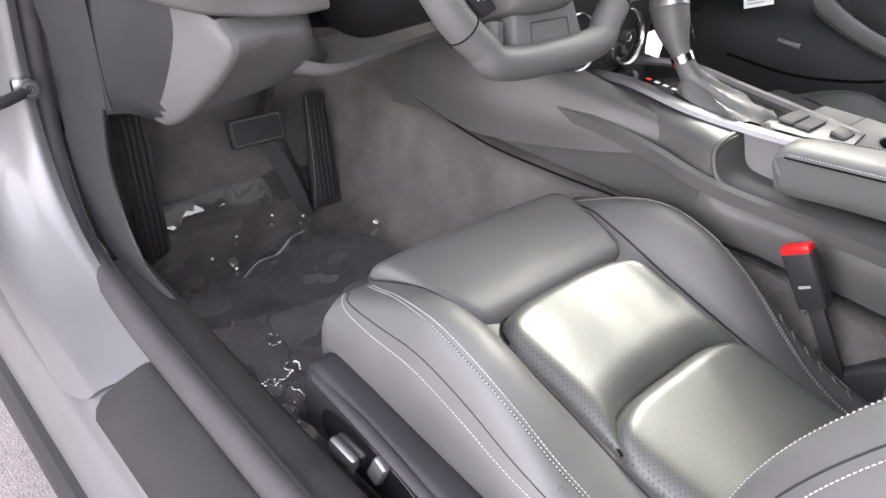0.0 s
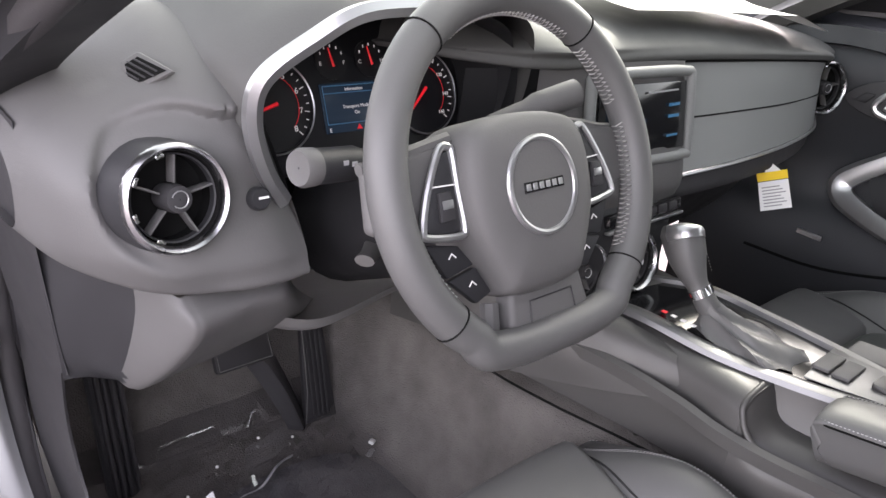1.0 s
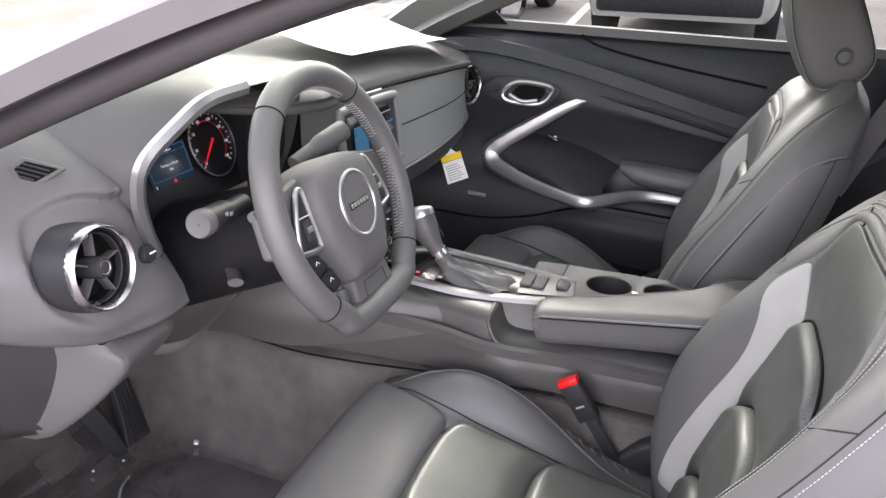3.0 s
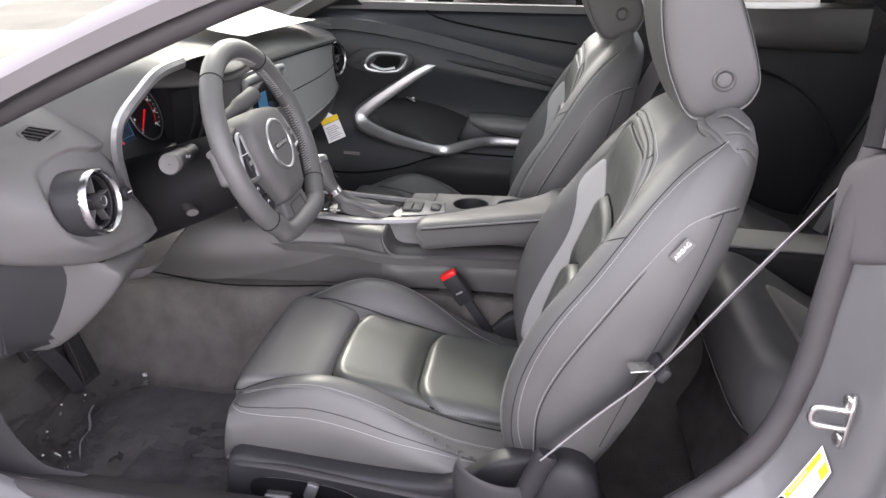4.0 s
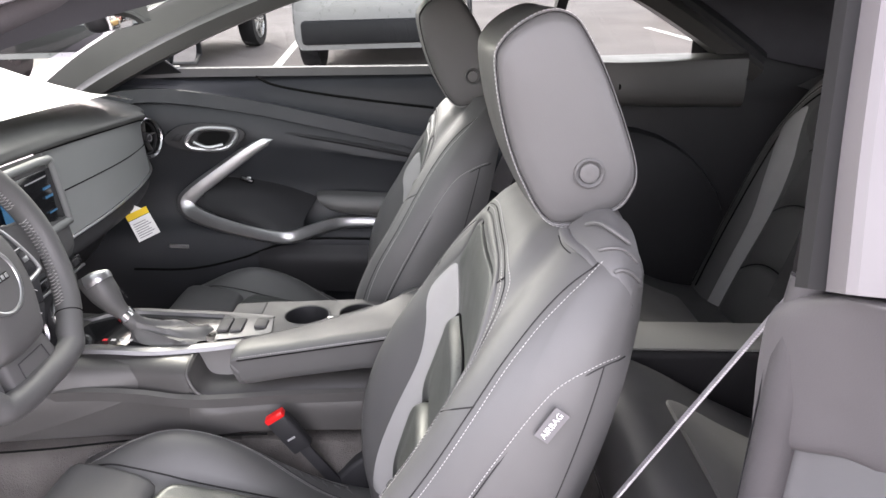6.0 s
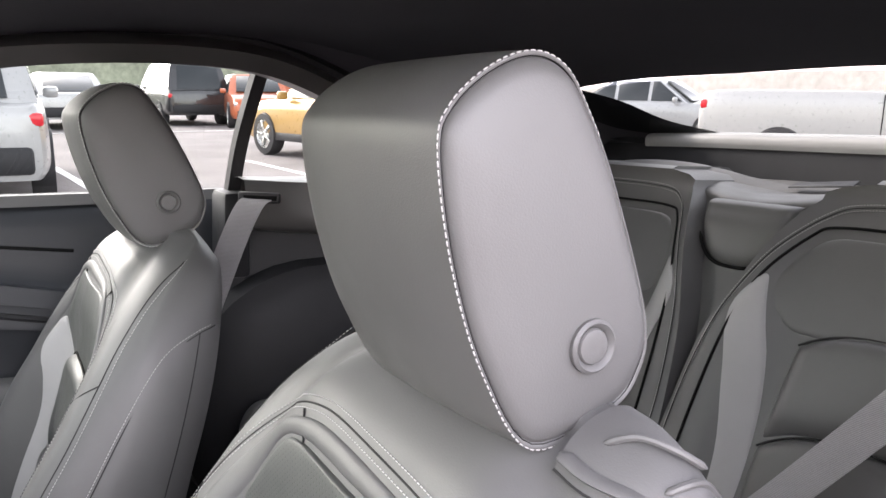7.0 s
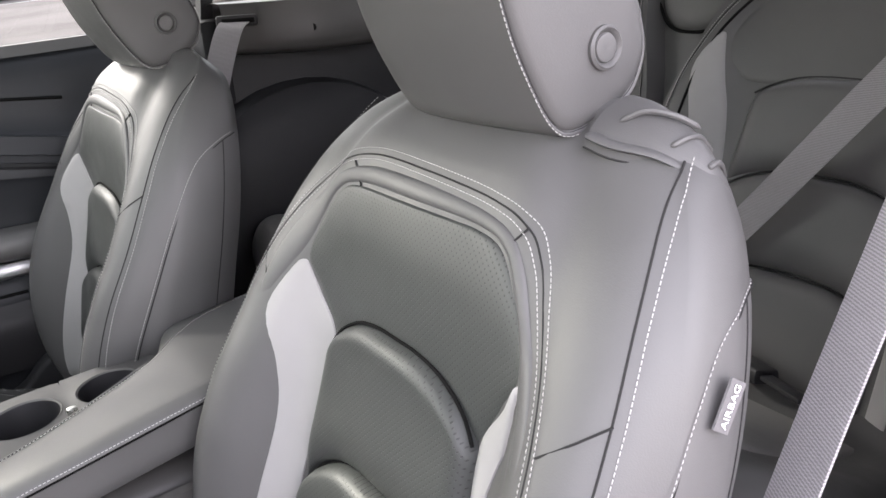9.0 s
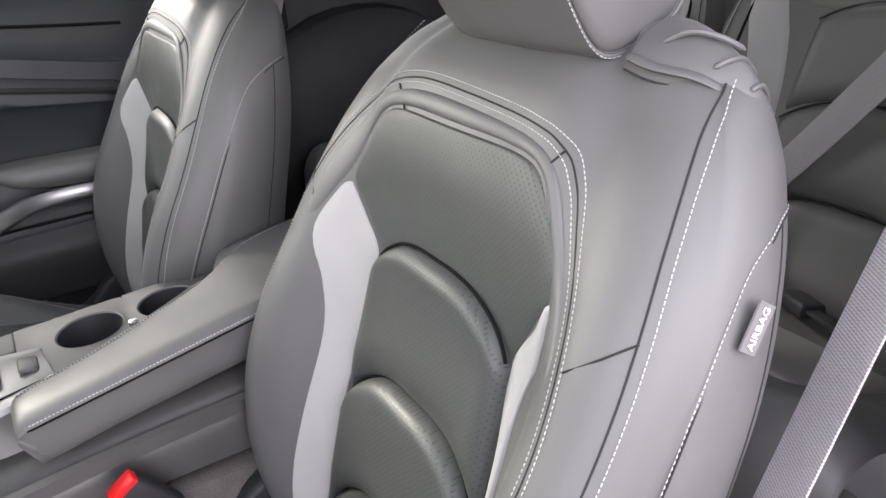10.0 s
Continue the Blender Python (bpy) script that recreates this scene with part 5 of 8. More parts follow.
under = [[(0.06, 0.812, 0.782), (0.25, 0.806, 0.784), (0.42, 0.812, 0.789), (0.56, 0.830, 0.796), (0.655, 0.872, 0.806)],
         [(0.06, 0.808, 0.752), (0.25, 0.802, 0.752), (0.42, 0.808, 0.756), (0.56, 0.830, 0.765), (0.66, 0.875, 0.78)],
         [(0.06, 0.85, 0.735), (0.25, 0.85, 0.735), (0.42, 0.86, 0.738), (0.56, 0.88, 0.745), (0.66, 0.92, 0.755)],
         [(0.08, 0.96, 0.60), (0.25, 0.96, 0.59), (0.42, 0.97, 0.59), (0.56, 0.98, 0.60), (0.66, 1.0, 0.62)],
         [(0.10, 1.10, 0.55), (0.25, 1.12, 0.54), (0.42, 1.12, 0.54), (0.56, 1.12, 0.55), (0.66, 1.12, 0.56)]]
part("glove_box", net(under, 5, 5), DARK, dash, "dark glove box lid under the dash")
# centre stack with two low round vents
part("stack_panel", net([[(-0.175, 0.90, 0.79), (-0.10, 0.825, 0.785), (0.0, 0.81, 0.78), (0.10, 0.825, 0.78), (0.16, 0.90, 0.78)],
                   [(-0.170, 0.86, 0.74), (-0.10, 0.80, 0.735), (0.0, 0.785, 0.73), (0.09, 0.80, 0.73), (0.14, 0.87, 0.73)],
                   [(-0.150, 0.84, 0.67), (-0.10, 0.80, 0.665), (0.0, 0.785, 0.66), (0.09, 0.80, 0.665), (0.13, 0.87, 0.67)],
                   [(-0.130, 0.83, 0.60), (-0.09, 0.79, 0.61), (0.0, 0.77, 0.62), (0.09, 0.79, 0.61), (0.13, 0.86, 0.60)]], 5, 5), BLACK, dash, "black centre stack")
part("button_strip", box((0.01, 0.794, 0.752), (0.17, 0.012, 0.018), 0.004, Euler((radians(-12), 0, 0)).to_matrix().to_4x4()), GLOSS, dash)
part("bright_strip", box((0.01, 0.788, 0.739), (0.175, 0.010, 0.005), 0.002, Euler((radians(-12), 0, 0)).to_matrix().to_4x4()), SATIN, dash)
for x in (-0.03, -0.005, 0.02, 0.045, 0.07):
    part("key", box((x, 0.788, 0.753), (0.019, 0.006, 0.012), 0.002, Euler((radians(-12), 0, 0)).to_matrix().to_4x4()), DARK, dash)
round_vent((-0.105, 0.790, 0.690), (-0.05, -0.97, 0.22), dash, 0.042)
round_vent((-0.010, 0.775, 0.690), (0.0, -0.97, 0.22), dash, 0.042)

# ---- steering wheel ----
wheel = thing("steering_wheel", "leather wrapped flat bottomed steering wheel with silver trim", "steering wheel")
WU, WN = Vector((0, 0.39, 0.921)), Vector((0, -0.921, 0.39))
WC = Vector((-0.373, 0.667, 0.894)) - WN * 0.034
RX, RU, RN = 0.010, 0.010, 0.011   # the rim sits above and nearer than the hub
wp = lambda a, b, h=0.0: np.array(WC + Vector((a, 0, 0)) + WU * b + WN * h)
rim_pts, rad = [], 0.1575
for k in np.linspace(-52, 232, 56):
    rim_pts.append((rad * math.cos(radians(k)), rad * math.sin(radians(k)) * 1.0))
rim_pts += [(-0.086, -0.138), (-0.06, -0.144), (-0.03, -0.146), (0.0, -0.146), (0.03, -0.146), (0.06, -0.144), (0.086, -0.138)]
rim3 = smooth([wp(a + RX, b + RU, RN) for a, b in rim_pts], 3, True)
part("rim", tube(rim3, 0.0172, 18, True, 1.0), LEATHER, wheel)
for k in (128, 52, 222, -42):
    c, s = math.cos(radians(k)), math.sin(radians(k))
    ring = [wp((rad + 0.0174 * math.cos(q)) * c + RX, (rad + 0.0174 * math.cos(q)) * s + RU, RN + 0.0174 * math.sin(q)) for q in np.linspace(0, 2 * np.pi, 24, endpoint=False)]
    part("rim_seam", tube(ring, 0.0009, 5, True), SEAM, wheel)
for k0, k1 in ((58, 122), (-38, 14), (22, 50), (166, 218)):
    line1 = []
    for k in np.arange(k0, k1, 2.0):
        for q in (205, 182, 160):
            r = rad + 0.0178 * math.cos(radians(q))
            line1.append(wp(r * math.cos(radians(k + (1.0 if q == 160 else 0))) + RX, r * math.sin(radians(k + (1.0 if q == 160 else 0))) + RU, RN + 0.0178 * math.sin(radians(q))))
    part("rim_stitching", tube(line1, 0.00065, 5), THREAD, wheel, "pale cross stitching inside the rim")
hub_out = smooth([(-0.072, 0.048), (-0.048, 0.062), (0, 0.066), (0.048, 0.062), (0.072, 0.048), (0.080, 0.012), (0.075, -0.032), (0.054, -0.076), (0.042, -0.090), (0, -0.094), (-0.042, -0.090), (-0.054, -0.076), (-0.075, -0.032), (-0.080, 0.012)], 4, True)
hub_rows = []
for k, h in ((0.99, -0.035), (1.0, 0.0), (0.985, 0.014), (0.95, 0.023), (0.88, 0.029), (0.75, 0.032), (0.5, 0.0335), (0.2, 0.034), (0.01, 0.034)):
    hub_rows.append([wp(a * k, b * k - 0.0 , h) for a, b in hub_out])
part("airbag_cover", grid(np.array(hub_rows), False, True), DASH, wheel, "smooth dark airbag cover")
part("emblem_ring", tube([wp(0.041 * math.cos(k), 0.041 * math.sin(k), 0.0345) for k in np.linspace(0, 2 * np.pi, 56, endpoint=False)], 0.0030, 8, True), SATIN, wheel, "satin ring on the cover")
part("emblem_disc", lathe([(0.0385, -0.002), (0.0385, 0.0015), (0.001, 0.0015)], wp(0, 0, 0.0335), WN, 44), DASH, wheel)
part("emblem_bar", slab([wp(-0.025, -0.0045, 0.0352), wp(0.025, -0.0045, 0.0352), wp(0.025, 0.0045, 0.0352), wp(-0.025, 0.0045, 0.0352)], WN * 0.001, 0.0003, 1), GLOSS, wheel, "dark emblem bar")
for i in range(6):
    a = -0.0205 + i * 0.0082
    part("emblem_block", slab([wp(a - 0.0026, -0.0028, 0.0363), wp(a + 0.0026, -0.0028, 0.0363), wp(a + 0.0026, 0.0028, 0.0363), wp(a - 0.0026, 0.0028, 0.0363)], WN * 0.0008, 0.0002, 1), SATIN, wheel)
for sx in (-1, 1):
    spoke = part("spoke", slab([wp(sx * a, b, -0.012) for a, b in ((0.062, 0.056), (0.110, 0.046), (0.158, 0.038), (0.163, -0.012), (0.132, -0.022), (0.072, -0.034))], WN * 0.016, 0.006, 3), DASH, wheel)
    fr = [wp(sx * a, b, 0.012) for a, b in smooth([(0.082, 0.045), (0.092, 0.043), (0.110, 0.012), (0.121, -0.017), (0.116, -0.024), (0.084, -0.028), (0.078, -0.022), (0.079, 0.01), (0.079, 0.040)], 4, True)]
    pod = part("switch_pod", slab([wp(sx * a, b, 0.0) for a, b in ((0.082, 0.043), (0.091, 0.041), (0.108, 0.012), (0.119, -0.016), (0.115, -0.022), (0.084, -0.026), (0.080, -0.021), (0.080, 0.01))], WN * 0.013, 0.003, 2), BLACK, wheel, "black switch pad")
    part("pod_frame", tube(fr, 0.0034, 8, True), SATIN, pod, "satin silver frame")
    part("rocker", slab([wp(sx * (0.096 + a), b - 0.002, 0.013) for a, b in ((-0.007, -0.012), (0.009, -0.012), (0.007, 0.012), (-0.006, 0.012))], WN * 0.005, 0.0015), DARK, pod)
    part("bright_key", slab([wp(sx * (0.096 + a), b, 0.018) for a, b in ((-0.005, -0.004), (0.006, -0.004), (0.006, 0.003), (-0.005, 0.003))], WN * 0.0015, 0.0005), SATIN, pod)
    part("key_line", tube([wp(sx * 0.081, 0.014, 0.0137), wp(sx * 0.106, 0.015, 0.0137)], 0.0007, 5), LIT, pod)
    part("wing", tube(smooth([wp(sx * 0.070, 0.052, 0.000), wp(sx * 0.105, 0.046, -0.002), wp(sx * 0.135, 0.040, -0.005), wp(sx * 0.158, 0.038, -0.007)], 4), 0.006, 8), DASH, spoke)
    k1 = part("mode_key", slab([wp(sx * a, b, 0.0) for a, b in ((0.119, -0.029), (0.084, -0.036), (0.070, -0.055), (0.101, -0.061))], WN * 0.008, 0.002), BLACK, wheel, "black wheel button")
    k2 = part("mode_key", slab([wp(sx * a, b, 0.0) for a, b in ((0.100, -0.063), (0.069, -0.057), (0.055, -0.082), (0.074, -0.088))], WN * 0.008, 0.002), BLACK, wheel, "black wheel button")
    for a, b, own in ((0.093, -0.045, k1), (0.076, -0.072, k2)):
        part("symbol", tube([wp(sx * (a - 0.004), b, 0.0085), wp(sx * a, b + 0.004, 0.0085), wp(sx * (a + 0.004), b, 0.0085)], 0.0006, 5), LIT, own)
lower = part("lower_spoke", slab([wp(a, b, -0.010) for a, b in ((-0.036, -0.078), (-0.046, -0.142), (0.070, -0.142), (0.056, -0.078))], WN * 0.022, 0.006, 3), DASH, wheel, "lower spoke with a sunken plate")
part("plate_line", tube([wp(a, b, 0.0125) for a, b in ((-0.020, -0.136), (-0.016, -0.100), (0.040, -0.100), (0.044, -0.136))], 0.0009, 6), DARK, lower)
part("bottom_gloss", tube([wp(a, b, 0.0125) for a, b in ((-0.062, -0.137), (0.062, -0.137))], 0.002, 6), GLOSS, lower)
for sx in (-1, 1):
    part("lower_arm", tube(smooth([wp(sx * 0.05, -0.094, -0.004), wp(sx * 0.056, -0.12, -0.003), wp(sx * 0.068, -0.142, -0.002)], 4), 0.009, 8), DASH, wheel)
# column and stalks
column = thing("steering_column", "black plastic steering column shroud with control stalks", "steering column")
col_rows = []
for h, w, t in ((-0.025, 0.052, 0.050), (-0.05, 0.072, 0.060), (-0.10, 0.078, 0.066), (-0.18, 0.082, 0.070), (-0.27, 0.085, 0.075)):
    col_rows.append([wp(w * math.cos(k) * (1 if abs(math.cos(k)) < 0.8 else 0.96), t * math.sin(k) - 0.012, h) for k in np.linspace(0, 2 * np.pi, 24, endpoint=False)])
part("shroud", grid(smooth(np.array(col_rows), 3), False, True, cap=True), SHROUD, column)
stalk = part("stalk", tube(smooth([(-0.44, 0.792, 0.890), (-0.48, 0.786, 0.893), (-0.518, 0.780, 0.897), (-0.545, 0.776, 0.900)], 4), [0.012] * 5 + [0.0155] * 8, 18), BLACK, column, "black lever with a grey end knob")
part("stalk_cap", lathe([(0.0160, -0.012), (0.0165, 0.0), (0.0145, 0.004), (0.010, 0.003), (0.001, 0.003)], (-0.546, 0.776, 0.900), (-1, -0.15, 0.10), 26), DASH, stalk)
part("stalk_marks", join(*[box((-0.500 - 0.009 * i, 0.7665, 0.900 + 0.002 * (i % 2)), (0.005, 0.001, 0.004), 0) for i in range(3)]), INK, stalk)
part("stalk", tube(smooth([(-0.31, 0.795, 0.905), (-0.27, 0.785, 0.920), (-0.235, 0.775, 0.932), (-0.215, 0.770, 0.938)], 4), [0.012] * 5 + [0.0150] * 8, 18), DASH, column, "grey wiper lever")
part("tilt_lever", tube(smooth([(-0.42, 0.83, 0.80), (-0.45, 0.80, 0.795), (-0.47, 0.785, 0.795)], 4), 0.010, 10, False, 0.6), CONSOLE, column)

# ---- centre console ----
console = thing("centre_console", "dark console with silver shifter plate, cup holders and armrest", "centre console")
def cs(y, zt, zl, w, wt):
    """One cross-section of the console: lower flank, flank, shoulder, top, and the same on the far side."""
    half = [(-w - 0.006, zl), (-w - 0.005, zl + (zt - zl) * 0.45), (-w, zt - 0.030), (-w + 0.008, zt - 0.010), (-w + 0.028, zt), (-wt, zt)]
    return [(x, y, z) for x, z in half] + [(-x, y, z) for x, z in half[::-1]]
con_rows = [cs(1.10, 0.60, 0.50, 0.165, 0.06), cs(0.98, 0.625, 0.515, 0.15, 0.06), cs(0.86, 0.64, 0.51, 0.125, 0.055), cs(0.74, 0.645, 0.51, 0.108, 0.055), cs(0.64, 0.640, 0.515, 0.104, 0.05), cs(0.553, 0.640, 0.52, 0.115, 0.05), cs(0.542, 0.634, 0.52, 0.115, 0.05), cs(0.526, 0.606, 0.52, 0.113, 0.05), cs(0.50, 0.598, 0.52, 0.110, 0.05), cs(0.44, 0.600, 0.52, 0.098, 0.05), cs(0.30, 0.612, 0.525, 0.098, 0.05), cs(0.10, 0.618, 0.53, 0.105, 0.05), cs(-0.06, 0.62, 0.53, 0.11, 0.05)]
part("flank", net(con_rows, 5, 3), CONSOLE, console, "dark grey console body")
ledge = smooth([(-0.150, 0.86, 0.60), (-0.128, 0.72, 0.602), (-0.124, 0.62, 0.598), (-0.126, 0.56, 0.592), (-0.120, 0.50, 0.588), (-0.112, 0.40, 0.592), (-0.112, 0.20, 0.602), (-0.12, 0.0, 0.61)], 6)
part("side_ledge", bar(ledge, [(-0.006, -0.010), (-0.008, 0.004), (0.0, 0.010), (0.008, 0.006), (0.008, -0.010)]), CONSOLE, console)
part("lower_line", tube(smooth([(-0.164, 1.06, 0.525), (-0.159, 0.90, 0.508), (-0.153, 0.78, 0.512), (-0.137, 0.66, 0.518), (-0.127, 0.58, 0.520), (-0.119, 0.42, 0.525)], 6), 0.0018, 6), SEAM, console)
# knee pad
part("knee_pad", net([[(-0.20, 1.02, 0.545), (-0.185, 0.90, 0.53), (-0.150, 0.78, 0.545), (-0.118, 0.66, 0.578), (-0.105, 0.625, 0.60)],
                      [(-0.205, 1.02, 0.60), (-0.185, 0.90, 0.59), (-0.148, 0.78, 0.595), (-0.116, 0.67, 0.610), (-0.104, 0.632, 0.618)],
                      [(-0.185, 1.02, 0.66), (-0.165, 0.90, 0.65), (-0.130, 0.78, 0.642), (-0.106, 0.68, 0.636), (-0.098, 0.642, 0.632)],
                      [(-0.15, 1.02, 0.69), (-0.13, 0.90, 0.68), (-0.10, 0.78, 0.655), (-0.085, 0.69, 0.642), (-0.082, 0.65, 0.636)]], 5, 5), CONSOLE, console, "padded knee rest")
part("pocket_wall", net([[(-0.058, 0.575, 0.646), (-0.046, 0.54, 0.646), (-0.034, 0.49, 0.648), (-0.022, 0.43, 0.651)], [(-0.062, 0.575, 0.62), (-0.052, 0.54, 0.62), (-0.042, 0.49, 0.62), (-0.032, 0.43, 0.622)], [(-0.066, 0.575, 0.597), (-0.060, 0.54, 0.596), (-0.052, 0.49, 0.596), (-0.044, 0.43, 0.597)]], 4, 4), CONSOLE, console, "inner wall of the side pocket")
part("pocket_lip", tube(smooth([(-0.1185, 0.500, 0.585), (-0.1175, 0.530, 0.600), (-0.1120, 0.545, 0.622), (-0.104, 0.5475, 0.632), (-0.086, 0.5475, 0.6385), (-0.062, 0.549, 0.640)], 6), np.r_[0.001, np.full(29, 0.0038), 0.001], 10), CONSOLE, console)
# shifter plate
plate_l = [(-0.060, 0.790, 0.640), (-0.070, 0.71, 0.654), (-0.058, 0.62, 0.646), (-0.038, 0.53, 0.645), (-0.022, 0.455, 0.650), (-0.010, 0.432, 0.652)]
plate_r = [(0.056, 0.790, 0.640), (0.072, 0.71, 0.655), (0.082, 0.62, 0.650), (0.075, 0.53, 0.650), (0.060, 0.455, 0.652), (0.052, 0.440, 0.653)]
part("silver_plate", bar(smooth(np.array(plate_l), 6), [(-0.015, -0.006), (-0.013, -0.001), (-0.006, 0.004), (0.004, 0.0055), (0.013, 0.003), (0.016, -0.003)]), PLATE, console, "bright satin trim beside the shifter")
part("silver_plate", bar(smooth(np.array(plate_r), 6), [(-0.010, -0.004), (-0.008, 0.004), (0.006, 0.005), (0.009, -0.003)]), PLATE, console, "bright satin trim beside the shifter")
part("plate_floor", net([[tuple(p) for p in np.array(plate_l) + (0, 0, -0.001)], [tuple((np.array(a) + np.array(b)) / 2 + (0, 0, 0.001)) for a, b in zip(plate_l, plate_r)], [tuple(p) for p in np.array(plate_r) + (0, 0, -0.001)]], 4, 5), GLOSS, console, "glossy black shifter panel")
part("plate_end", slab([(-0.030, 0.522, 0.651), (0.066, 0.528, 0.654), (0.055, 0.436, 0.656), (-0.012, 0.428, 0.655)], (0, 0, 0.002), 0.0008), PLATE, console)
for y in (0.515, 0.492):
    part("paddle_switch", box((0.020, y, 0.6575), (0.050, 0.021, 0.005), 0.002, Euler((radians(-4), 0, 0)).to_matrix().to_4x4()), DASH, console, "grey console switch")
part("brake_switch", box((0.024, 0.452, 0.6585), (0.034, 0.022, 0.009), 0.004, Euler((radians(10), 0, 0)).to_matrix().to_4x4()), CONSOLE, console, "grey parking brake switch")
for i, m in enumerate((NEEDLE, LIT, LIT, LIT)):
    part("gear_mark", box((-0.046, 0.700 - 0.014 * i, 0.6575), (0.006, 0.007, 0.0008), 0), m, console)
shifter = thing("gear_lever", "leather gear lever with silver cap and soft gaiter", "gear lever")
lev = smooth([(-0.008, 0.638, 0.650), (-0.018, 0.658, 0.676), (-0.024, 0.674, 0.698), (-0.025, 0.690, 0.718), (-0.022, 0.706, 0.740), (-0.018, 0.718, 0.758), (-0.016, 0.722, 0.766)], 5)
rads = np.interp(np.linspace(0, 1, len(lev)), (0, 0.25, 0.36, 0.45, 0.6, 0.8, 0.93, 1), (0.016, 0.014, 0.0135, 0.0175, 0.0245, 0.0275, 0.023, 0.008))
part("handle", tube(lev, rads, 20), LEATHER, shifter)
part("cap", tube(lev[-9:] + np.array([-0.004, -0.004, 0.003]), rads[-9:] * 0.93, 20), SATIN, shifter, "brushed silver top cap")
part("collar", tube(lev[8:11], 0.0162, 18), CHROME, shifter)
part("handle_stitching", stitches(lev[15:26] + np.array([0.012, -0.022, 0.003]), (0.4, -1, 0)), THREAD, shifter)
boot = []
for i, (h, k) in enumerate(((0.0, 1.0), (0.18, 0.9), (0.36, 0.68), (0.55, 0.50), (0.75, 0.34), (1.0, 0.28))):
    cx, cy, cz = -0.004 - 0.014 * h, 0.598 + 0.064 * h, 0.648 + 0.034 * h
    boot.append([(cx + 0.046 * k * math.copysign(abs(math.cos(q)) ** 0.6, math.cos(q)) * (1 + 0.10 * math.sin(7 * q + i)), cy + 0.062 * k * math.copysign(abs(math.sin(q)) ** 0.6, math.sin(q)) * (1 + 0.07 * math.sin(9 * q + 2 * i)), cz + 0.004 * math.sin(5 * q + i * 1.7)) for q in np.linspace(0, 2 * np.pi, 40, endpoint=False)])
part("gaiter", grid(smooth(np.array(boot), 5), False, True), LEATHER, shifter, "creased leather gaiter")
# cup holders
deck_z = lambda y: 0.654 + max(0.0, 0.43 - y) * 0.052
cup = None
for cx, cy, rr, y0, y1 in ((0.068, 0.378, 0.0395, 0.330, 0.462), (0.072, 0.281, 0.0365, 0.215, 0.330)):
    qs = np.linspace(0, 2 * np.pi, 48, endpoint=False)
    rim, edge = [], []
    for q in qs:
        c, s = math.cos(q), math.sin(q)
        k = min(((0.134 if c > 0 else -0.055) - cx) / c if abs(c) > 1e-6 else 9.0, ((y1 if s > 0 else y0) - cy) / s if abs(s) > 1e-6 else 9.0)
        edge.append((cx + c * k, cy + s * k))
        rim.append((c, s))
    ring = lambda r, dz: [(cx + r * c, cy + r * s, deck_z(cy + r * s) + dz) for c, s in rim]
    deck = part("cup_deck", grid(np.array([[(x, y, 0.615) for x, y in edge], [(x, y, deck_z(y)) for x, y in edge], ring(rr + 0.004, 0.0), ring(rr + 0.002, 0.0016), ring(rr, 0.0)]), False, True), DASH, console, "grey cup holder deck")
    part("cup_well", grid(np.array([ring(rr, 0.0), ring(rr - 0.0012, -0.004), ring(rr - 0.004, -0.040), ring(0.001, -0.040)]), False, True), BLACK, deck, "black round cup well")
    cup = cup or deck
part("deck_front", slab([(0.078, 0.462, 0.640), (0.082, 0.52, 0.638), (0.128, 0.52, 0.638), (0.134, 0.462, 0.640)], (0, 0, 0.014), 0.004, 3), DASH, console)
part("cup_clip", box((0.034, 0.330, 0.664), (0.010, 0.012, 0.012), 0.003), STEEL, cup)
# armrest
arm = thing("armrest", "padded leather armrest lid with pale stitching", "armrest")
lid_z = lambda y: 0.664 + 0.178 * float(np.interp(y, (-0.02, 0.10, 0.20, 0.475), (0.325, 0.305, 0.265, 0.0)))   # the lid climbs towards the rear
lid_low = lambda y: 0.614 + 0.155 * (0.455 - y)
arm_rows = []
for y, xr, xo, dz in ((0.462, -0.058, -0.054, -0.026), (0.472, -0.052, -0.047, -0.012), (0.474, -0.050, -0.044, -0.004), (0.455, -0.046, -0.039, 0.0), (0.385, -0.034, -0.028, 0.0), (0.31, -0.013, -0.007, 0.0), (0.256, 0.006, 0.013, 0.0), (0.225, 0.024, 0.050, 0.0), (0.195, 0.050, 0.112, 0.0), (0.15, 0.078, 0.127, 0.0), (0.05, 0.095, 0.130, 0.0), (0.0, 0.096, 0.130, -0.004), (-0.012, 0.092, 0.124, -0.018)):
    z, lo = lid_z(y) + dz, min(lid_low(y), lid_z(y) + dz - 0.012)
    slope = 0.004 if xo - xr < 0.012 else 0.020
    arm_rows.append([(-0.092, y - 0.016 * (y > 0.44), lo - 0.004), (-0.1055, y - 0.013 * (y > 0.44), lo), (-0.1075, y, z - 0.018), (-0.1085, y, z - 0.011), (-0.1065, y, z - 0.006), (-0.098, y, z - 0.001), (-0.086, y, z + 0.0015), ((xr - 0.086) / 2, y, z + 0.002), (xr - 0.006, y, z + 0.0005), (xr, y, z - 0.0015), (xo, y, z - slope), (xo + 0.001, y, 0.65), (xo - 0.01, y, 0.63)])
part("lid", net(arm_rows, 4, 3, cap=True), LEATHER, arm)
al = np.array([(-0.058, 0.4745, lid_z(0.474) - 0.013)] + [(-0.1088 + 0.004 * max(0.0, (y - 0.465) / 0.009), y, lid_z(y) - 0.012) for y in np.linspace(0.472, 0.0, 40)])
part("lid_seam", tube(al, 0.0013, 6), SEAM, arm)
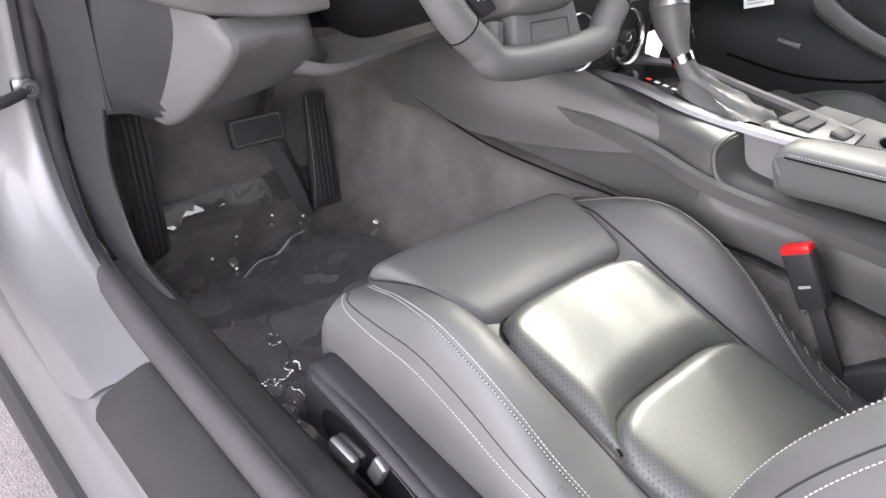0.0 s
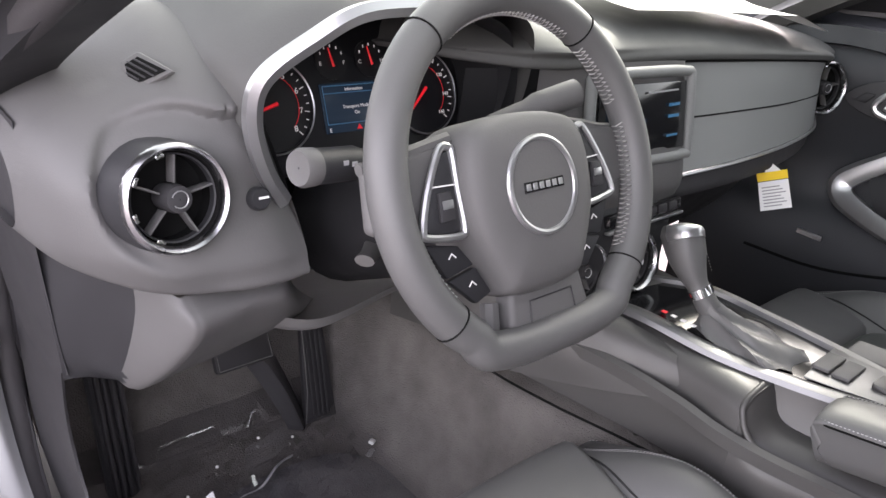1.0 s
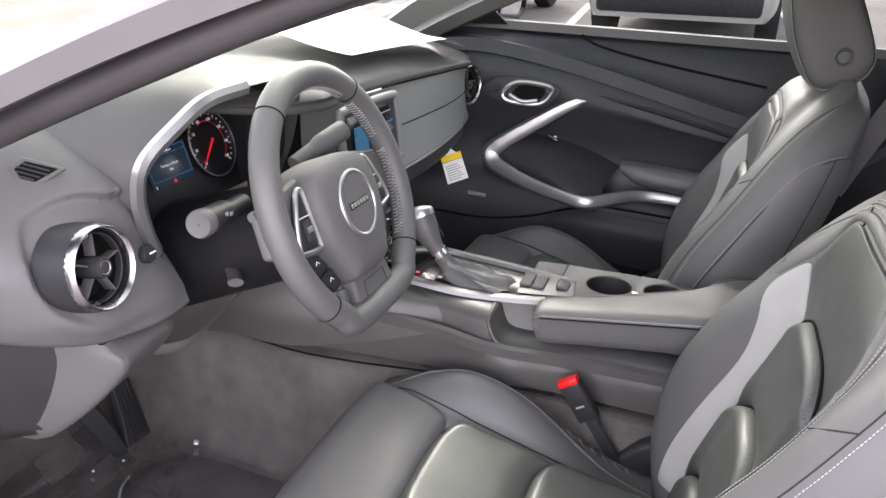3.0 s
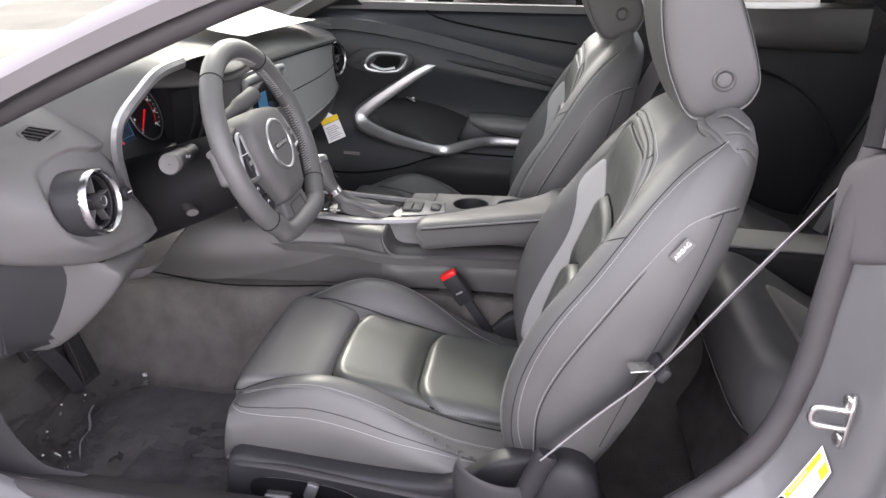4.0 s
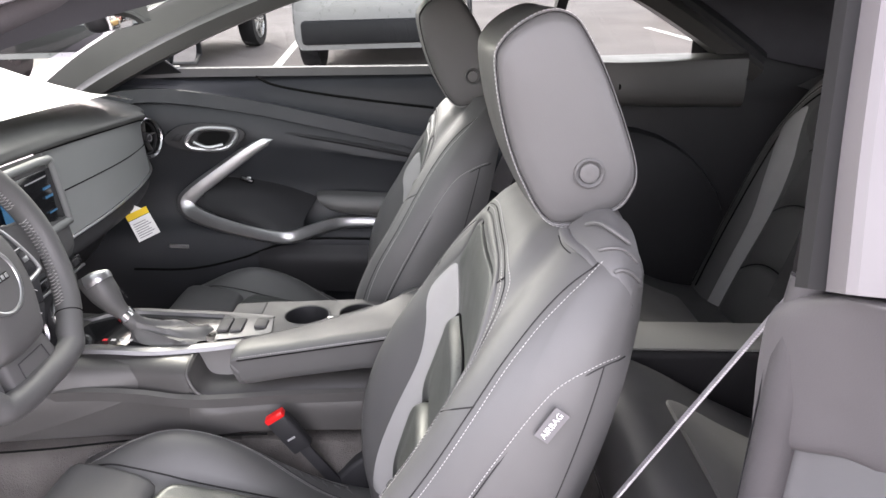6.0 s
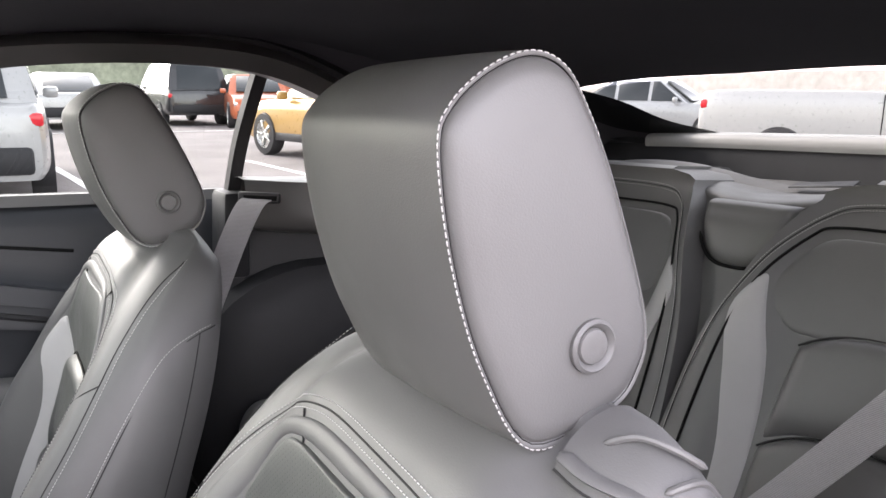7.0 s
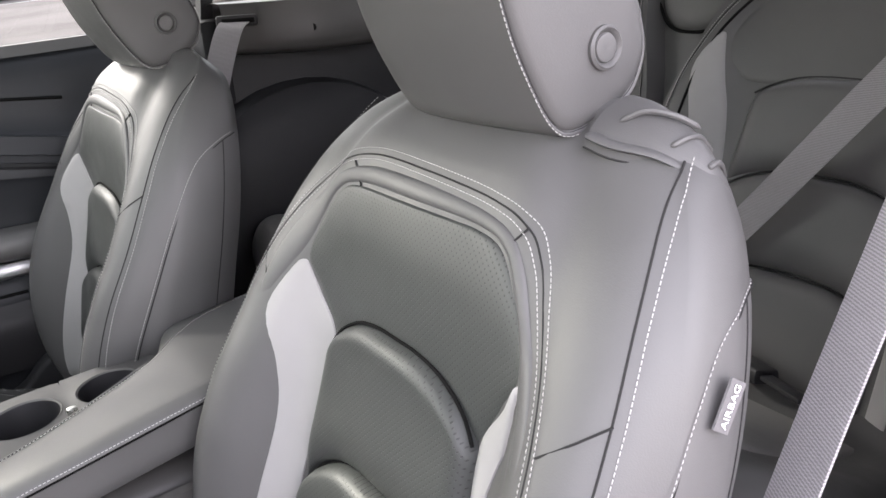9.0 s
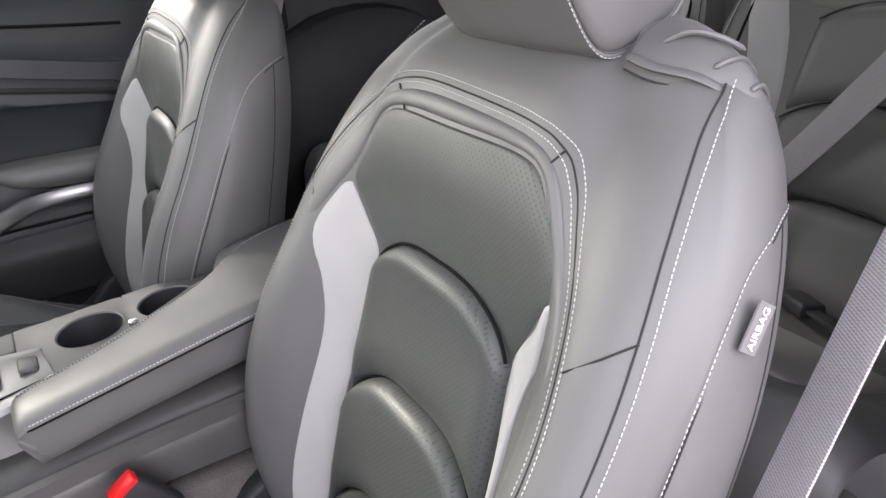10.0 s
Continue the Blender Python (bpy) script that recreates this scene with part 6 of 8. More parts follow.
part("lid_stitching", stitches(al + np.array([0.0012, 0.0, 0.0045]), (-0.8, 0.1, 0.5)), THREAD, arm, "pale contrast stitching")
fl = smooth([(-0.050, 0.470), (-0.044, 0.44), (-0.034, 0.385), (-0.013, 0.31), (0.006, 0.256), (0.024, 0.225), (0.050, 0.195), (0.078, 0.15), (0.095, 0.05)], 6)
part("far_seam", tube(np.array([(x, y, lid_z(y) - 0.0008) for x, y in fl]), 0.0009, 6), CREASE, arm)
part("far_stitching", stitches(np.array([(x - 0.004, y, lid_z(y) + 0.0012) for x, y in fl]), (0.1, 0, 1)), THREAD, arm, "pale contrast stitching")

# ---- buckle ----
def buckle(m, label):
    b = thing("belt_buckle", label, "belt buckle")
    part("housing", slab([(-0.017, -0.011, 0), (0.017, -0.011, 0), (0.019, 0.0, 0), (0.017, 0.011, 0), (-0.017, 0.011, 0), (-0.019, 0, 0)], (0, 0, 0.072), 0.004), BLACK, b)
    part("release", box((0, -0.001, 0.0735), (0.034, 0.018, 0.012), 0.003), RED, b, "red release button")
    part("stem", box((0, 0, -0.045), (0.020, 0.007, 0.10), 0.002), BLACK, b)
    part("label_bar", box((0, -0.0115, 0.03), (0.014, 0.001, 0.003), 0), INK, b)
    b.matrix_basis = m
    return b
buckle(basis((-0.143, 0.356, 0.517), (0, -0.822, 0.569), (1, 0, 0.11)), "black seat belt buckle with a bright red button")


# ---- pedals and footwell ----
pedal = thing("accelerator_pedal", "ribbed black rubber accelerator pedal", "pedal")
pm = basis((-0.248, 1.206, 0.380), (1, 0, -0.08), (0.186, 0.363, 0.91))
pp = lambda a, b, h=0.0: pm @ Vector((a, b, h))
part("plate", slab([pp(-0.0315, -0.1025), pp(0.0315, -0.1025), pp(0.020, 0.1025), pp(-0.020, 0.1025)], pm.to_3x3() @ Vector((0, 0, 0.012)), 0.004), RUBBER, pedal)
for a in (-0.0135, -0.0045, 0.0045, 0.0135):
    part("rib", box(pp(a, 0, 0.0135), (0.0045, 0.185, 0.004), 0.0015, pm.to_3x3().to_4x4()), RUBBER, pedal)
part("edge", tube([pp(-0.031, -0.101, 0.012), pp(-0.023, -0.05, 0.0135), pp(-0.021, 0.0, 0.0135), pp(-0.020, 0.101, 0.013)], 0.0010, 6), CONSOLE, pedal)
brake = thing("brake_pedal", "black brake pedal with a rubber pad on a bent arm", "pedal")
bm_ = basis((-0.397, 1.169, 0.468), (1, 0, 0), (0, 0.43, 0.9))
bp = lambda a, b, h=0.0: bm_ @ Vector((a, b, h))
part("pad", box(bp(0, 0, 0), (0.096, 0.048, 0.016), 0.008, bm_.to_3x3().to_4x4()), RUBBER, brake)
part("pad_rim", tube([bp(a, b, 0.009) for a, b in ((-0.043, -0.019), (0.043, -0.019), (0.043, 0.019), (-0.043, 0.019))], 0.0009, 6, True), DASH, brake)
part("arm", bar(smooth([bp(0.01, 0.0, -0.01), (-0.355, 1.20, 0.52), (-0.345, 1.22, 0.62), (-0.34, 1.20, 0.74)], 5), [(-0.006, -0.012), (-0.006, 0.012), (0.006, 0.012), (0.006, -0.012)], (0, -1, 0.2)), BLACK, brake)
part("bracket", net([[(-0.385, 1.185, 0.435), (-0.350, 1.175, 0.37), (-0.315, 1.165, 0.29)], [(-0.360, 1.165, 0.440), (-0.325, 1.155, 0.37), (-0.295, 1.150, 0.29)], [(-0.335, 1.185, 0.44), (-0.305, 1.185, 0.37), (-0.275, 1.180, 0.29)]], 3, 5), DARK, brake)
rest = thing("footrest", "ribbed black plastic footrest beside the sill", "footrest")
fm = basis((-0.595, 1.138, 0.425), Vector((0.88, 0.47, 0.0)), Vector((-0.054, 0.094, 0.99)))
fp = lambda a, b, h=0.0: fm @ Vector((a, b, h))
part("plate", slab([fp(-0.030, -0.115), fp(0.024, -0.115), fp(0.022, 0.14), fp(-0.030, 0.14)], fm.to_3x3() @ Vector((0, 0, -0.012)), 0.006), BLACK, rest)
for a in (-0.022, -0.010, 0.003, 0.016):
    part("rib", box(fp(a, 0.01, 0.003), (0.0065, 0.23, 0.006), 0.002, fm.to_3x3().to_4x4()), RUBBER, rest)
kick = part("kick_panel", net([[(-0.70, 1.14, 0.90), (-0.695, 1.14, 0.72), (-0.695, 1.12, 0.52), (-0.69, 1.06, 0.42), (-0.685, 0.94, 0.40)], [(-0.685, 1.02, 0.86), (-0.682, 1.005, 0.70), (-0.678, 1.03, 0.54), (-0.672, 0.985, 0.43), (-0.664, 0.90, 0.405)], [(-0.675, 1.30, 0.84), (-0.672, 1.28, 0.70), (-0.665, 1.24, 0.50), (-0.66, 1.10, 0.38), (-0.652, 0.96, 0.33)]], 5, 6), DARK)
tagged(kick, "dark plastic kick panel inside the doorway", "kick panel", kind="structure")
end_cap = part("trim", net([[(-0.712, 1.14, 0.925), (-0.712, 1.14, 0.80), (-0.70, 1.10, 0.66), (-0.69, 1.03, 0.62)], [(-0.704, 0.985, 0.90), (-0.702, 0.975, 0.80), (-0.690, 0.985, 0.68), (-0.683, 0.99, 0.63)]], 5, 5), DARK)
tagged(end_cap, "dark end panel of the dashboard facing the doorway", "dash end cap", kind="structure")

mat_ob = thing("floor_mat", "black carpet floor mat under clear protective film", "floor mat")
mat_out = smooth([(-0.60, 1.02), (-0.62, 0.80), (-0.61, 0.62), (-0.50, 0.58), (-0.30, 0.58), (-0.235, 0.66), (-0.225, 0.90), (-0.25, 1.06), (-0.36, 1.10), (-0.52, 1.08)], 4, True)
part("pile", slab([(x, y, 0.272) for x, y in mat_out], (0, 0, 0.008), 0.003), MAT_PILE, mat_ob)
film_rows = []
for y in np.linspace(0.57, 1.21, 54):
    r = []
    for x in np.linspace(-0.64, -0.215, 40):
        w = 0.0045 * noise.noise(Vector((x * 16, y * 11, 0.3))) + 0.003 * abs(noise.noise(Vector((x * 40 + y * 30, y * 26 - x * 20, 1.7)))) + 0.0012 * noise.noise(Vector((x * 95, y * 80, 2.2)))
        tear = (0.030 * math.exp(-((y - 0.68) / 0.07) ** 2) + 0.024 * math.exp(-((y - 1.08) / 0.05) ** 2)) * abs(noise.noise(Vector((x * 45, y * 50, 4.0))))
        r.append((x, y, 0.288 + w + tear + max(0, y - 1.10) * 0.25 + max(0, y - 1.19) * 1.9))
    film_rows.append(r)
film = part("protective_film", grid(np.array(film_rows)), FILM)
tagged(film, "crinkled clear plastic film lying over the floor mat", "plastic film")
film.visible_shadow = False
tear = thing("film_edge", "torn pale edge of the plastic film", "film edge")
part("edge", tube(smooth([(-0.50, 1.04, 0.292), (-0.46, 1.062, 0.295), (-0.42, 1.068, 0.293), (-0.38, 1.092, 0.296), (-0.345, 1.104, 0.293)], 5), [0.0006] + [0.0012] * 9 + [0.0022] * 10 + [0.0010], 6, False, 0.5), INK, tear)
scrap = thing("film_scrap", "small white scrap lying on the footwell carpet", "litter")
part("scrap", box((-0.228, 1.052, 0.300), (0.016, 0.010, 0.006), 0.003, Euler((0.2, 0.3, 0.6)).to_matrix().to_4x4()), WHITE, scrap)
# white beads stand in for glints of light on the crinkled film
glint = thing("film_glint", "tiny white beads painting glints on the footwell film", "litter")
for x, y, z in ((-0.46, 1.13, 0.305), (-0.52, 1.10, 0.30), (-0.33, 1.13, 0.303), (-0.50, 1.06, 0.297), (-0.38, 1.15, 0.31)):
    part("glint", lathe([(0.0013, 0), (0.0026, 0.0013), (0.002, 0.003), (0.0007, 0.004)], (x, y, z), (0, 0, 1), 8), WHITE, glint)

# ---- passenger door ----
door = thing("passenger_door", "dark grey door panel with a curved silver pull and armrest", "car door")
DZ = (1.012, 0.985, 0.955, 0.93, 0.87, 0.80, 0.72, 0.65, 0.60, 0.52, 0.42, 0.32)
DX = (0.84, 0.79, 0.765, 0.735, 0.715, 0.725, 0.740, 0.730, 0.700, 0.680, 0.675, 0.675)
door_rows = []
for y, dx, dz in ((1.06, -0.075, -0.012), (0.95, -0.045, -0.008), (0.82, -0.012, -0.002), (0.68, 0.0, 0.0), (0.52, 0.006, 0.004), (0.35, 0.010, 0.008), (0.18, 0.012, 0.012), (0.0, 0.012, 0.018), (-0.14, 0.012, 0.024)):
    drop = 0.02 if y > 0.8 else 0.02 - (0.8 - y) * 0.16
    door_rows.append([(x + dx, y, z + (dz if i < 2 else (drop if 2 <= i <= 4 else 0))) for i, (x, z) in enumerate(zip(DX, DZ))])
part("panel", net(door_rows, 5, 4), DOOR, door)
part("outer_skin", net([[(0.84, y, 1.012), (0.90, y, 0.98), (0.93, y, 0.7), (0.90, y, 0.3)] for y in (1.15, 0.6, 0.2, -0.16)], 3, 4), PAINT, door, "silver painted outer door skin")
part("belt_top", bar(smooth([(0.80, 1.05, 0.996), (0.815, 0.82, 1.006), (0.825, 0.55, 1.014), (0.835, 0.2, 1.024), (0.84, -0.14, 1.036)], 5), [(-0.03, -0.012), (-0.03, 0.003), (-0.012, 0.009), (0.02, 0.008), (0.03, -0.012)]), DASH, door, "padded window ledge")
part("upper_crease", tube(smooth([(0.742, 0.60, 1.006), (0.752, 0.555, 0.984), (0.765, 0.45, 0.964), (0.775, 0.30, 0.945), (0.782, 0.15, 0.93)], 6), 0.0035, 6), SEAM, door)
crest = smooth([(0.672, 1.0, 0.944), (0.700, 0.90, 0.962), (0.728, 0.80, 0.960), (0.748, 0.62, 0.936), (0.748, 0.45, 0.905), (0.745, 0.25, 0.865), (0.745, 0.05, 0.83)], 6)
part("shoulder", bar(crest, [(-0.020, -0.03), (-0.020, 0.0), (-0.006, 0.012), (0.016, 0.012), (0.024, -0.02)]), DOOR, door)
part("mid_crease", tube(smooth([(0.730, 0.53, 0.866), (0.728, 0.40, 0.848), (0.728, 0.25, 0.822), (0.73, 0.08, 0.79)], 6), 0.006, 6), BLACK, door)
# silver pull
sp = smooth([(0.735, 0.535, 0.862), (0.722, 0.60, 0.835), (0.705, 0.70, 0.765), (0.692, 0.765, 0.715), (0.686, 0.785, 0.688), (0.676, 0.765, 0.662), (0.652, 0.68, 0.638), (0.620, 0.58, 0.626), (0.606, 0.51, 0.624), (0.640, 0.45, 0.634), (0.690, 0.38, 0.640), (0.70, 0.25, 0.640), (0.705, 0.12, 0.642)], 6)
wide = np.interp(np.linspace(0, 1, len(sp)), (0, 0.12, 0.35, 0.6, 0.8, 1), (0.010, 0.018, 0.024, 0.016, 0.017, 0.012))
prof = [(-1, -0.25), (-0.9, 0.2), (-0.2, 0.42), (0.6, 0.30), (1, -0.2)]
tdir = np.gradient(sp, axis=0)
tdir /= np.linalg.norm(tdir, axis=1)[:, None]
nrm = np.array([-1.0, -0.2, 0.15])
sdir = np.cross(tdir, nrm)
sdir /= np.linalg.norm(sdir, axis=1)[:, None]
part("silver_pull", grid(np.array([[sp[i] + sdir[i] * wide[i] * a + nrm * 0.022 * b for a, b in prof] for i in range(len(sp))]), False, True, cap=True), SATIN, door, "curved satin silver door pull")
part("grip_shell", net([[(0.715, 0.74, 0.735), (0.745, 0.66, 0.748), (0.755, 0.56, 0.735), (0.76, 0.45, 0.70)],
                        [(0.682, 0.735, 0.705), (0.690, 0.65, 0.715), (0.690, 0.56, 0.700), (0.70, 0.47, 0.670)],
                        [(0.660, 0.71, 0.672), (0.645, 0.64, 0.672), (0.635, 0.56, 0.660), (0.655, 0.48, 0.648)],
                        [(0.668, 0.69, 0.648), (0.640, 0.62, 0.634), (0.615, 0.54, 0.628), (0.645, 0.47, 0.634)]], 5, 5), BLACK, door, "black moulded grip inside the pull")
part("window_switch", box((0.728, 0.635, 0.742), (0.014, 0.035, 0.012), 0.004, Euler((0.3, 0.2, 0)).to_matrix().to_4x4()), GLOSS, door, "black window switch")
part("switch_tip", box((0.722, 0.628, 0.748), (0.006, 0.010, 0.006), 0.002), SATIN, door)
part("armrest_pad", net([[(0.735, 0.455, 0.712), (0.725, 0.40, 0.718), (0.72, 0.28, 0.716), (0.72, 0.14, 0.714)], [(0.700, 0.450, 0.706), (0.685, 0.40, 0.710), (0.682, 0.28, 0.708), (0.682, 0.14, 0.706)], [(0.695, 0.440, 0.688), (0.680, 0.40, 0.676), (0.678, 0.28, 0.668), (0.678, 0.14, 0.664)], [(0.735, 0.43, 0.672), (0.73, 0.38, 0.655), (0.73, 0.28, 0.645), (0.73, 0.14, 0.64)]], 5, 5), LEATHER, door, "padded leather armrest")
part("pad_stitching", stitches(smooth([(0.6965, 0.445, 0.7005), (0.6825, 0.40, 0.702), (0.6795, 0.28, 0.699), (0.6795, 0.14, 0.696)], 6), (-1, 0, 0.2)), THREAD, door)
# inside handle
hb = basis((0.690, 0.706, 0.856), Vector((0.10, -0.99, 0.0)), Vector((0.05, 0, 1)))
inw = hb.to_3x3() @ Vector((0, 0, 1))
inw = inw if inw.x < 0 else -inw
def on_door(a, b, h=0.0):
    return np.array(hb @ Vector((a, b, 0)) + inw * h)
part("handle_plate", slab([on_door(a, b, 0.0) for a, b in smooth([(-0.115, 0.004), (-0.07, 0.034), (0.02, 0.038), (0.070, 0.026), (0.080, 0.004), (0.036, -0.032), (-0.05, -0.032), (-0.105, -0.016)], 4, True)], inw * 0.006, 0.002), DARK, door)
part("handle_cup", slab([on_door(a, b, 0.006) for a, b in smooth([(-0.038, -0.004), (-0.018, 0.018), (0.036, 0.018), (0.044, 0.004), (0.022, -0.018), (-0.026, -0.018)], 4, True)], inw * 0.002, 0), SEAM, door)
part("bezel", tube([on_door(a, b, 0.009) for a, b in smooth([(-0.062, -0.006), (-0.030, 0.024), (0.040, 0.025), (0.062, 0.012), (0.034, -0.022), (-0.040, -0.024)], 5, True)], 0.0062, 8, True), SATIN, door, "satin silver handle bezel")
part("lever", tube(smooth([on_door(-0.044, -0.008, 0.010), on_door(-0.010, -0.020, 0.016), on_door(0.028, -0.014, 0.014)], 5), 0.006, 8), SATIN, door, "satin silver door lever")
part("lock_switch", slab([on_door(a, b, 0.006) for a, b in ((-0.100, -0.004), (-0.084, 0.012), (-0.066, 0.012), (-0.080, -0.006))], inw * 0.004, 0.001), BLACK, door, "black lock switch")
part("speaker_badge", slab([(0.668, 0.832, 0.582), (0.668, 0.782, 0.580), (0.668, 0.782, 0.570), (0.668, 0.832, 0.572)], (-0.004, 0, 0), 0.0008), SATIN, door, "small silver speaker badge")
part("badge_bar", box((0.6635, 0.807, 0.576), (0.0006, 0.036, 0.003), 0), INK, door)
part("lower_crease", tube(smooth([(0.640, 0.92, 0.52), (0.655, 0.78, 0.518), (0.672, 0.66, 0.540), (0.675, 0.56, 0.578), (0.678, 0.48, 0.598), (0.68, 0.3, 0.60)], 6), 0.003, 6), SEAM, door)
part("map_pocket", net([[(0.662, 0.60, 0.565), (0.652, 0.52, 0.588), (0.652, 0.35, 0.592), (0.655, 0.15, 0.592)], [(0.650, 0.60, 0.54), (0.632, 0.52, 0.55), (0.630, 0.35, 0.55), (0.635, 0.15, 0.55)], [(0.665, 0.60, 0.48), (0.650, 0.52, 0.47), (0.650, 0.35, 0.46), (0.655, 0.15, 0.46)]], 5, 5), DARK, door)
# door mirror outside
dmir = thing("door_mirror", "grey door mirror showing the car park", "door mirror")
part("shell", net([[(0.90 + 0.16 * a, 0.80 - 0.03 * a, 1.055 + 0.045 * math.sin(q)) if k == 0 else (0.90 + 0.17 * a, 0.80 + 0.09 * math.cos(q) ** 2 + 0.02, 1.055 + 0.06 * math.sin(q)) for q in np.linspace(0, 2 * np.pi, 13)] for k, a in ((0, 0.0), (1, 0.15), (1, 0.6), (1, 0.95))], 3, 2), PAINT, dmir)
part("glass", slab([(0.905, 0.795, 1.02), (0.93, 0.79, 1.095), (1.06, 0.77, 1.10), (1.075, 0.77, 1.03), (1.04, 0.775, 1.01)], (0, -0.004, 0), 0.001), MIRROR, dmir, "mirror glass")
part("glass_frame", tube([(0.900, 0.793, 1.018), (0.925, 0.788, 1.10), (1.065, 0.766, 1.105), (1.082, 0.766, 1.028), (1.045, 0.772, 1.004)], 0.006, 8, True), BLACK, dmir)
part("foot", box((0.86, 0.82, 1.03), (0.10, 0.05, 0.03), 0.01), BLACK, dmir)
dmir.matrix_basis = pose(-0.01, 0.065, 0)
part("side_glass", net([[(0.825, 1.0, 1.0), (0.725, 0.68, 1.185), (0.620, 0.40, 1.300)], [(0.832, 0.6, 1.01), (0.745, 0.48, 1.17), (0.600, 0.28, 1.330)], [(0.838, 0.25, 1.02), (0.75, 0.20, 1.19), (0.585, 0.12, 1.350)], [(0.84, -0.160, 1.032), (0.755, -0.160, 1.19), (0.600, -0.160, 1.340)]], 4, 4), SIDE_GLASS, door, "lightly tinted door glass")
quarter = part("window_3", net([[(0.83, -0.170, 1.034), (0.75, -0.170, 1.18), (0.600, -0.170, 1.335)], [(0.80, -0.34, 1.05), (0.73, -0.32, 1.14), (0.595, -0.28, 1.28)], [(0.74, -0.58, 1.075), (0.70, -0.56, 1.085), (0.645, -0.54, 1.115)]], 4, 4), SIDE_GLASS)
tagged(quarter, "small tinted quarter glass behind the door glass", "side window", kind="structure")
sail = part("trim", slab([(0.775, 1.06, 0.985), (0.79, 0.80, 1.005), (0.765, 0.86, 1.06), (0.74, 0.93, 1.03)], (0.012, 0, 0), 0.003), BLACK)
tagged(sail, "black triangular mirror sail panel", "sail panel", kind="structure")

# ---- windscreen, inside mirror, paper, tag ----
ws = part("window_1", net([[(x, 1.42 - 0.10 * (abs(x) / 0.7) ** 2 * 1.6, 0.95) for x in (-0.70, -0.35, 0, 0.35, 0.70)], [(x * 0.93, 0.92 - 0.06 * (abs(x) / 0.7) ** 2, 1.15) for x in (-0.70, -0.35, 0, 0.35, 0.70)], [(x * 0.86, 0.42, 1.285) for x in (-0.70, -0.35, 0, 0.35, 0.70)]], 6, 4), GLASS)
tagged(ws, "clear raked windscreen glass", "windscreen", kind="structure")
imir = thing("inside_mirror", "black rear view mirror below the roof edge", "rear view mirror")
part("housing", box((-0.02, 0.60, 1.205), (0.25, 0.035, 0.062), 0.022, Euler((radians(-12), 0, radians(8))).to_matrix().to_4x4(), 4), BLACK, imir)
part("glass", box((-0.022, 0.583, 1.202), (0.236, 0.004, 0.050), 0.002, Euler((radians(-12), 0, radians(8))).to_matrix().to_4x4()), MIRROR, imir)
part("stem", tube([(-0.02, 0.61, 1.22), (-0.01, 0.66, 1.235)], 0.012, 10), BLACK, imir)
imir.matrix_basis = pose(-0.072, 0, -0.006)
paper = thing("paper_sheet", "large white paper sheet draped over the dash top", "paper")
pr = []
for i, t in enumerate(np.linspace(0, 1, 20)):
    r = []
    for s in np.linspace(0, 1, 20):
        x = 0.02 + 0.50 * s - 0.06 * t + 0.05 * s * t
        y = 0.872 - 0.045 * s + 0.36 * t - 0.02 * s * t
        z = 1.003 + 0.10 * t ** 1.6 * (1 - 0.25 * s) + 0.012 * math.sin(3.2 * s + 1.2) * (0.3 + t) - 0.030 * (s > 0.8) * (s - 0.8) * 5 * (1 - t) * 0.8
        r.append((x, y, z))
    pr.append(r)
part("sheet", grid(np.array(pr)), WHITE, paper)
hang = thing("hang_tag", "white and yellow paper tag hanging from the dash", "paper tag")
hm = basis((0.402, 0.795, 0.728), Vector((0.49, -0.84, 0.36)), Vector((-0.14, 0.22, 0.97)))
hq = lambda a, b: hm @ Vector((a * 0.70, b * 0.76, 0))
th = hm.to_3x3() @ Vector((0, 0, 0.0008))
part("card", slab([hq(-0.034, 0.010), hq(0.034, 0.010), hq(0.036, -0.058), hq(-0.036, -0.058)], th, 0), WHITE, hang)
part("yellow_band", slab([hq(-0.0345, 0.012), hq(0.0345, 0.012), hq(0.0345, 0.032), hq(-0.0345, 0.032)], th, 0), YELLOW, hang)
part("hook", slab([hq(-0.016, 0.032), hq(0.020, 0.032), hq(0.004, 0.050), hq(0.004, 0.075), hq(-0.010, 0.075), hq(-0.010, 0.050)], th, 0), WHITE, hang)
for i in range(7):
    for sgn in (1, -1):
        part("text_bar", slab([hq(-0.027, -0.002 - 0.0075 * i), hq(0.020 + 0.006 * ((i * 7) % 3 - 1), -0.002 - 0.0075 * i), hq(0.020 + 0.006 * ((i * 7) % 3 - 1), -0.0045 - 0.0075 * i), hq(-0.027, -0.0045 - 0.0075 * i)], th * 1.4 * sgn, 0), INK, hang)

# ---- seat belts ----
belt = thing("seat_belt", "grey webbing seat belt hanging from the pillar", "seat belt")
bpath = smooth([(-0.640, -0.190, 1.085), (-0.642, -0.137, 1.00), (-0.643, -0.043, 0.85), (-0.646, 0.052, 0.70), (-0.647, 0.12, 0.62), (-0.647, 0.188, 0.535)], 8)
part("webbing", ribbon(bpath, (0.90, -0.47, -0.23), 0.047, 0.0016), WEB, belt)
part("tongue", box((-0.647, 0.052, 0.704), (0.052, 0.014, 0.022), 0.005, Euler((radians(35), 0, radians(10))).to_matrix().to_4x4()), BLACK, belt, "black belt tongue holder")
part("tongue_blade", box((-0.650, 0.076, 0.703), (0.024, 0.034, 0.003), 0.001, Euler((radians(-5), 0, radians(10))).to_matrix().to_4x4()), STEEL, belt, "steel belt tongue")
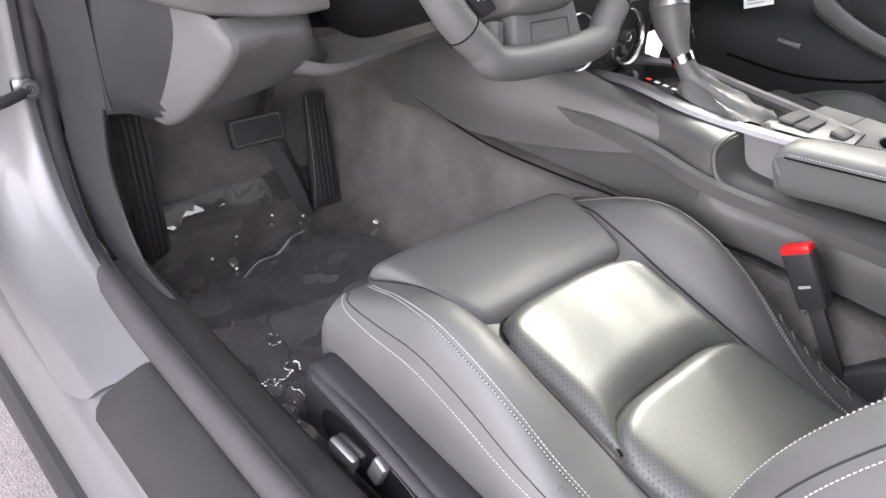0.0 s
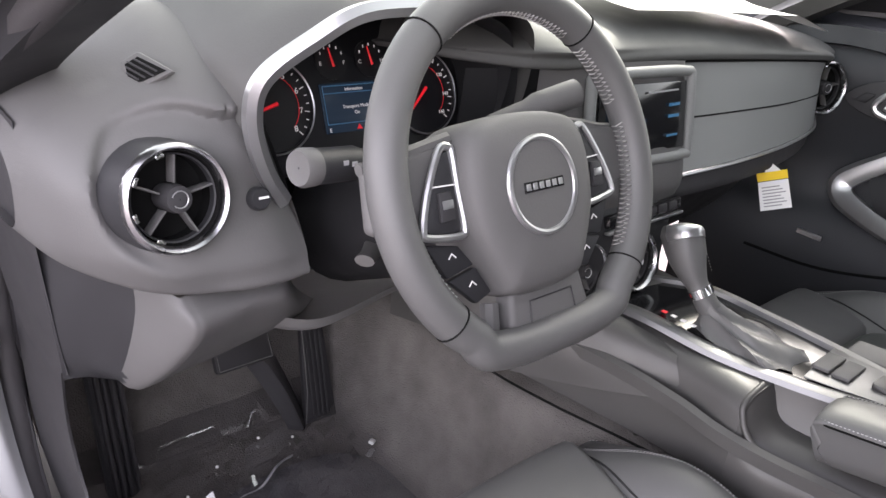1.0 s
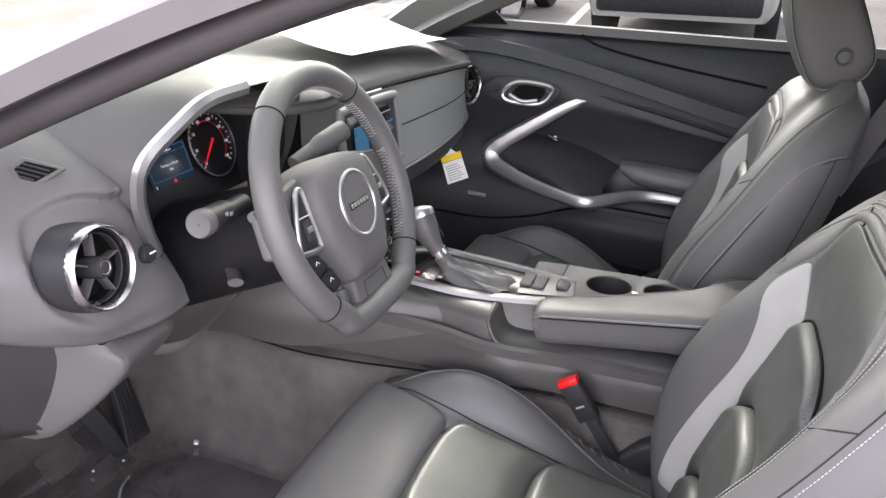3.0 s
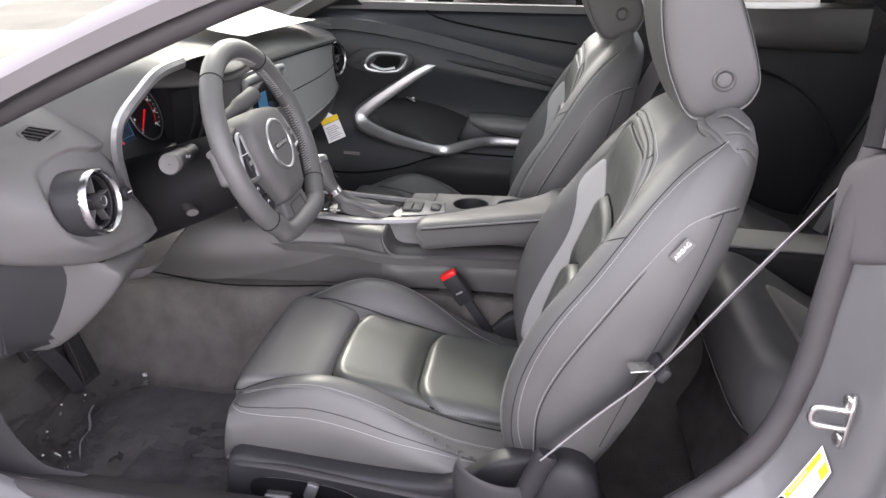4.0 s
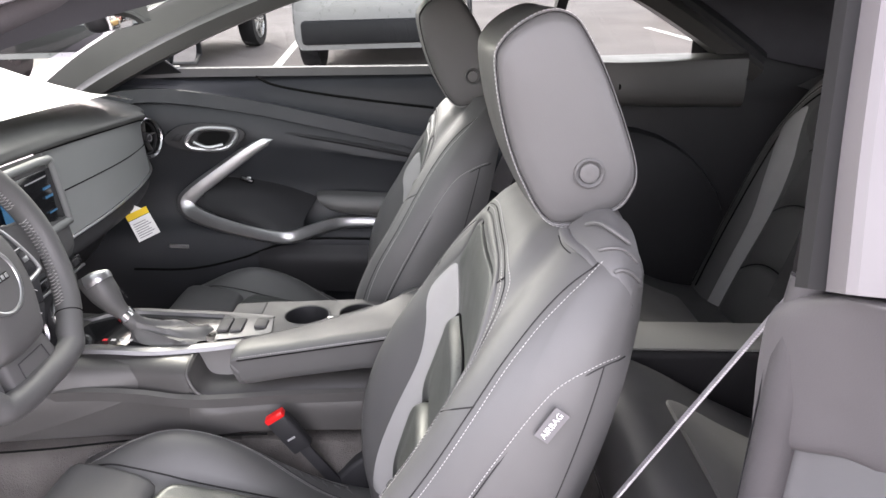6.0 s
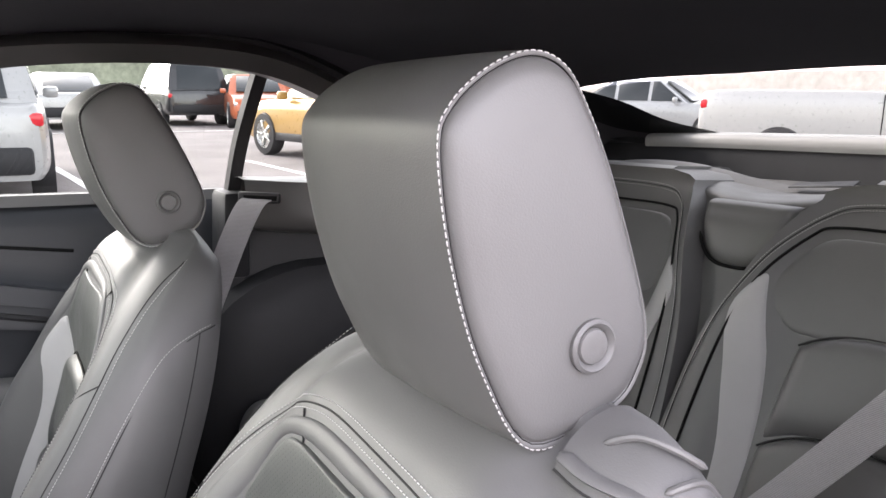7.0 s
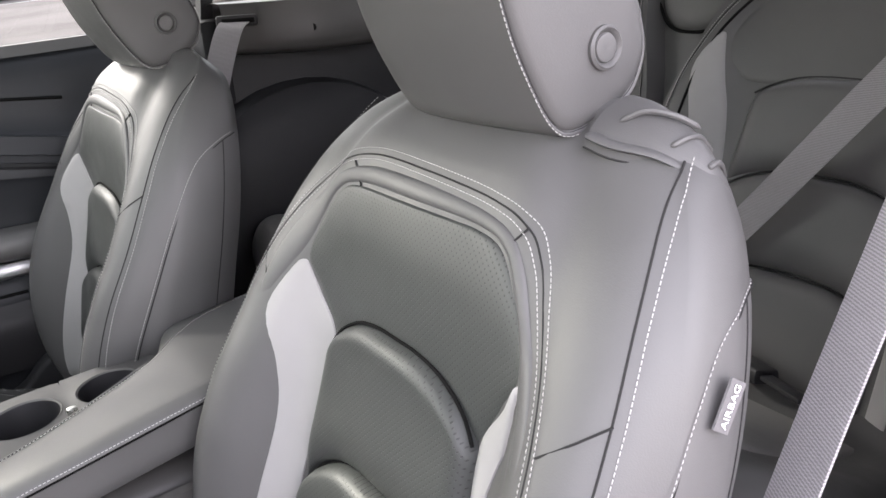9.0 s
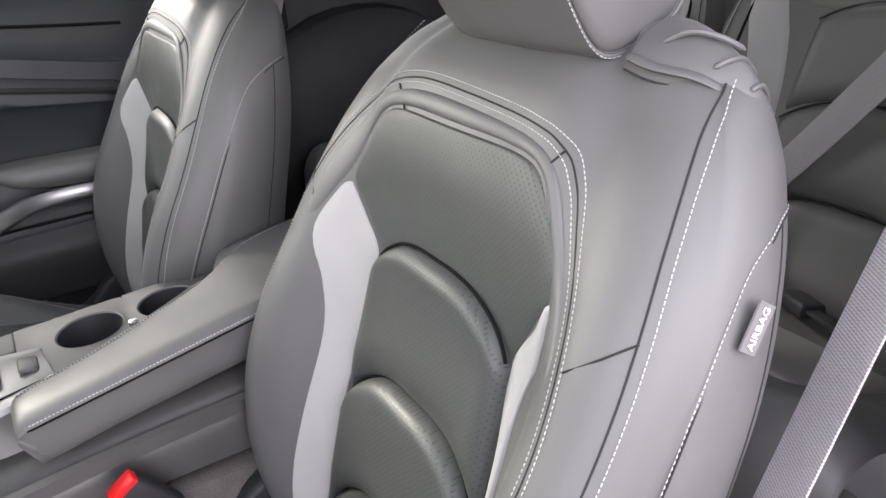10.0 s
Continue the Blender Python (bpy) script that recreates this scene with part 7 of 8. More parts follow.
sleeve = smooth([(-0.648, 0.186, 0.542), (-0.650, 0.200, 0.505), (-0.654, 0.220, 0.445), (-0.655, 0.232, 0.395)], 5)
part("anchor_sleeve", tube(sleeve, np.interp(np.linspace(0, 1, len(sleeve)), (0, 0.06, 0.12, 0.55, 0.62, 1), (0.015, 0.0185, 0.0175, 0.0165, 0.0150, 0.0135)), 16, False, 0.7), BLACK, belt, "black plastic anchor sleeve")
bowl = []
for z, rx, ry, cy in ((0.492, 0.034, 0.052, 0.262), (0.486, 0.038, 0.058, 0.262), (0.462, 0.040, 0.066, 0.258), (0.43, 0.040, 0.070, 0.250), (0.39, 0.036, 0.068, 0.242), (0.36, 0.030, 0.060, 0.236)):
    bowl.append([(-0.636 - rx * math.cos(q), cy + ry * math.sin(q), z + 0.012 * math.sin(q)) for q in np.linspace(radians(-62), radians(118), 15)])
part("anchor_cover", net(bowl, 4, 2), DARK, belt, "curved dark anchor cover")
part("recliner_cover", net([[(-0.632 - h, 0.152 + ry * math.cos(q) + 0.10 * ry * math.sin(q), 0.455 + rz * math.sin(q)) for q in np.linspace(0, 2 * np.pi, 17)] for h, ry, rz in ((-0.03, 0.050, 0.072), (0.0, 0.052, 0.074), (0.014, 0.048, 0.070), (0.024, 0.036, 0.056), (0.029, 0.018, 0.030), (0.030, 0.001, 0.002))], 3, 2), BLACK, belt, "rounded black recliner cover")
belt_r = thing("seat_belt", "grey webbing seat belt behind the passenger seat", "seat belt")
part("webbing", ribbon(smooth([(0.548, -0.137, 1.052), (0.532, -0.110, 1.035), (0.520, -0.080, 0.98), (0.505, -0.03, 0.86), (0.50, 0.0, 0.78)], 6), (0.5, 0.87, 0.0), 0.047, 0.0016), WEB, belt_r)
belt_b = thing("seat_belt", "grey webbing rear seat belt across the rear seat", "seat belt")
part("webbing", ribbon(smooth([(-0.497, -0.618, 1.078), (-0.409, -0.582, 0.969), (-0.205, -0.552, 0.70), (-0.125, -0.48, 0.60)], 6), (0.8, 0.0, 0.6), 0.044, 0.0016), WEB, belt_b)
belt_c = thing("seat_belt", "dark webbing rear seat belt over the far rear seat", "seat belt")
part("webbing", ribbon(smooth([(0.40, -0.74, 1.09), (0.36, -0.675, 1.02), (0.245, -0.62, 0.905), (0.19, -0.585, 0.80), (0.165, -0.53, 0.66)], 6), (1, 0.1, 0.1), 0.044, 0.0016), BLACK, belt_c)

# ---- rear cabin ----
rear_floor = part("floor", net([[(x, y, z) for x, z in ((-0.66, 0.36), (-0.62, 0.30), (-0.35, 0.29), (-0.16, 0.33), (-0.12, 0.50), (0.12, 0.50), (0.16, 0.33), (0.35, 0.29), (0.62, 0.30), (0.66, 0.36))] for y in (-0.15, -0.3, -0.5)], 3, 3), CARPET)
tagged(rear_floor, "black carpet in front of the rear seat", "car floor", kind="structure")
rear = thing("rear_bench", "black leather rear bench with two sculpted places", "rear seat")
def rear_y(z):
    return float(cr1((0.50, 0.65, 0.80, 0.95, 1.05, 1.12), (-0.44, -0.49, -0.545, -0.60, -0.640, -0.675), z))
def on_rear(u, z, lift=0.0):
    w = abs(u)
    dish = float(cr1((0, 0.10, 0.15, 0.19, 0.24, 0.28), (0, 0.004, 0.012, 0.034, 0.040, 0.028), w))
    n = np.array([0, 0.93, 0.36])
    return np.array([u, rear_y(z) + dish, z]) + n * lift
def back(p, x0, k=1.11):
    """Seat-back shapes at their full size, leaning against the shelf."""
    return np.asarray(p) * (k, k, k) + np.array([x0, 0.291 * (1 - k), 1.157 * (1 - k)])
for sx in (-1, 1):
    xc, xb = sx * 0.335, sx * 0.293
    rows = []
    for z in np.r_[np.linspace(0.50, 1.08, 30), 1.09, 1.10, 1.11, 1.12, 1.128, 1.134]:
        hw = float(cr1((0.50, 0.83, 0.935, 1.009, 1.066, 1.106, 1.131, 1.138), (0.26, 0.258, 0.240, 0.211, 0.186, 0.159, 0.120, 0.064), z))
        us = hw * np.sin(np.linspace(-np.pi / 2, np.pi / 2, 33))
        rows.append([on_rear(-hw, z) + (-0.004, -0.10, 0)] + [on_rear(u, z) for u in us] + [on_rear(hw, z) + (0.004, -0.10, 0)])
    top = np.array(rows[-1])
    for k, dy, dz in ((1.0, -0.012, 0.005), (1.0, -0.030, 0.004), (1.0, -0.060, -0.010), (1.0, -0.10, -0.06)):
        r = top.copy()
        r[:, 0] *= k
        r[:, 1] = r[:, 1] + dy
        r[:, 2] += dz
        rows.append(list(r))
    sh = lambda g: (back(g[0], xb), g[1])
    part("backrest", sh(grid(np.array(rows))), LEATHER, rear)
    for s2 in (-1, 1):
        part("grey_insert", sh(strip([(s2 * a, b) for a, b in ((0.184, 1.015), (0.214, 0.96), (0.196, 0.88), (0.175, 0.78), (0.172, 0.66), (0.172, 0.56))], [(s2 * a, b) for a, b in ((0.180, 1.015), (0.168, 0.96), (0.146, 0.88), (0.136, 0.78), (0.140, 0.66), (0.142, 0.56))], 5, 0.004, on_rear, 8, 0.1)), SUEDE, rear, "pale grey suede insert")
    for z1, z0, w1, w0 in ((0.955, 0.815, 0.12, 0.13), (0.835, 0.69, 0.13, 0.132), (0.71, 0.55, 0.132, 0.135)):
        top, low = (lambda u, z=z1: z - 0.034 * (u / 0.13) ** 3), (lambda u, z=z0 + 0.022: z - 0.034 * (u / 0.13) ** 3)
        part("ribbed_panel", sh(puff(w1, w0, top, low, 0.016, on_rear, 20, 18)), LEATHER, rear)
        part("crease", sh(tube([on_rear(u, top(abs(u)) + 0.001, 0.004) for u in np.linspace(-w1, w1, 30)], 0.0015, 6)), CREASE, rear)
    upper = [(-0.11, 1.066), (-0.142, 1.054), (-0.172, 1.012), (-0.166, 0.968), (-0.138, 0.94)]
    part("upper_panel", sh(strip(upper, [(-a, b) for a, b in upper], 5, 0.005, on_rear, 16, 0.2)), LEATHER, rear)
    arch = [(0.222, 0.60), (0.222, 0.78), (0.212, 0.92), (0.192, 1.0), (0.152, 1.062), (0.118, 1.077), (0.0, 1.078)]
    arch = smooth(arch + [(-a, b) for a, b in arch[-2::-1]], 6)
    ap = back([on_rear(a, b, 0.001) for a, b in arch], xb)
    part("seam", tube(ap, 0.0022, 6), SEAM, rear)
    edge = [(0.246, 0.60), (0.250, 0.80), (0.232, 0.93), (0.203, 1.005), (0.174, 1.055), (0.140, 1.090), (0.10, 1.104), (0.0, 1.107)]
    edge = smooth(edge + [(-a, b) for a, b in edge[-2::-1]], 6)
    ep = back([on_rear(a, b, 0.0015) for a, b in edge], xb)
    part("edge_seam", tube(ep, 0.0008, 6), CREASE, rear)
    part("stitching", join(stitches(ep + (0, 0.001, 0.004), (0, 0.93, 0.36)), stitches(ep + (0, 0.001, -0.004), (0, 0.93, 0.36))), THREAD, rear)
    # cushion
    cu = []
    for y, z in ((-0.66, 0.515), (-0.45, 0.53), (-0.32, 0.58), (-0.22, 0.634), (-0.16, 0.660), (-0.120, 0.656), (-0.097, 0.625), (-0.092, 0.580), (-0.104, 0.548), (-0.132, 0.530)):
        cu.append([(xc + u * 0.27, y - 0.02 * abs(u) ** 4, z + 0.012 * (abs(u) > 0.6) - 0.03 * abs(u) ** 8) for u in (-1.0, -0.96, -0.8, -0.55, -0.25, 0, 0.25, 0.55, 0.8, 0.96, 1.0)])
    part("cushion", net(cu, 6, 4), LEATHER, rear)
    cz = lambda u, y, lift=0.0: np.array([xc + u, y, float(cr1((-0.56, -0.45, -0.32, -0.22, -0.16), (0.52, 0.53, 0.58, 0.634, 0.660), y)) + lift * 0.9])
    well = [(-0.135, -0.208), (-0.158, -0.222), (-0.166, -0.26), (-0.164, -0.34), (-0.155, -0.46)]
    # paler than the leather round it: the light on the panel is in its colour
    part("cushion_panel", strip(well, [(-a, b) for a, b in well], 5, 0.010, cz, 20, 0.08), LEDGE, rear, "leather cushion panel coloured pale for the light on it")
    low = smooth([(xc - 0.262, -0.120, 0.566), (xc - 0.20, -0.098, 0.562), (xc, -0.094, 0.560), (xc + 0.20, -0.098, 0.562), (xc + 0.262, -0.120, 0.566)], 8)
    part("cushion_seam", tube(low, 0.0016, 6), CREASE, rear)
    part("cushion_stitching", stitches(low + (0, 0.0015, 0.005), (0, 1, 0)), THREAD, rear)
    part("riser", net([[(xc + u, y, z) for u in (-0.265, -0.13, 0.0, 0.13, 0.265)] for y, z in ((-0.120, 0.54), (-0.130, 0.50), (-0.140, 0.42), (-0.10, 0.33))], 4, 3), CARPET, rear, "dark carpeted seat base")
mid_con = thing("rear_console", "dark divider tray between the rear seats", "rear console")
part("tray", slab([(-0.062, -0.10, 0.50), (0.062, -0.10, 0.50), (0.062, -0.52, 0.50), (-0.062, -0.52, 0.50)], (0, 0, 0.155), 0.012, 3), DARK, mid_con)
# the sunlight on this leather top is put into its pale colour
part("tray_top", slab([(-0.055, -0.12, 0.6545), (0.055, -0.12, 0.6545), (0.055, -0.48, 0.6545), (-0.055, -0.48, 0.6545)], (0, 0, 0.006), 0.003), LEDGE, mid_con, "padded leather top coloured pale for the sunlight on it")
part("top_stitching", stitches(np.array([(-0.0565, -0.125, 0.6585), (-0.0565, -0.47, 0.6585)]), (-1, 0, 0.4)), THREAD, mid_con)
con_back = thing("console_back", "light padded rear face of the console top", "console back")
part("pad", slab([(-0.128, -0.012, 0.55), (0.128, -0.012, 0.55), (0.128, -0.10, 0.55), (-0.128, -0.10, 0.55)], (0, 0, 0.10), 0.014, 3), DASH, con_back)
buckle(basis((-0.105, -0.43, 0.585), (0.9, 0.3, 0), (-0.3, 0.9, 0.2)), "dark rear belt buckle with a red button")
buckle(basis((-0.345, -0.475, 0.560), (0.5, 0.85, 0.1), (0.1, -0.2, 0.95)), "dark rear belt buckle lying on the cushion")
shelf = thing("rear_shelf", "dark moulded shelf between rear seat and rear window", "parcel shelf")
SX = (-0.62, -0.4, -0.2, 0, 0.2, 0.4, 0.62)
part("shelf", net([[(x, -0.72 - 0.03 * (1 - (x / 0.6) ** 2), 1.02 - 0.015 * math.cos(3 * x)) for x in SX], [(x, -0.86, 1.112 + (0.022 if abs(abs(x) - 0.33) < 0.2 else -0.02)) for x in SX], [(x, -0.95, 1.117) for x in SX], [(x, -1.03, 1.118) for x in SX]], 5, 5), DASH, shelf)
def centre_y(z):
    return float(cr1((0.60, 0.75, 0.88, 0.97, 1.03, 1.075, 1.098, 1.106), (-0.565, -0.612, -0.660, -0.692, -0.714, -0.733, -0.758, -0.80), z))
on_centre = lambda u, z, lift=0.0: np.array([u - 0.006, centre_y(z) + 0.94 * lift, z + 0.34 * lift])
panel_rows = [[(x, centre_y(z) - 0.02 - 0.035 * (abs(x) / 0.13) ** 2, z + 0.016 * (abs(x) / 0.14) ** 2 * (z > 1.0)) for x in (-0.13, -0.10, -0.05, 0.0, 0.05, 0.10, 0.13)] for z in (0.60, 0.75, 0.88, 0.97, 1.02, 1.05, 1.075, 1.090, 1.098, 1.103)]
panel_rows.append([(x, -0.88, z) for x, y, z in panel_rows[-1]])
part("centre_panel", net(panel_rows, 4, 4), LEATHER, shelf, "plain padded panel between the two places")
pad_low = lambda u: 0.996 + 0.048 * (u / 0.080) ** 3
part("centre_pad", puff(0.082, 0.074, lambda u: 1.096, pad_low, 0.016, lambda u, z, l: on_centre(u, z, l - 0.018), 20, 18), LEATHER, shelf, "rounded pad set into the panel")
groove = [on_centre(u, pad_low(abs(u)) - 0.002, -0.016) for u in np.linspace(-0.079, 0.079, 28)]
part("pad_groove", tube(groove, [0.0008] + [0.0030] * 26 + [0.0008], 8), SEAM, shelf, "dark groove round the pad")
part("pull_recess", slab([(-0.095, -0.872, 1.120), (0.020, -0.876, 1.110), (0.020, -0.898, 1.117), (-0.090, -0.898, 1.128)], (0, 0, 0.003), 0.001), BLACK, shelf, "dark slot in the shelf")
part("window_sill", net([[(x, y, z - 0.010 * (x / 0.6) ** 4) for y, z in ((-0.985, 1.172), (-0.982, 1.184), (-0.988, 1.197), (-1.02, 1.204), (-1.09, 1.206))] for x in (-0.62, -0.3, 0, 0.3, 0.46)], 4, 4), LEDGE, shelf, "pale ledge below the rear window")
# a flat black sheet stands in for the shaded gap under the ledge
part("sill_gap_shade", slab([(-0.66, -0.990, 1.08), (0.66, -0.990, 1.08), (0.66, -0.990, 1.176), (-0.66, -0.990, 1.176)], (0, -0.02, 0), 0.002, 1), BLACK, shelf, "black sheet painting the shade of the gap below the ledge")
part("corner_fill", net([[(0.44, -0.985, 1.17), (0.50, -0.985, 1.175), (0.60, -0.98, 1.19), (0.66, -0.96, 1.24)], [(0.44, -1.06, 1.205), (0.50, -1.06, 1.215), (0.60, -1.02, 1.245), (0.64, -0.95, 1.28)]], 4, 4), BLACK, shelf)
for sx in (-1, 1):
    q = part("trim", net([[(sx * 0.715, -0.13, 1.04), (sx * 0.70, -0.13, 1.075), (sx * 0.60, -0.115, 1.080), (sx * 0.575, -0.115, 1.07), (sx * 0.572, -0.118, 1.00), (sx * 0.60, -0.13, 0.985)],
                          [(sx * 0.715, -0.30, 1.06), (sx * 0.68, -0.30, 1.082), (sx * 0.52, -0.27, 1.082), (sx * 0.50, -0.265, 1.07), (sx * 0.498, -0.265, 0.995), (sx * 0.55, -0.28, 0.98)],
                          [(sx * 0.715, -0.60, 1.085), (sx * 0.66, -0.60, 1.10), (sx * 0.52, -0.55, 1.10), (sx * 0.50, -0.545, 1.08), (sx * 0.50, -0.545, 1.00), (sx * 0.55, -0.55, 0.98)]], 5, 4), CONSOLE)
    q.matrix_basis = pose(-0.075 if sx < 0 else 0, -0.02 if sx < 0 else 0, 0)
    tagged(q, "dark quarter trim below the side glass with a belt slot", "quarter trim", kind="structure")
    sidew = part("trim", net([[(sx * 0.700, -0.10, 0.99), (sx * 0.69, -0.10, 0.75), (sx * 0.68, -0.10, 0.5), (sx * 0.67, -0.10, 0.32)], [(sx * 0.655, -0.32, 0.99), (sx * 0.640, -0.32, 0.78), (sx * 0.635, -0.32, 0.6), (sx * 0.63, -0.32, 0.4)], [(sx * 0.615, -0.62, 0.99), (sx * 0.61, -0.62, 0.80), (sx * 0.61, -0.62, 0.62), (sx * 0.61, -0.62, 0.45)], [(sx * 0.60, -0.90, 0.99), (sx * 0.60, -0.90, 0.80), (sx * 0.60, -0.90, 0.62), (sx * 0.60, -0.90, 0.45)]], 5, 5), BLACK)
    behind = part("trim", net([[(sx * 0.640, -0.46, 1.13), (sx * 0.636, -0.46, 1.0), (sx * 0.632, -0.46, 0.85)], [(sx * 0.635, -0.70, 1.13), (sx * 0.622, -0.70, 1.0), (sx * 0.612, -0.70, 0.85)], [(sx * 0.61, -1.0, 1.12), (sx * 0.60, -1.0, 1.0), (sx * 0.60, -1.0, 0.85)]], 4, 4), BLACK)
    tagged(behind, "black quarter panel beside the rear backrest", "side trim", kind="structure")
    tagged(sidew, "black rear side trim panel", "side trim", kind="structure")
slot = thing("belt_slot", "dark belt slot in the quarter trim", "belt slot")
part("frame", box((0.548, -0.1335, 1.050), (0.075, 0.012, 0.020), 0.004, Euler((0, 0, radians(60))).to_matrix().to_4x4()), DARK, slot)
part("opening", box((0.544, -0.1345, 1.050), (0.060, 0.012, 0.009), 0.002, Euler((0, 0, radians(60))).to_matrix().to_4x4()), SEAM, slot)
part("screw", lathe([(0.007, 0), (0.007, 0.003), (0.001, 0.003)], (0.4985, -0.262, 1.028), (-0.5, 0.85, 0), 14), SEAM, slot)
arch_r = part("wheel_bulge", lathe([(0.30, -0.02), (0.29, 0.03), (0.25, 0.055), (0.12, 0.065), (0.01, 0.065)], (0.645, -0.30, 0.62), (-1, 0.1, 0), 36), BLACK)
tagged(arch_r, "black moulded wheel arch trim beside the rear seat", "side trim", kind="structure")
rw = part("window_2", net([[(x, -0.70, 1.285 - 0.02 * (x / 0.5) ** 2) for x in (-0.5, 0, 0.5)], [(x * 1.15, -1.14, 1.165) for x in (-0.5, 0, 0.5)]], 4, 6), REAR_GLASS)
tagged(rw, "rear window glass", "rear window", kind="structure")
dd = part("trim", box((0.0, -1.55, 0.95), (1.5, 0.9, 0.36), 0.08), PAINT)
tagged(dd, "silver painted boot lid behind the rear window", "boot lid", kind="structure")
hood = part("trim", net([[(x, 1.40, 0.94 - 0.04 * (x / 0.8) ** 2) for x in (-0.8, -0.4, 0, 0.4, 0.8)], [(x, 2.1, 0.90 - 0.06 * (x / 0.8) ** 2) for x in (-0.8, -0.4, 0, 0.4, 0.8)], [(x, 3.0, 0.74 - 0.08 * (x / 0.8) ** 2) for x in (-0.8, -0.4, 0, 0.4, 0.8)]], 4, 4), PAINT)
tagged(hood, "silver painted bonnet ahead of the windscreen", "bonnet", kind="structure")
wing = part("trim", slab([(-0.86, 1.22, 0.25), (-0.86, 3.0, 0.25), (-0.84, 3.0, 0.70), (-0.82, 1.24, 0.93)], (0.05, 0, 0), 0.02, 3), PAINT)
tagged(wing, "silver painted front wing beside the doorway", "front wing", kind="structure")

# ---- doorway hardware ----
striker = thing("door_striker", "bright steel door striker bolted to the jamb", "door striker")
sc = Vector((-0.772, -0.146, 0.733))
part("plate", slab([sc + Vector((a, -0.30 * a, b)) for a, b in smooth([(-0.013, 0.0), (-0.012, 0.026), (0.0, 0.037), (0.012, 0.026), (0.013, 0.0), (0.012, -0.026), (0.0, -0.037), (-0.012, -0.026)], 3, True)], (-0.001, 0.006, 0), 0.002), STEEL, striker)
part("loop", tube(smooth([sc + Vector((-0.002, 0.004, 0.014)), sc + Vector((0.0, 0.024, 0.015)), sc + Vector((0.002, 0.040, 0.013)), sc + Vector((0.003, 0.044, 0.002)), sc + Vector((0.002, 0.040, -0.008)), sc + Vector((0.0, 0.024, -0.010)), sc + Vector((-0.002, 0.004, -0.010))], 5), 0.0038, 10), STEEL, striker, "steel latch loop")
for b in (0.026, -0.026):
    part("bolt", lathe([(0.0085, 0), (0.0085, 0.005), (0.006, 0.007), (0.001, 0.007)], sc + Vector((0.0, 0.005, b)), (-0.3, 1, 0), 16), STEEL, striker)

# open driver's door at the edge of view
ddoor = thing("driver_door", "driver door standing wide open on its hinges", "car door")
DH, DA = Vector((-0.845, 1.16, 0)), radians(84)
dd_out, dd_n = Vector((-math.sin(DA), -math.cos(DA), 0)), Vector((math.cos(DA), -math.sin(DA), 0))
dpnt = lambda s, z, h=0.0: np.array(DH + dd_out * s + dd_n * h + Vector((0, 0, z)))
part("frame", slab([dpnt(s, z, -0.16) for s, z in ((0.05, 0.30), (0.02, 0.60), (0.02, 0.90), (0.10, 0.97), (1.18, 1.0), (1.24, 0.80), (1.20, 0.45), (1.10, 0.30))], dd_n * 0.14, 0.012, 3), PAINT, ddoor, "silver painted door edge")
part("panel", net([[dpnt(s, z, h) for s in (0.04, 0.3, 0.6, 0.9, 1.16)] for z, h in ((0.32, -0.015), (0.42, 0.02), (0.60, 0.03), (0.72, 0.0), (0.86, 0.01), (0.96, -0.01), (0.99, -0.05))], 4, 4), DASH, ddoor, "dark inner door panel")
hinge = thing("door_check", "black door check arm bolted to the hinge pillar", "door check")
part("arm", tube(smooth([(-0.735, 1.115, 0.617), (-0.775, 1.098, 0.613), (-0.86, 1.09, 0.608)], 4), 0.007, 10), BLACK, hinge)
part("bolt_plate", box((-0.736, 1.124, 0.618), (0.024, 0.016, 0.028), 0.005), STEEL, hinge)
part("bolt", lathe([(0.012, 0), (0.012, 0.008), (0.009, 0.010), (0.005, 0.010), (0.004, 0.007), (0.001, 0.007)], (-0.728, 1.117, 0.617), (-0.25, -0.9, 0.3), 16), BLACK, hinge)
boot2 = thing("cable_boot", "black rubber cable boot between pillar and door", "cable boot")
part("boot", tube(smooth([(-0.785, 1.19, 0.50), (-0.82, 1.16, 0.495), (-0.86, 1.14, 0.49)], 4), 0.020, 12), RUBBER, boot2)
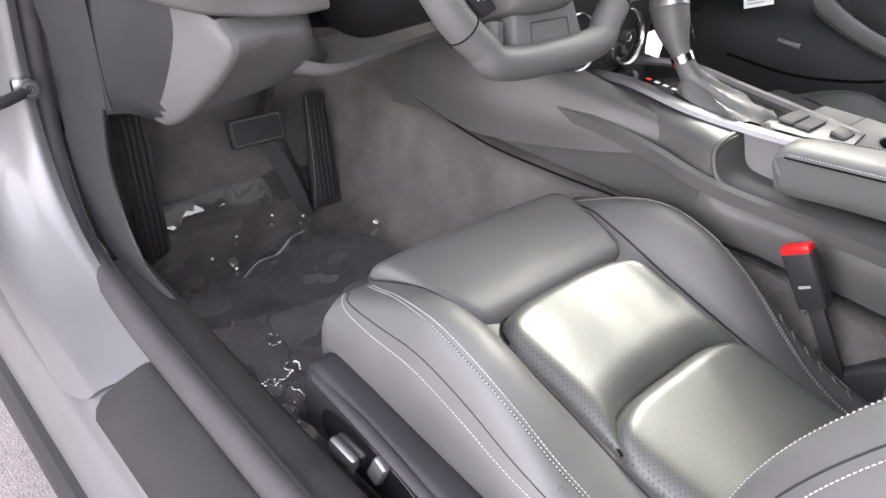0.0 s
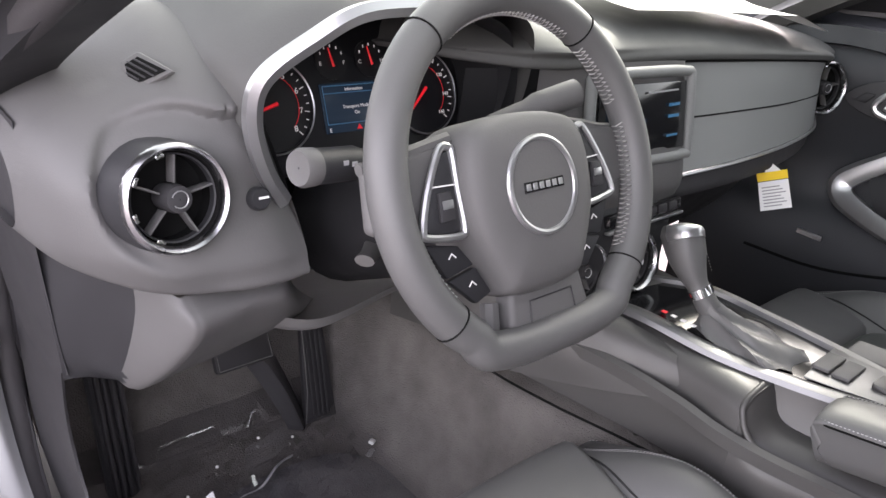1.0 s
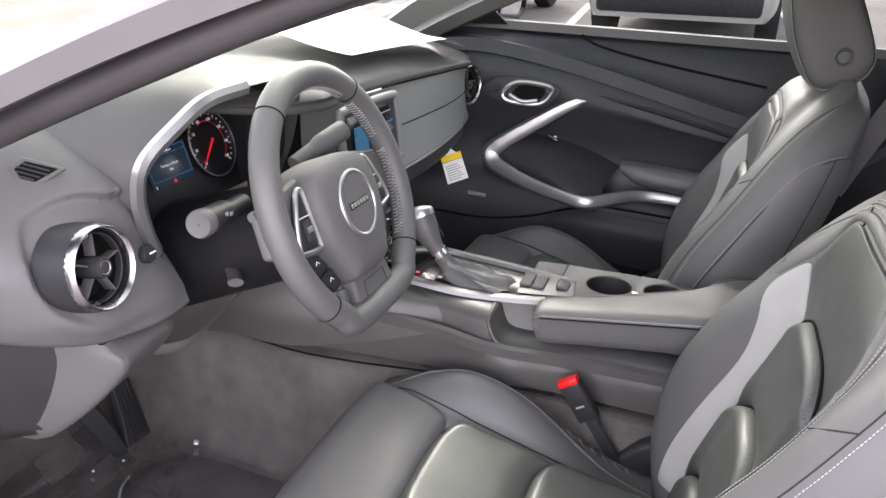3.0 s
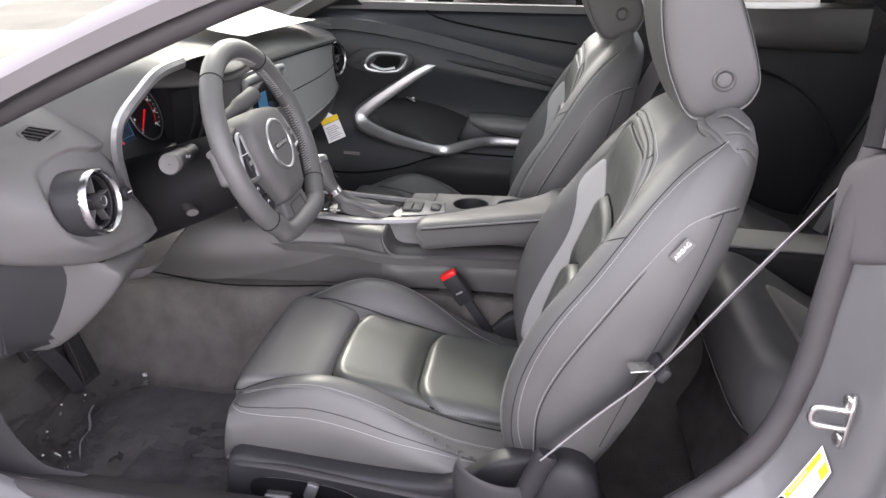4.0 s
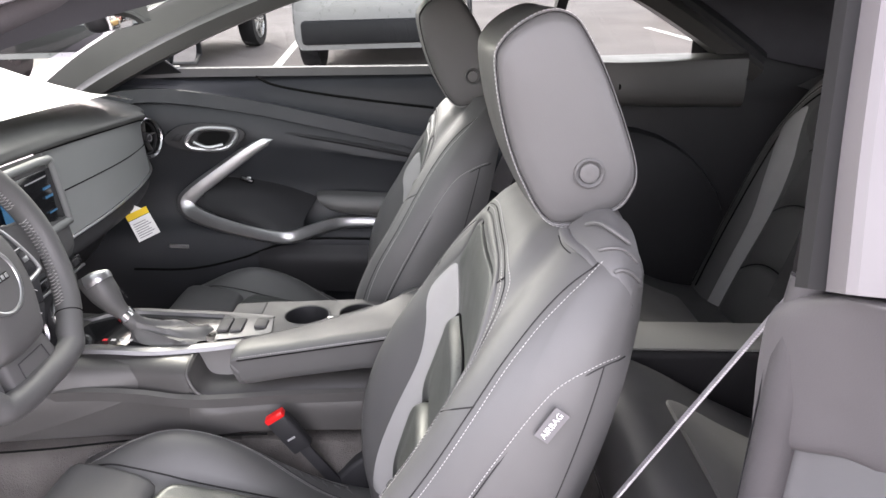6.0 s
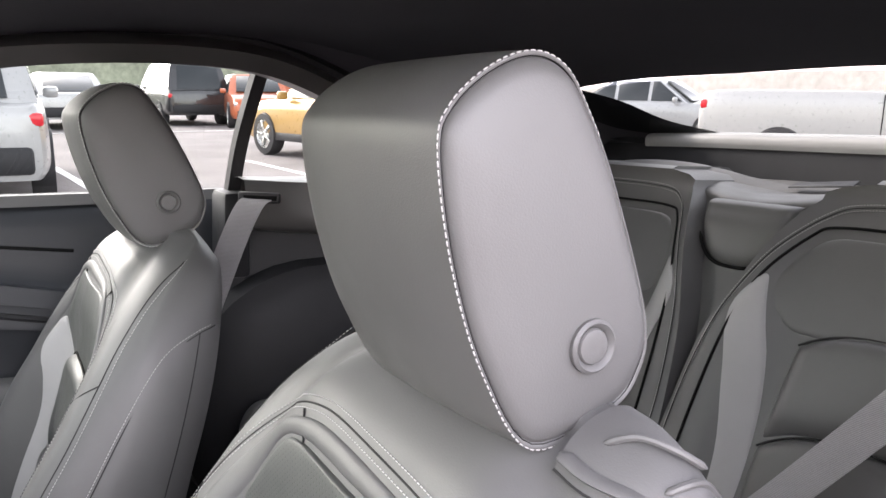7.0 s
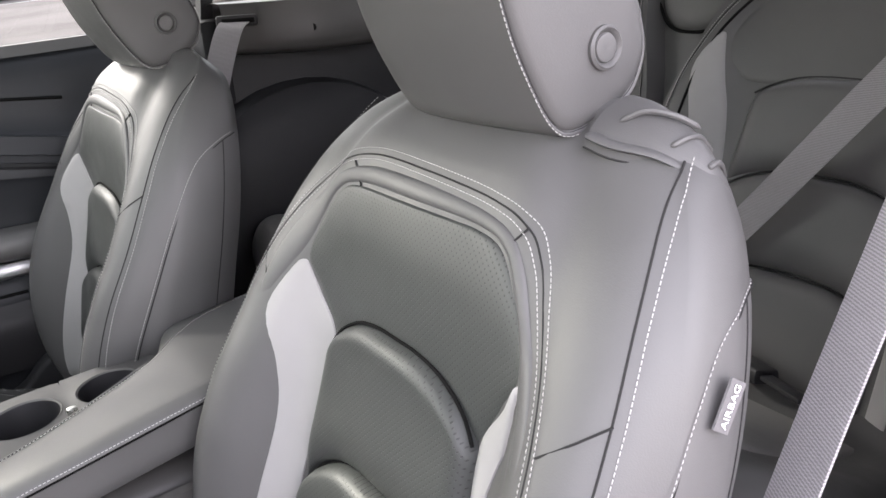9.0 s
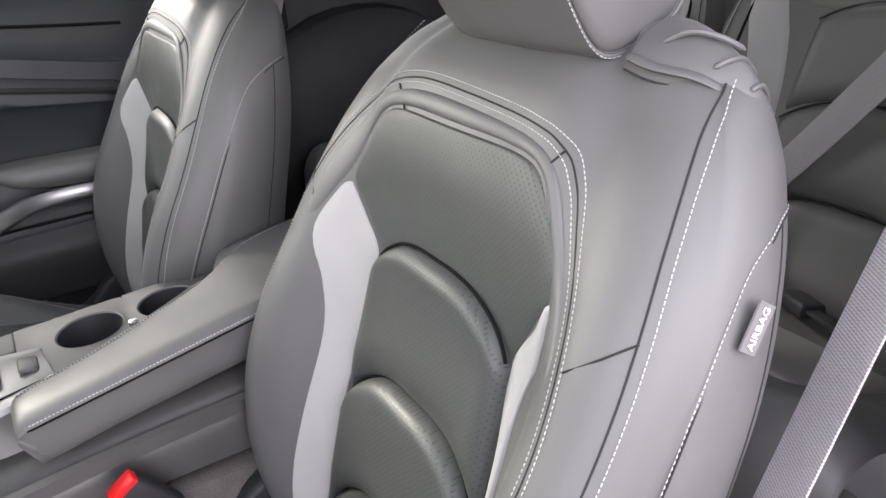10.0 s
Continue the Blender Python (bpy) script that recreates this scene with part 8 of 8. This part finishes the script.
# stickers on the rear jamb
def sticker(name, label, corners, lift, yellow):
    """A printed label over four corners: foot left, foot right, top right, top left."""
    s = thing(name, label, "sticker")
    fl, fr, tr, tl = [np.array(c) for c in corners]
    n = np.cross(fr - fl, tl - fl)
    n /= np.linalg.norm(n)
    q = lambda a, b, h=0.0: (fl * (1 - a) + fr * a) * (1 - b) + (tl * (1 - a) + tr * a) * b + n * (lift + h - lift * 0.5 * (1 - 4 * (a - 0.5) ** 2))
    def field(kind, a0, a1, b0, b1, m, h):
        rows = [[q(a, b, h) for a in np.linspace(a0, a1, 9)] for b in (b0, b1)]
        part(kind, grid(np.array(rows)), m, s)
    field("label", 0, 1, 0, 1, WHITE if yellow else FOIL, 0)
    if yellow:
        field("yellow_band", 0.14, 0.93, 0.70, 0.93, YELLOW, 0.0006)
        field("yellow_block", 0.78, 0.97, 0.10, 0.48, YELLOW, 0.0006)
        field("title_bar", 0.22, 0.62, 0.78, 0.86, INK, 0.0010)
        c = q(0.07, 0.82, 0.0004)
        part("round_mark", lathe([(0.0045, 0.0), (0.0045, 0.0008), (0.001, 0.0008)], c, n, 18), SEAM, s)
    for i in range(4 if yellow else 7):
        b = 0.58 - i * 0.13 if yellow else 0.86 - i * 0.11
        field("text_bar", 0.12 if yellow else 0.06, (0.62 if yellow else 0.92) - 0.09 * (i % 3), b - 0.035, b, INK, 0.0006)
    return s
sticker("tyre_label", "white and yellow tyre pressure label on the jamb", ((-0.783, -0.110, 0.584), (-0.782, -0.139, 0.668), (-0.762, -0.130, 0.690), (-0.760, -0.096, 0.602)), 0.005, True)
sticker("data_label", "white printed data label on the jamb", ((-0.792, -0.024, 0.488), (-0.792, -0.103, 0.550), (-0.760, -0.082, 0.584), (-0.760, -0.016, 0.512)), 0.005, False)


# ---- parked vehicles and trees outside ----
PAINTS = {k: mat("car_paint_" + k, c, 0.3, metal=0.2, vary=0.05, bump=0.0, coat=0.8) for k, c in (("white", (0.36, 0.36, 0.356)), ("grey", (0.28, 0.29, 0.30)), ("black", (0.02, 0.02, 0.022)), ("orange", (0.45, 0.10, 0.03)), ("gold", (0.42, 0.24, 0.06)), ("dark_red", (0.20, 0.02, 0.03)))}
LAMP = mat("tail_lamp", (0.6, 0.02, 0.03), 0.2, vary=0.05, bump=0)


def vehicle(name, label, m, paint, length=4.7, width=1.9, height=1.70, clear=0.30, belt_z=1.0, kind="suv"):
    """A parked car whose nose points along +y."""
    v = thing(name, label, "car", "parked cars")
    h2, w2 = length / 2, width / 2
    rows = []
    for t, zt, k in ((-1, 0.86, 0.86), (-0.97, 0.98, 0.95), (-0.8, 1.0, 1.0), (-0.4, 1.0, 1.0), (0.1, 1.0, 1.0), (0.5, 0.99, 1.0), (0.8, 0.93, 0.97), (0.96, 0.82, 0.9), (1, 0.66, 0.8)):
        y = t * h2
        z = belt_z * zt
        rows.append([(-w2 * k * 0.94, y, clear), (-w2 * k, y, clear + 0.12), (-w2 * k, y, z * 0.72), (-w2 * k * 0.96, y, z - 0.03), (-w2 * k * 0.80, y, z), (0, y, z + 0.02), (w2 * k * 0.80, y, z), (w2 * k * 0.96, y, z - 0.03), (w2 * k, y, z * 0.72), (w2 * k, y, clear + 0.12), (w2 * k * 0.94, y, clear)])
    part("body", net(rows, 3, 3, cap=True), paint, v)
    span = {"suv": (-0.96, -0.86, 0.10, 0.42), "pickup": (-0.18, -0.12, 0.22, 0.45), "sedan": (-0.72, -0.35, 0.10, 0.42)}[kind]
    a, b, c, d = (s * h2 for s in span)
    cab = []
    for f, wk in ((0.0, 0.93), (0.35, 0.88), (0.75, 0.80), (0.96, 0.74), (1.0, 0.66)):
        z = belt_z - 0.02 + (height - belt_z) * f
        y0, y1 = a + (b - a) * f, d + (c - d) * f
        cab.append([(-w2 * wk, y0 + 0.06, z), (-w2 * wk, (y0 + y1) / 2, z), (-w2 * wk, y1 - 0.06, z), (-w2 * wk * 0.8, y1, z), (w2 * wk * 0.8, y1, z), (w2 * wk, y1 - 0.06, z), (w2 * wk, (y0 + y1) / 2, z), (w2 * wk, y0 + 0.06, z), (w2 * wk * 0.8, y0, z), (-w2 * wk * 0.8, y0, z)])
    part("cabin", grid(np.array(cab), False, True, cap=True), paint, v)
    z0, z1 = belt_z + 0.03, height - 0.09
    f0, f1 = (z0 - belt_z) / (height - belt_z), (z1 - belt_z) / (height - belt_z)
    wx = lambda f: w2 * float(np.interp(f, (0, 0.35, 0.75, 0.96), (0.93, 0.88, 0.80, 0.74)))
    for sx in (-1, 1):
        cuts = np.linspace(0.05, 0.95, 4 if kind != "pickup" else 3)
        for k0, k1 in zip(cuts[:-1], cuts[1:]):
            ya, yb = a + (d - a) * (k0 + 0.015), a + (d - a) * (k1 - 0.015)
            sh0 = (b - a) * 0.9 * max(0, 1 - k0 * 3)
            sh1 = (c - d) * 0.9 * max(0, k1 * 3 - 2)
            part("window", slab([(sx * (wx(f0) + 0.004), ya, z0), (sx * (wx(f0) + 0.004), yb, z0), (sx * (wx(f1) + 0.004), yb + sh1, z1), (sx * (wx(f1) + 0.004), ya + sh0, z1)], (sx * 0.006, 0, 0), 0.002, 1), TINT, v, "dark side glass")
        for ty in (-0.62, 0.62):
            wh = part("wheel", lathe([(0.16, 0.0), (0.36, 0.01), (0.37, 0.05), (0.37, 0.19), (0.35, 0.23), (0.25, 0.235)], (sx * (w2 - 0.20), ty * h2, 0.37), (sx, 0, 0), 26), RUBBER, v, "black tyre")
            part("rim", lathe([(0.25, 0.225), (0.24, 0.20), (0.10, 0.19), (0.06, 0.215), (0.005, 0.215)], (sx * (w2 - 0.20), ty * h2, 0.37), (sx, 0, 0), 26), STEEL, wh, "alloy rim")
            for q in range(5):
                d2 = Vector((0, math.cos(q * 1.2566), math.sin(q * 1.2566)))
                part("spoke", box(Vector((sx * (w2 + 0.012), ty * h2, 0.37)) + d2 * 0.15, (0.03, 0.05, 0.20), 0.008, basis((0, 0, 0), (1, 0, 0), Vector((1, 0, 0)).cross(d2))), STEEL, wh)
        part("tail_light", box((sx * w2 * 0.80, -h2 * 0.975, belt_z * 0.84), (0.32, 0.10, 0.13), 0.03), LAMP, v, "red tail light")
        part("head_light", box((sx * w2 * 0.72, h2 * 0.955, belt_z * 0.70), (0.34, 0.14, 0.12), 0.03), CHROME, v, "clear head light")
        part("side_mirror", box((sx * (w2 + 0.07), d - 0.30, belt_z + 0.06), (0.18, 0.10, 0.14), 0.04), paint, v)
        part("sill_guard", box((sx * (w2 * 0.985), 0, clear + 0.07), (0.04, length * 0.56, 0.14), 0.015), BLACK, v)
    part("rear_window", slab([(-w2 * 0.68, a + 0.02, z0), (w2 * 0.68, a + 0.02, z0), (w2 * 0.60, a + (b - a) * f1 - 0.0, z1), (-w2 * 0.60, a + (b - a) * f1 - 0.0, z1)], (0, -0.02, 0), 0.003, 1), TINT, v, "dark rear glass")
    part("windscreen", slab([(-w2 * 0.70, d - 0.02, z0), (w2 * 0.70, d - 0.02, z0), (w2 * 0.62, d + (c - d) * f1, z1), (-w2 * 0.62, d + (c - d) * f1, z1)], (0, 0.025, 0.02), 0.003, 1), TINT, v, "dark windscreen")
    part("bumper", box((0, -h2 * 0.985, clear + 0.18), (width * 0.86, 0.16, 0.26), 0.05), BLACK, v)
    part("bumper", box((0, h2 * 0.965, clear + 0.14), (width * 0.84, 0.16, 0.24), 0.05), BLACK, v)
    if kind == "pickup":
        part("bed_gap", box((0, -h2 * 0.20, belt_z * 0.72), (width * 1.006, 0.015, belt_z * 0.5), 0), SEAM, v)
        for sx in (-1, 1):
            for y in (-0.02, 0.26):
                part("door_handle", box((sx * w2 * 1.005, y * h2, belt_z * 0.86), (0.03, 0.22, 0.045), 0.012), SATIN, v)
    v.matrix_basis = m
    return v


PARK = (
    ("parked_car", "white sport utility car parked in the next row", (9.6, 0.6, -93), "white", 4.7, 1.92, 1.72, 0.30, 1.02, "suv"),
    ("parked_truck", "grey pickup truck parked beyond the door mirror", (9.2, 3.9, -95), "grey", 5.4, 1.95, 1.85, 0.40, 1.12, "pickup"),
    ("parked_car", "gold and white compact car parked across the lane", (11.3, -5.1, -78), "gold", 4.4, 1.85, 1.6, 0.28, 0.98, "suv"),
    ("parked_car", "orange compact car in the far row", (22.5, -6.8, 80), "orange", 4.3, 1.85, 1.55, 0.28, 0.98, "suv"),
    ("parked_car", "black sport utility car in the far row", (25.0, -5.0, -85), "black", 4.8, 1.95, 1.85, 0.32, 1.05, "suv"),
    ("parked_car", "orange car standing in the far row", (26.0, -8.6, -80), "orange", 4.5, 1.85, 1.6, 0.28, 0.98, "suv"),
    ("parked_car", "grey sport utility car in the far row", (24.0, 1.6, -88), "grey", 4.7, 1.9, 1.7, 0.30, 1.0, "suv"),
    ("parked_car", "white saloon in the far row", (23.5, -1.6, -88), "white", 4.7, 1.9, 1.5, 0.28, 0.95, "sedan"),
    ("parked_car", "dark saloon in the far row", (24.5, 5.2, -88), "black", 4.7, 1.9, 1.5, 0.28, 0.95, "sedan"),
    ("parked_truck", "white pickup truck parked behind the car", (5.1, -11.1, 122), "white", 5.9, 2.0, 1.92, 0.42, 1.22, "pickup"),
    ("parked_car", "silver saloon parked behind near the truck", (12.5, -13.5, 118), "grey", 4.6, 1.9, 1.5, 0.28, 0.95, "sedan"),
    ("parked_car", "dark red car parked on the far side of the lane", (-7.5, 3.0, 95), "dark_red", 4.6, 1.9, 1.65, 0.28, 0.98, "suv"),
)
for name, label, (px_, py_, turn_), colour, ln, wd, ht, cl, bz, sort in PARK:
    vehicle(name, label, LOT @ pose(px_, py_, 0, 0, 0, turn_), PAINTS[colour], ln, wd, ht, cl, bz, sort)
far = part("backdrop", slab([(-70, -42, 0), (70, -42, 0), (70, -42, 7.0), (-70, -42, 7.0)], (0, -0.5, 0), 0), mat("far_wall", (0.33, 0.31, 0.295), 0.8, vary=0.3, scale=0.6, bump=0.1))
tagged(far, "pale low building beyond the car park", "distant building", kind="structure")
far2 = part("backdrop", slab([(60, -60, 0), (60, 60, 0), (60, 60, 6.0), (60, -60, 6.0)], (0.5, 0, 0), 0), mat("far_hedge", (0.25, 0.27, 0.20), 0.9, vary=0.5, scale=0.8, bump=0.3))
tagged(far2, "distant pale hedge and buildings beyond the car park", "distance", kind="structure")
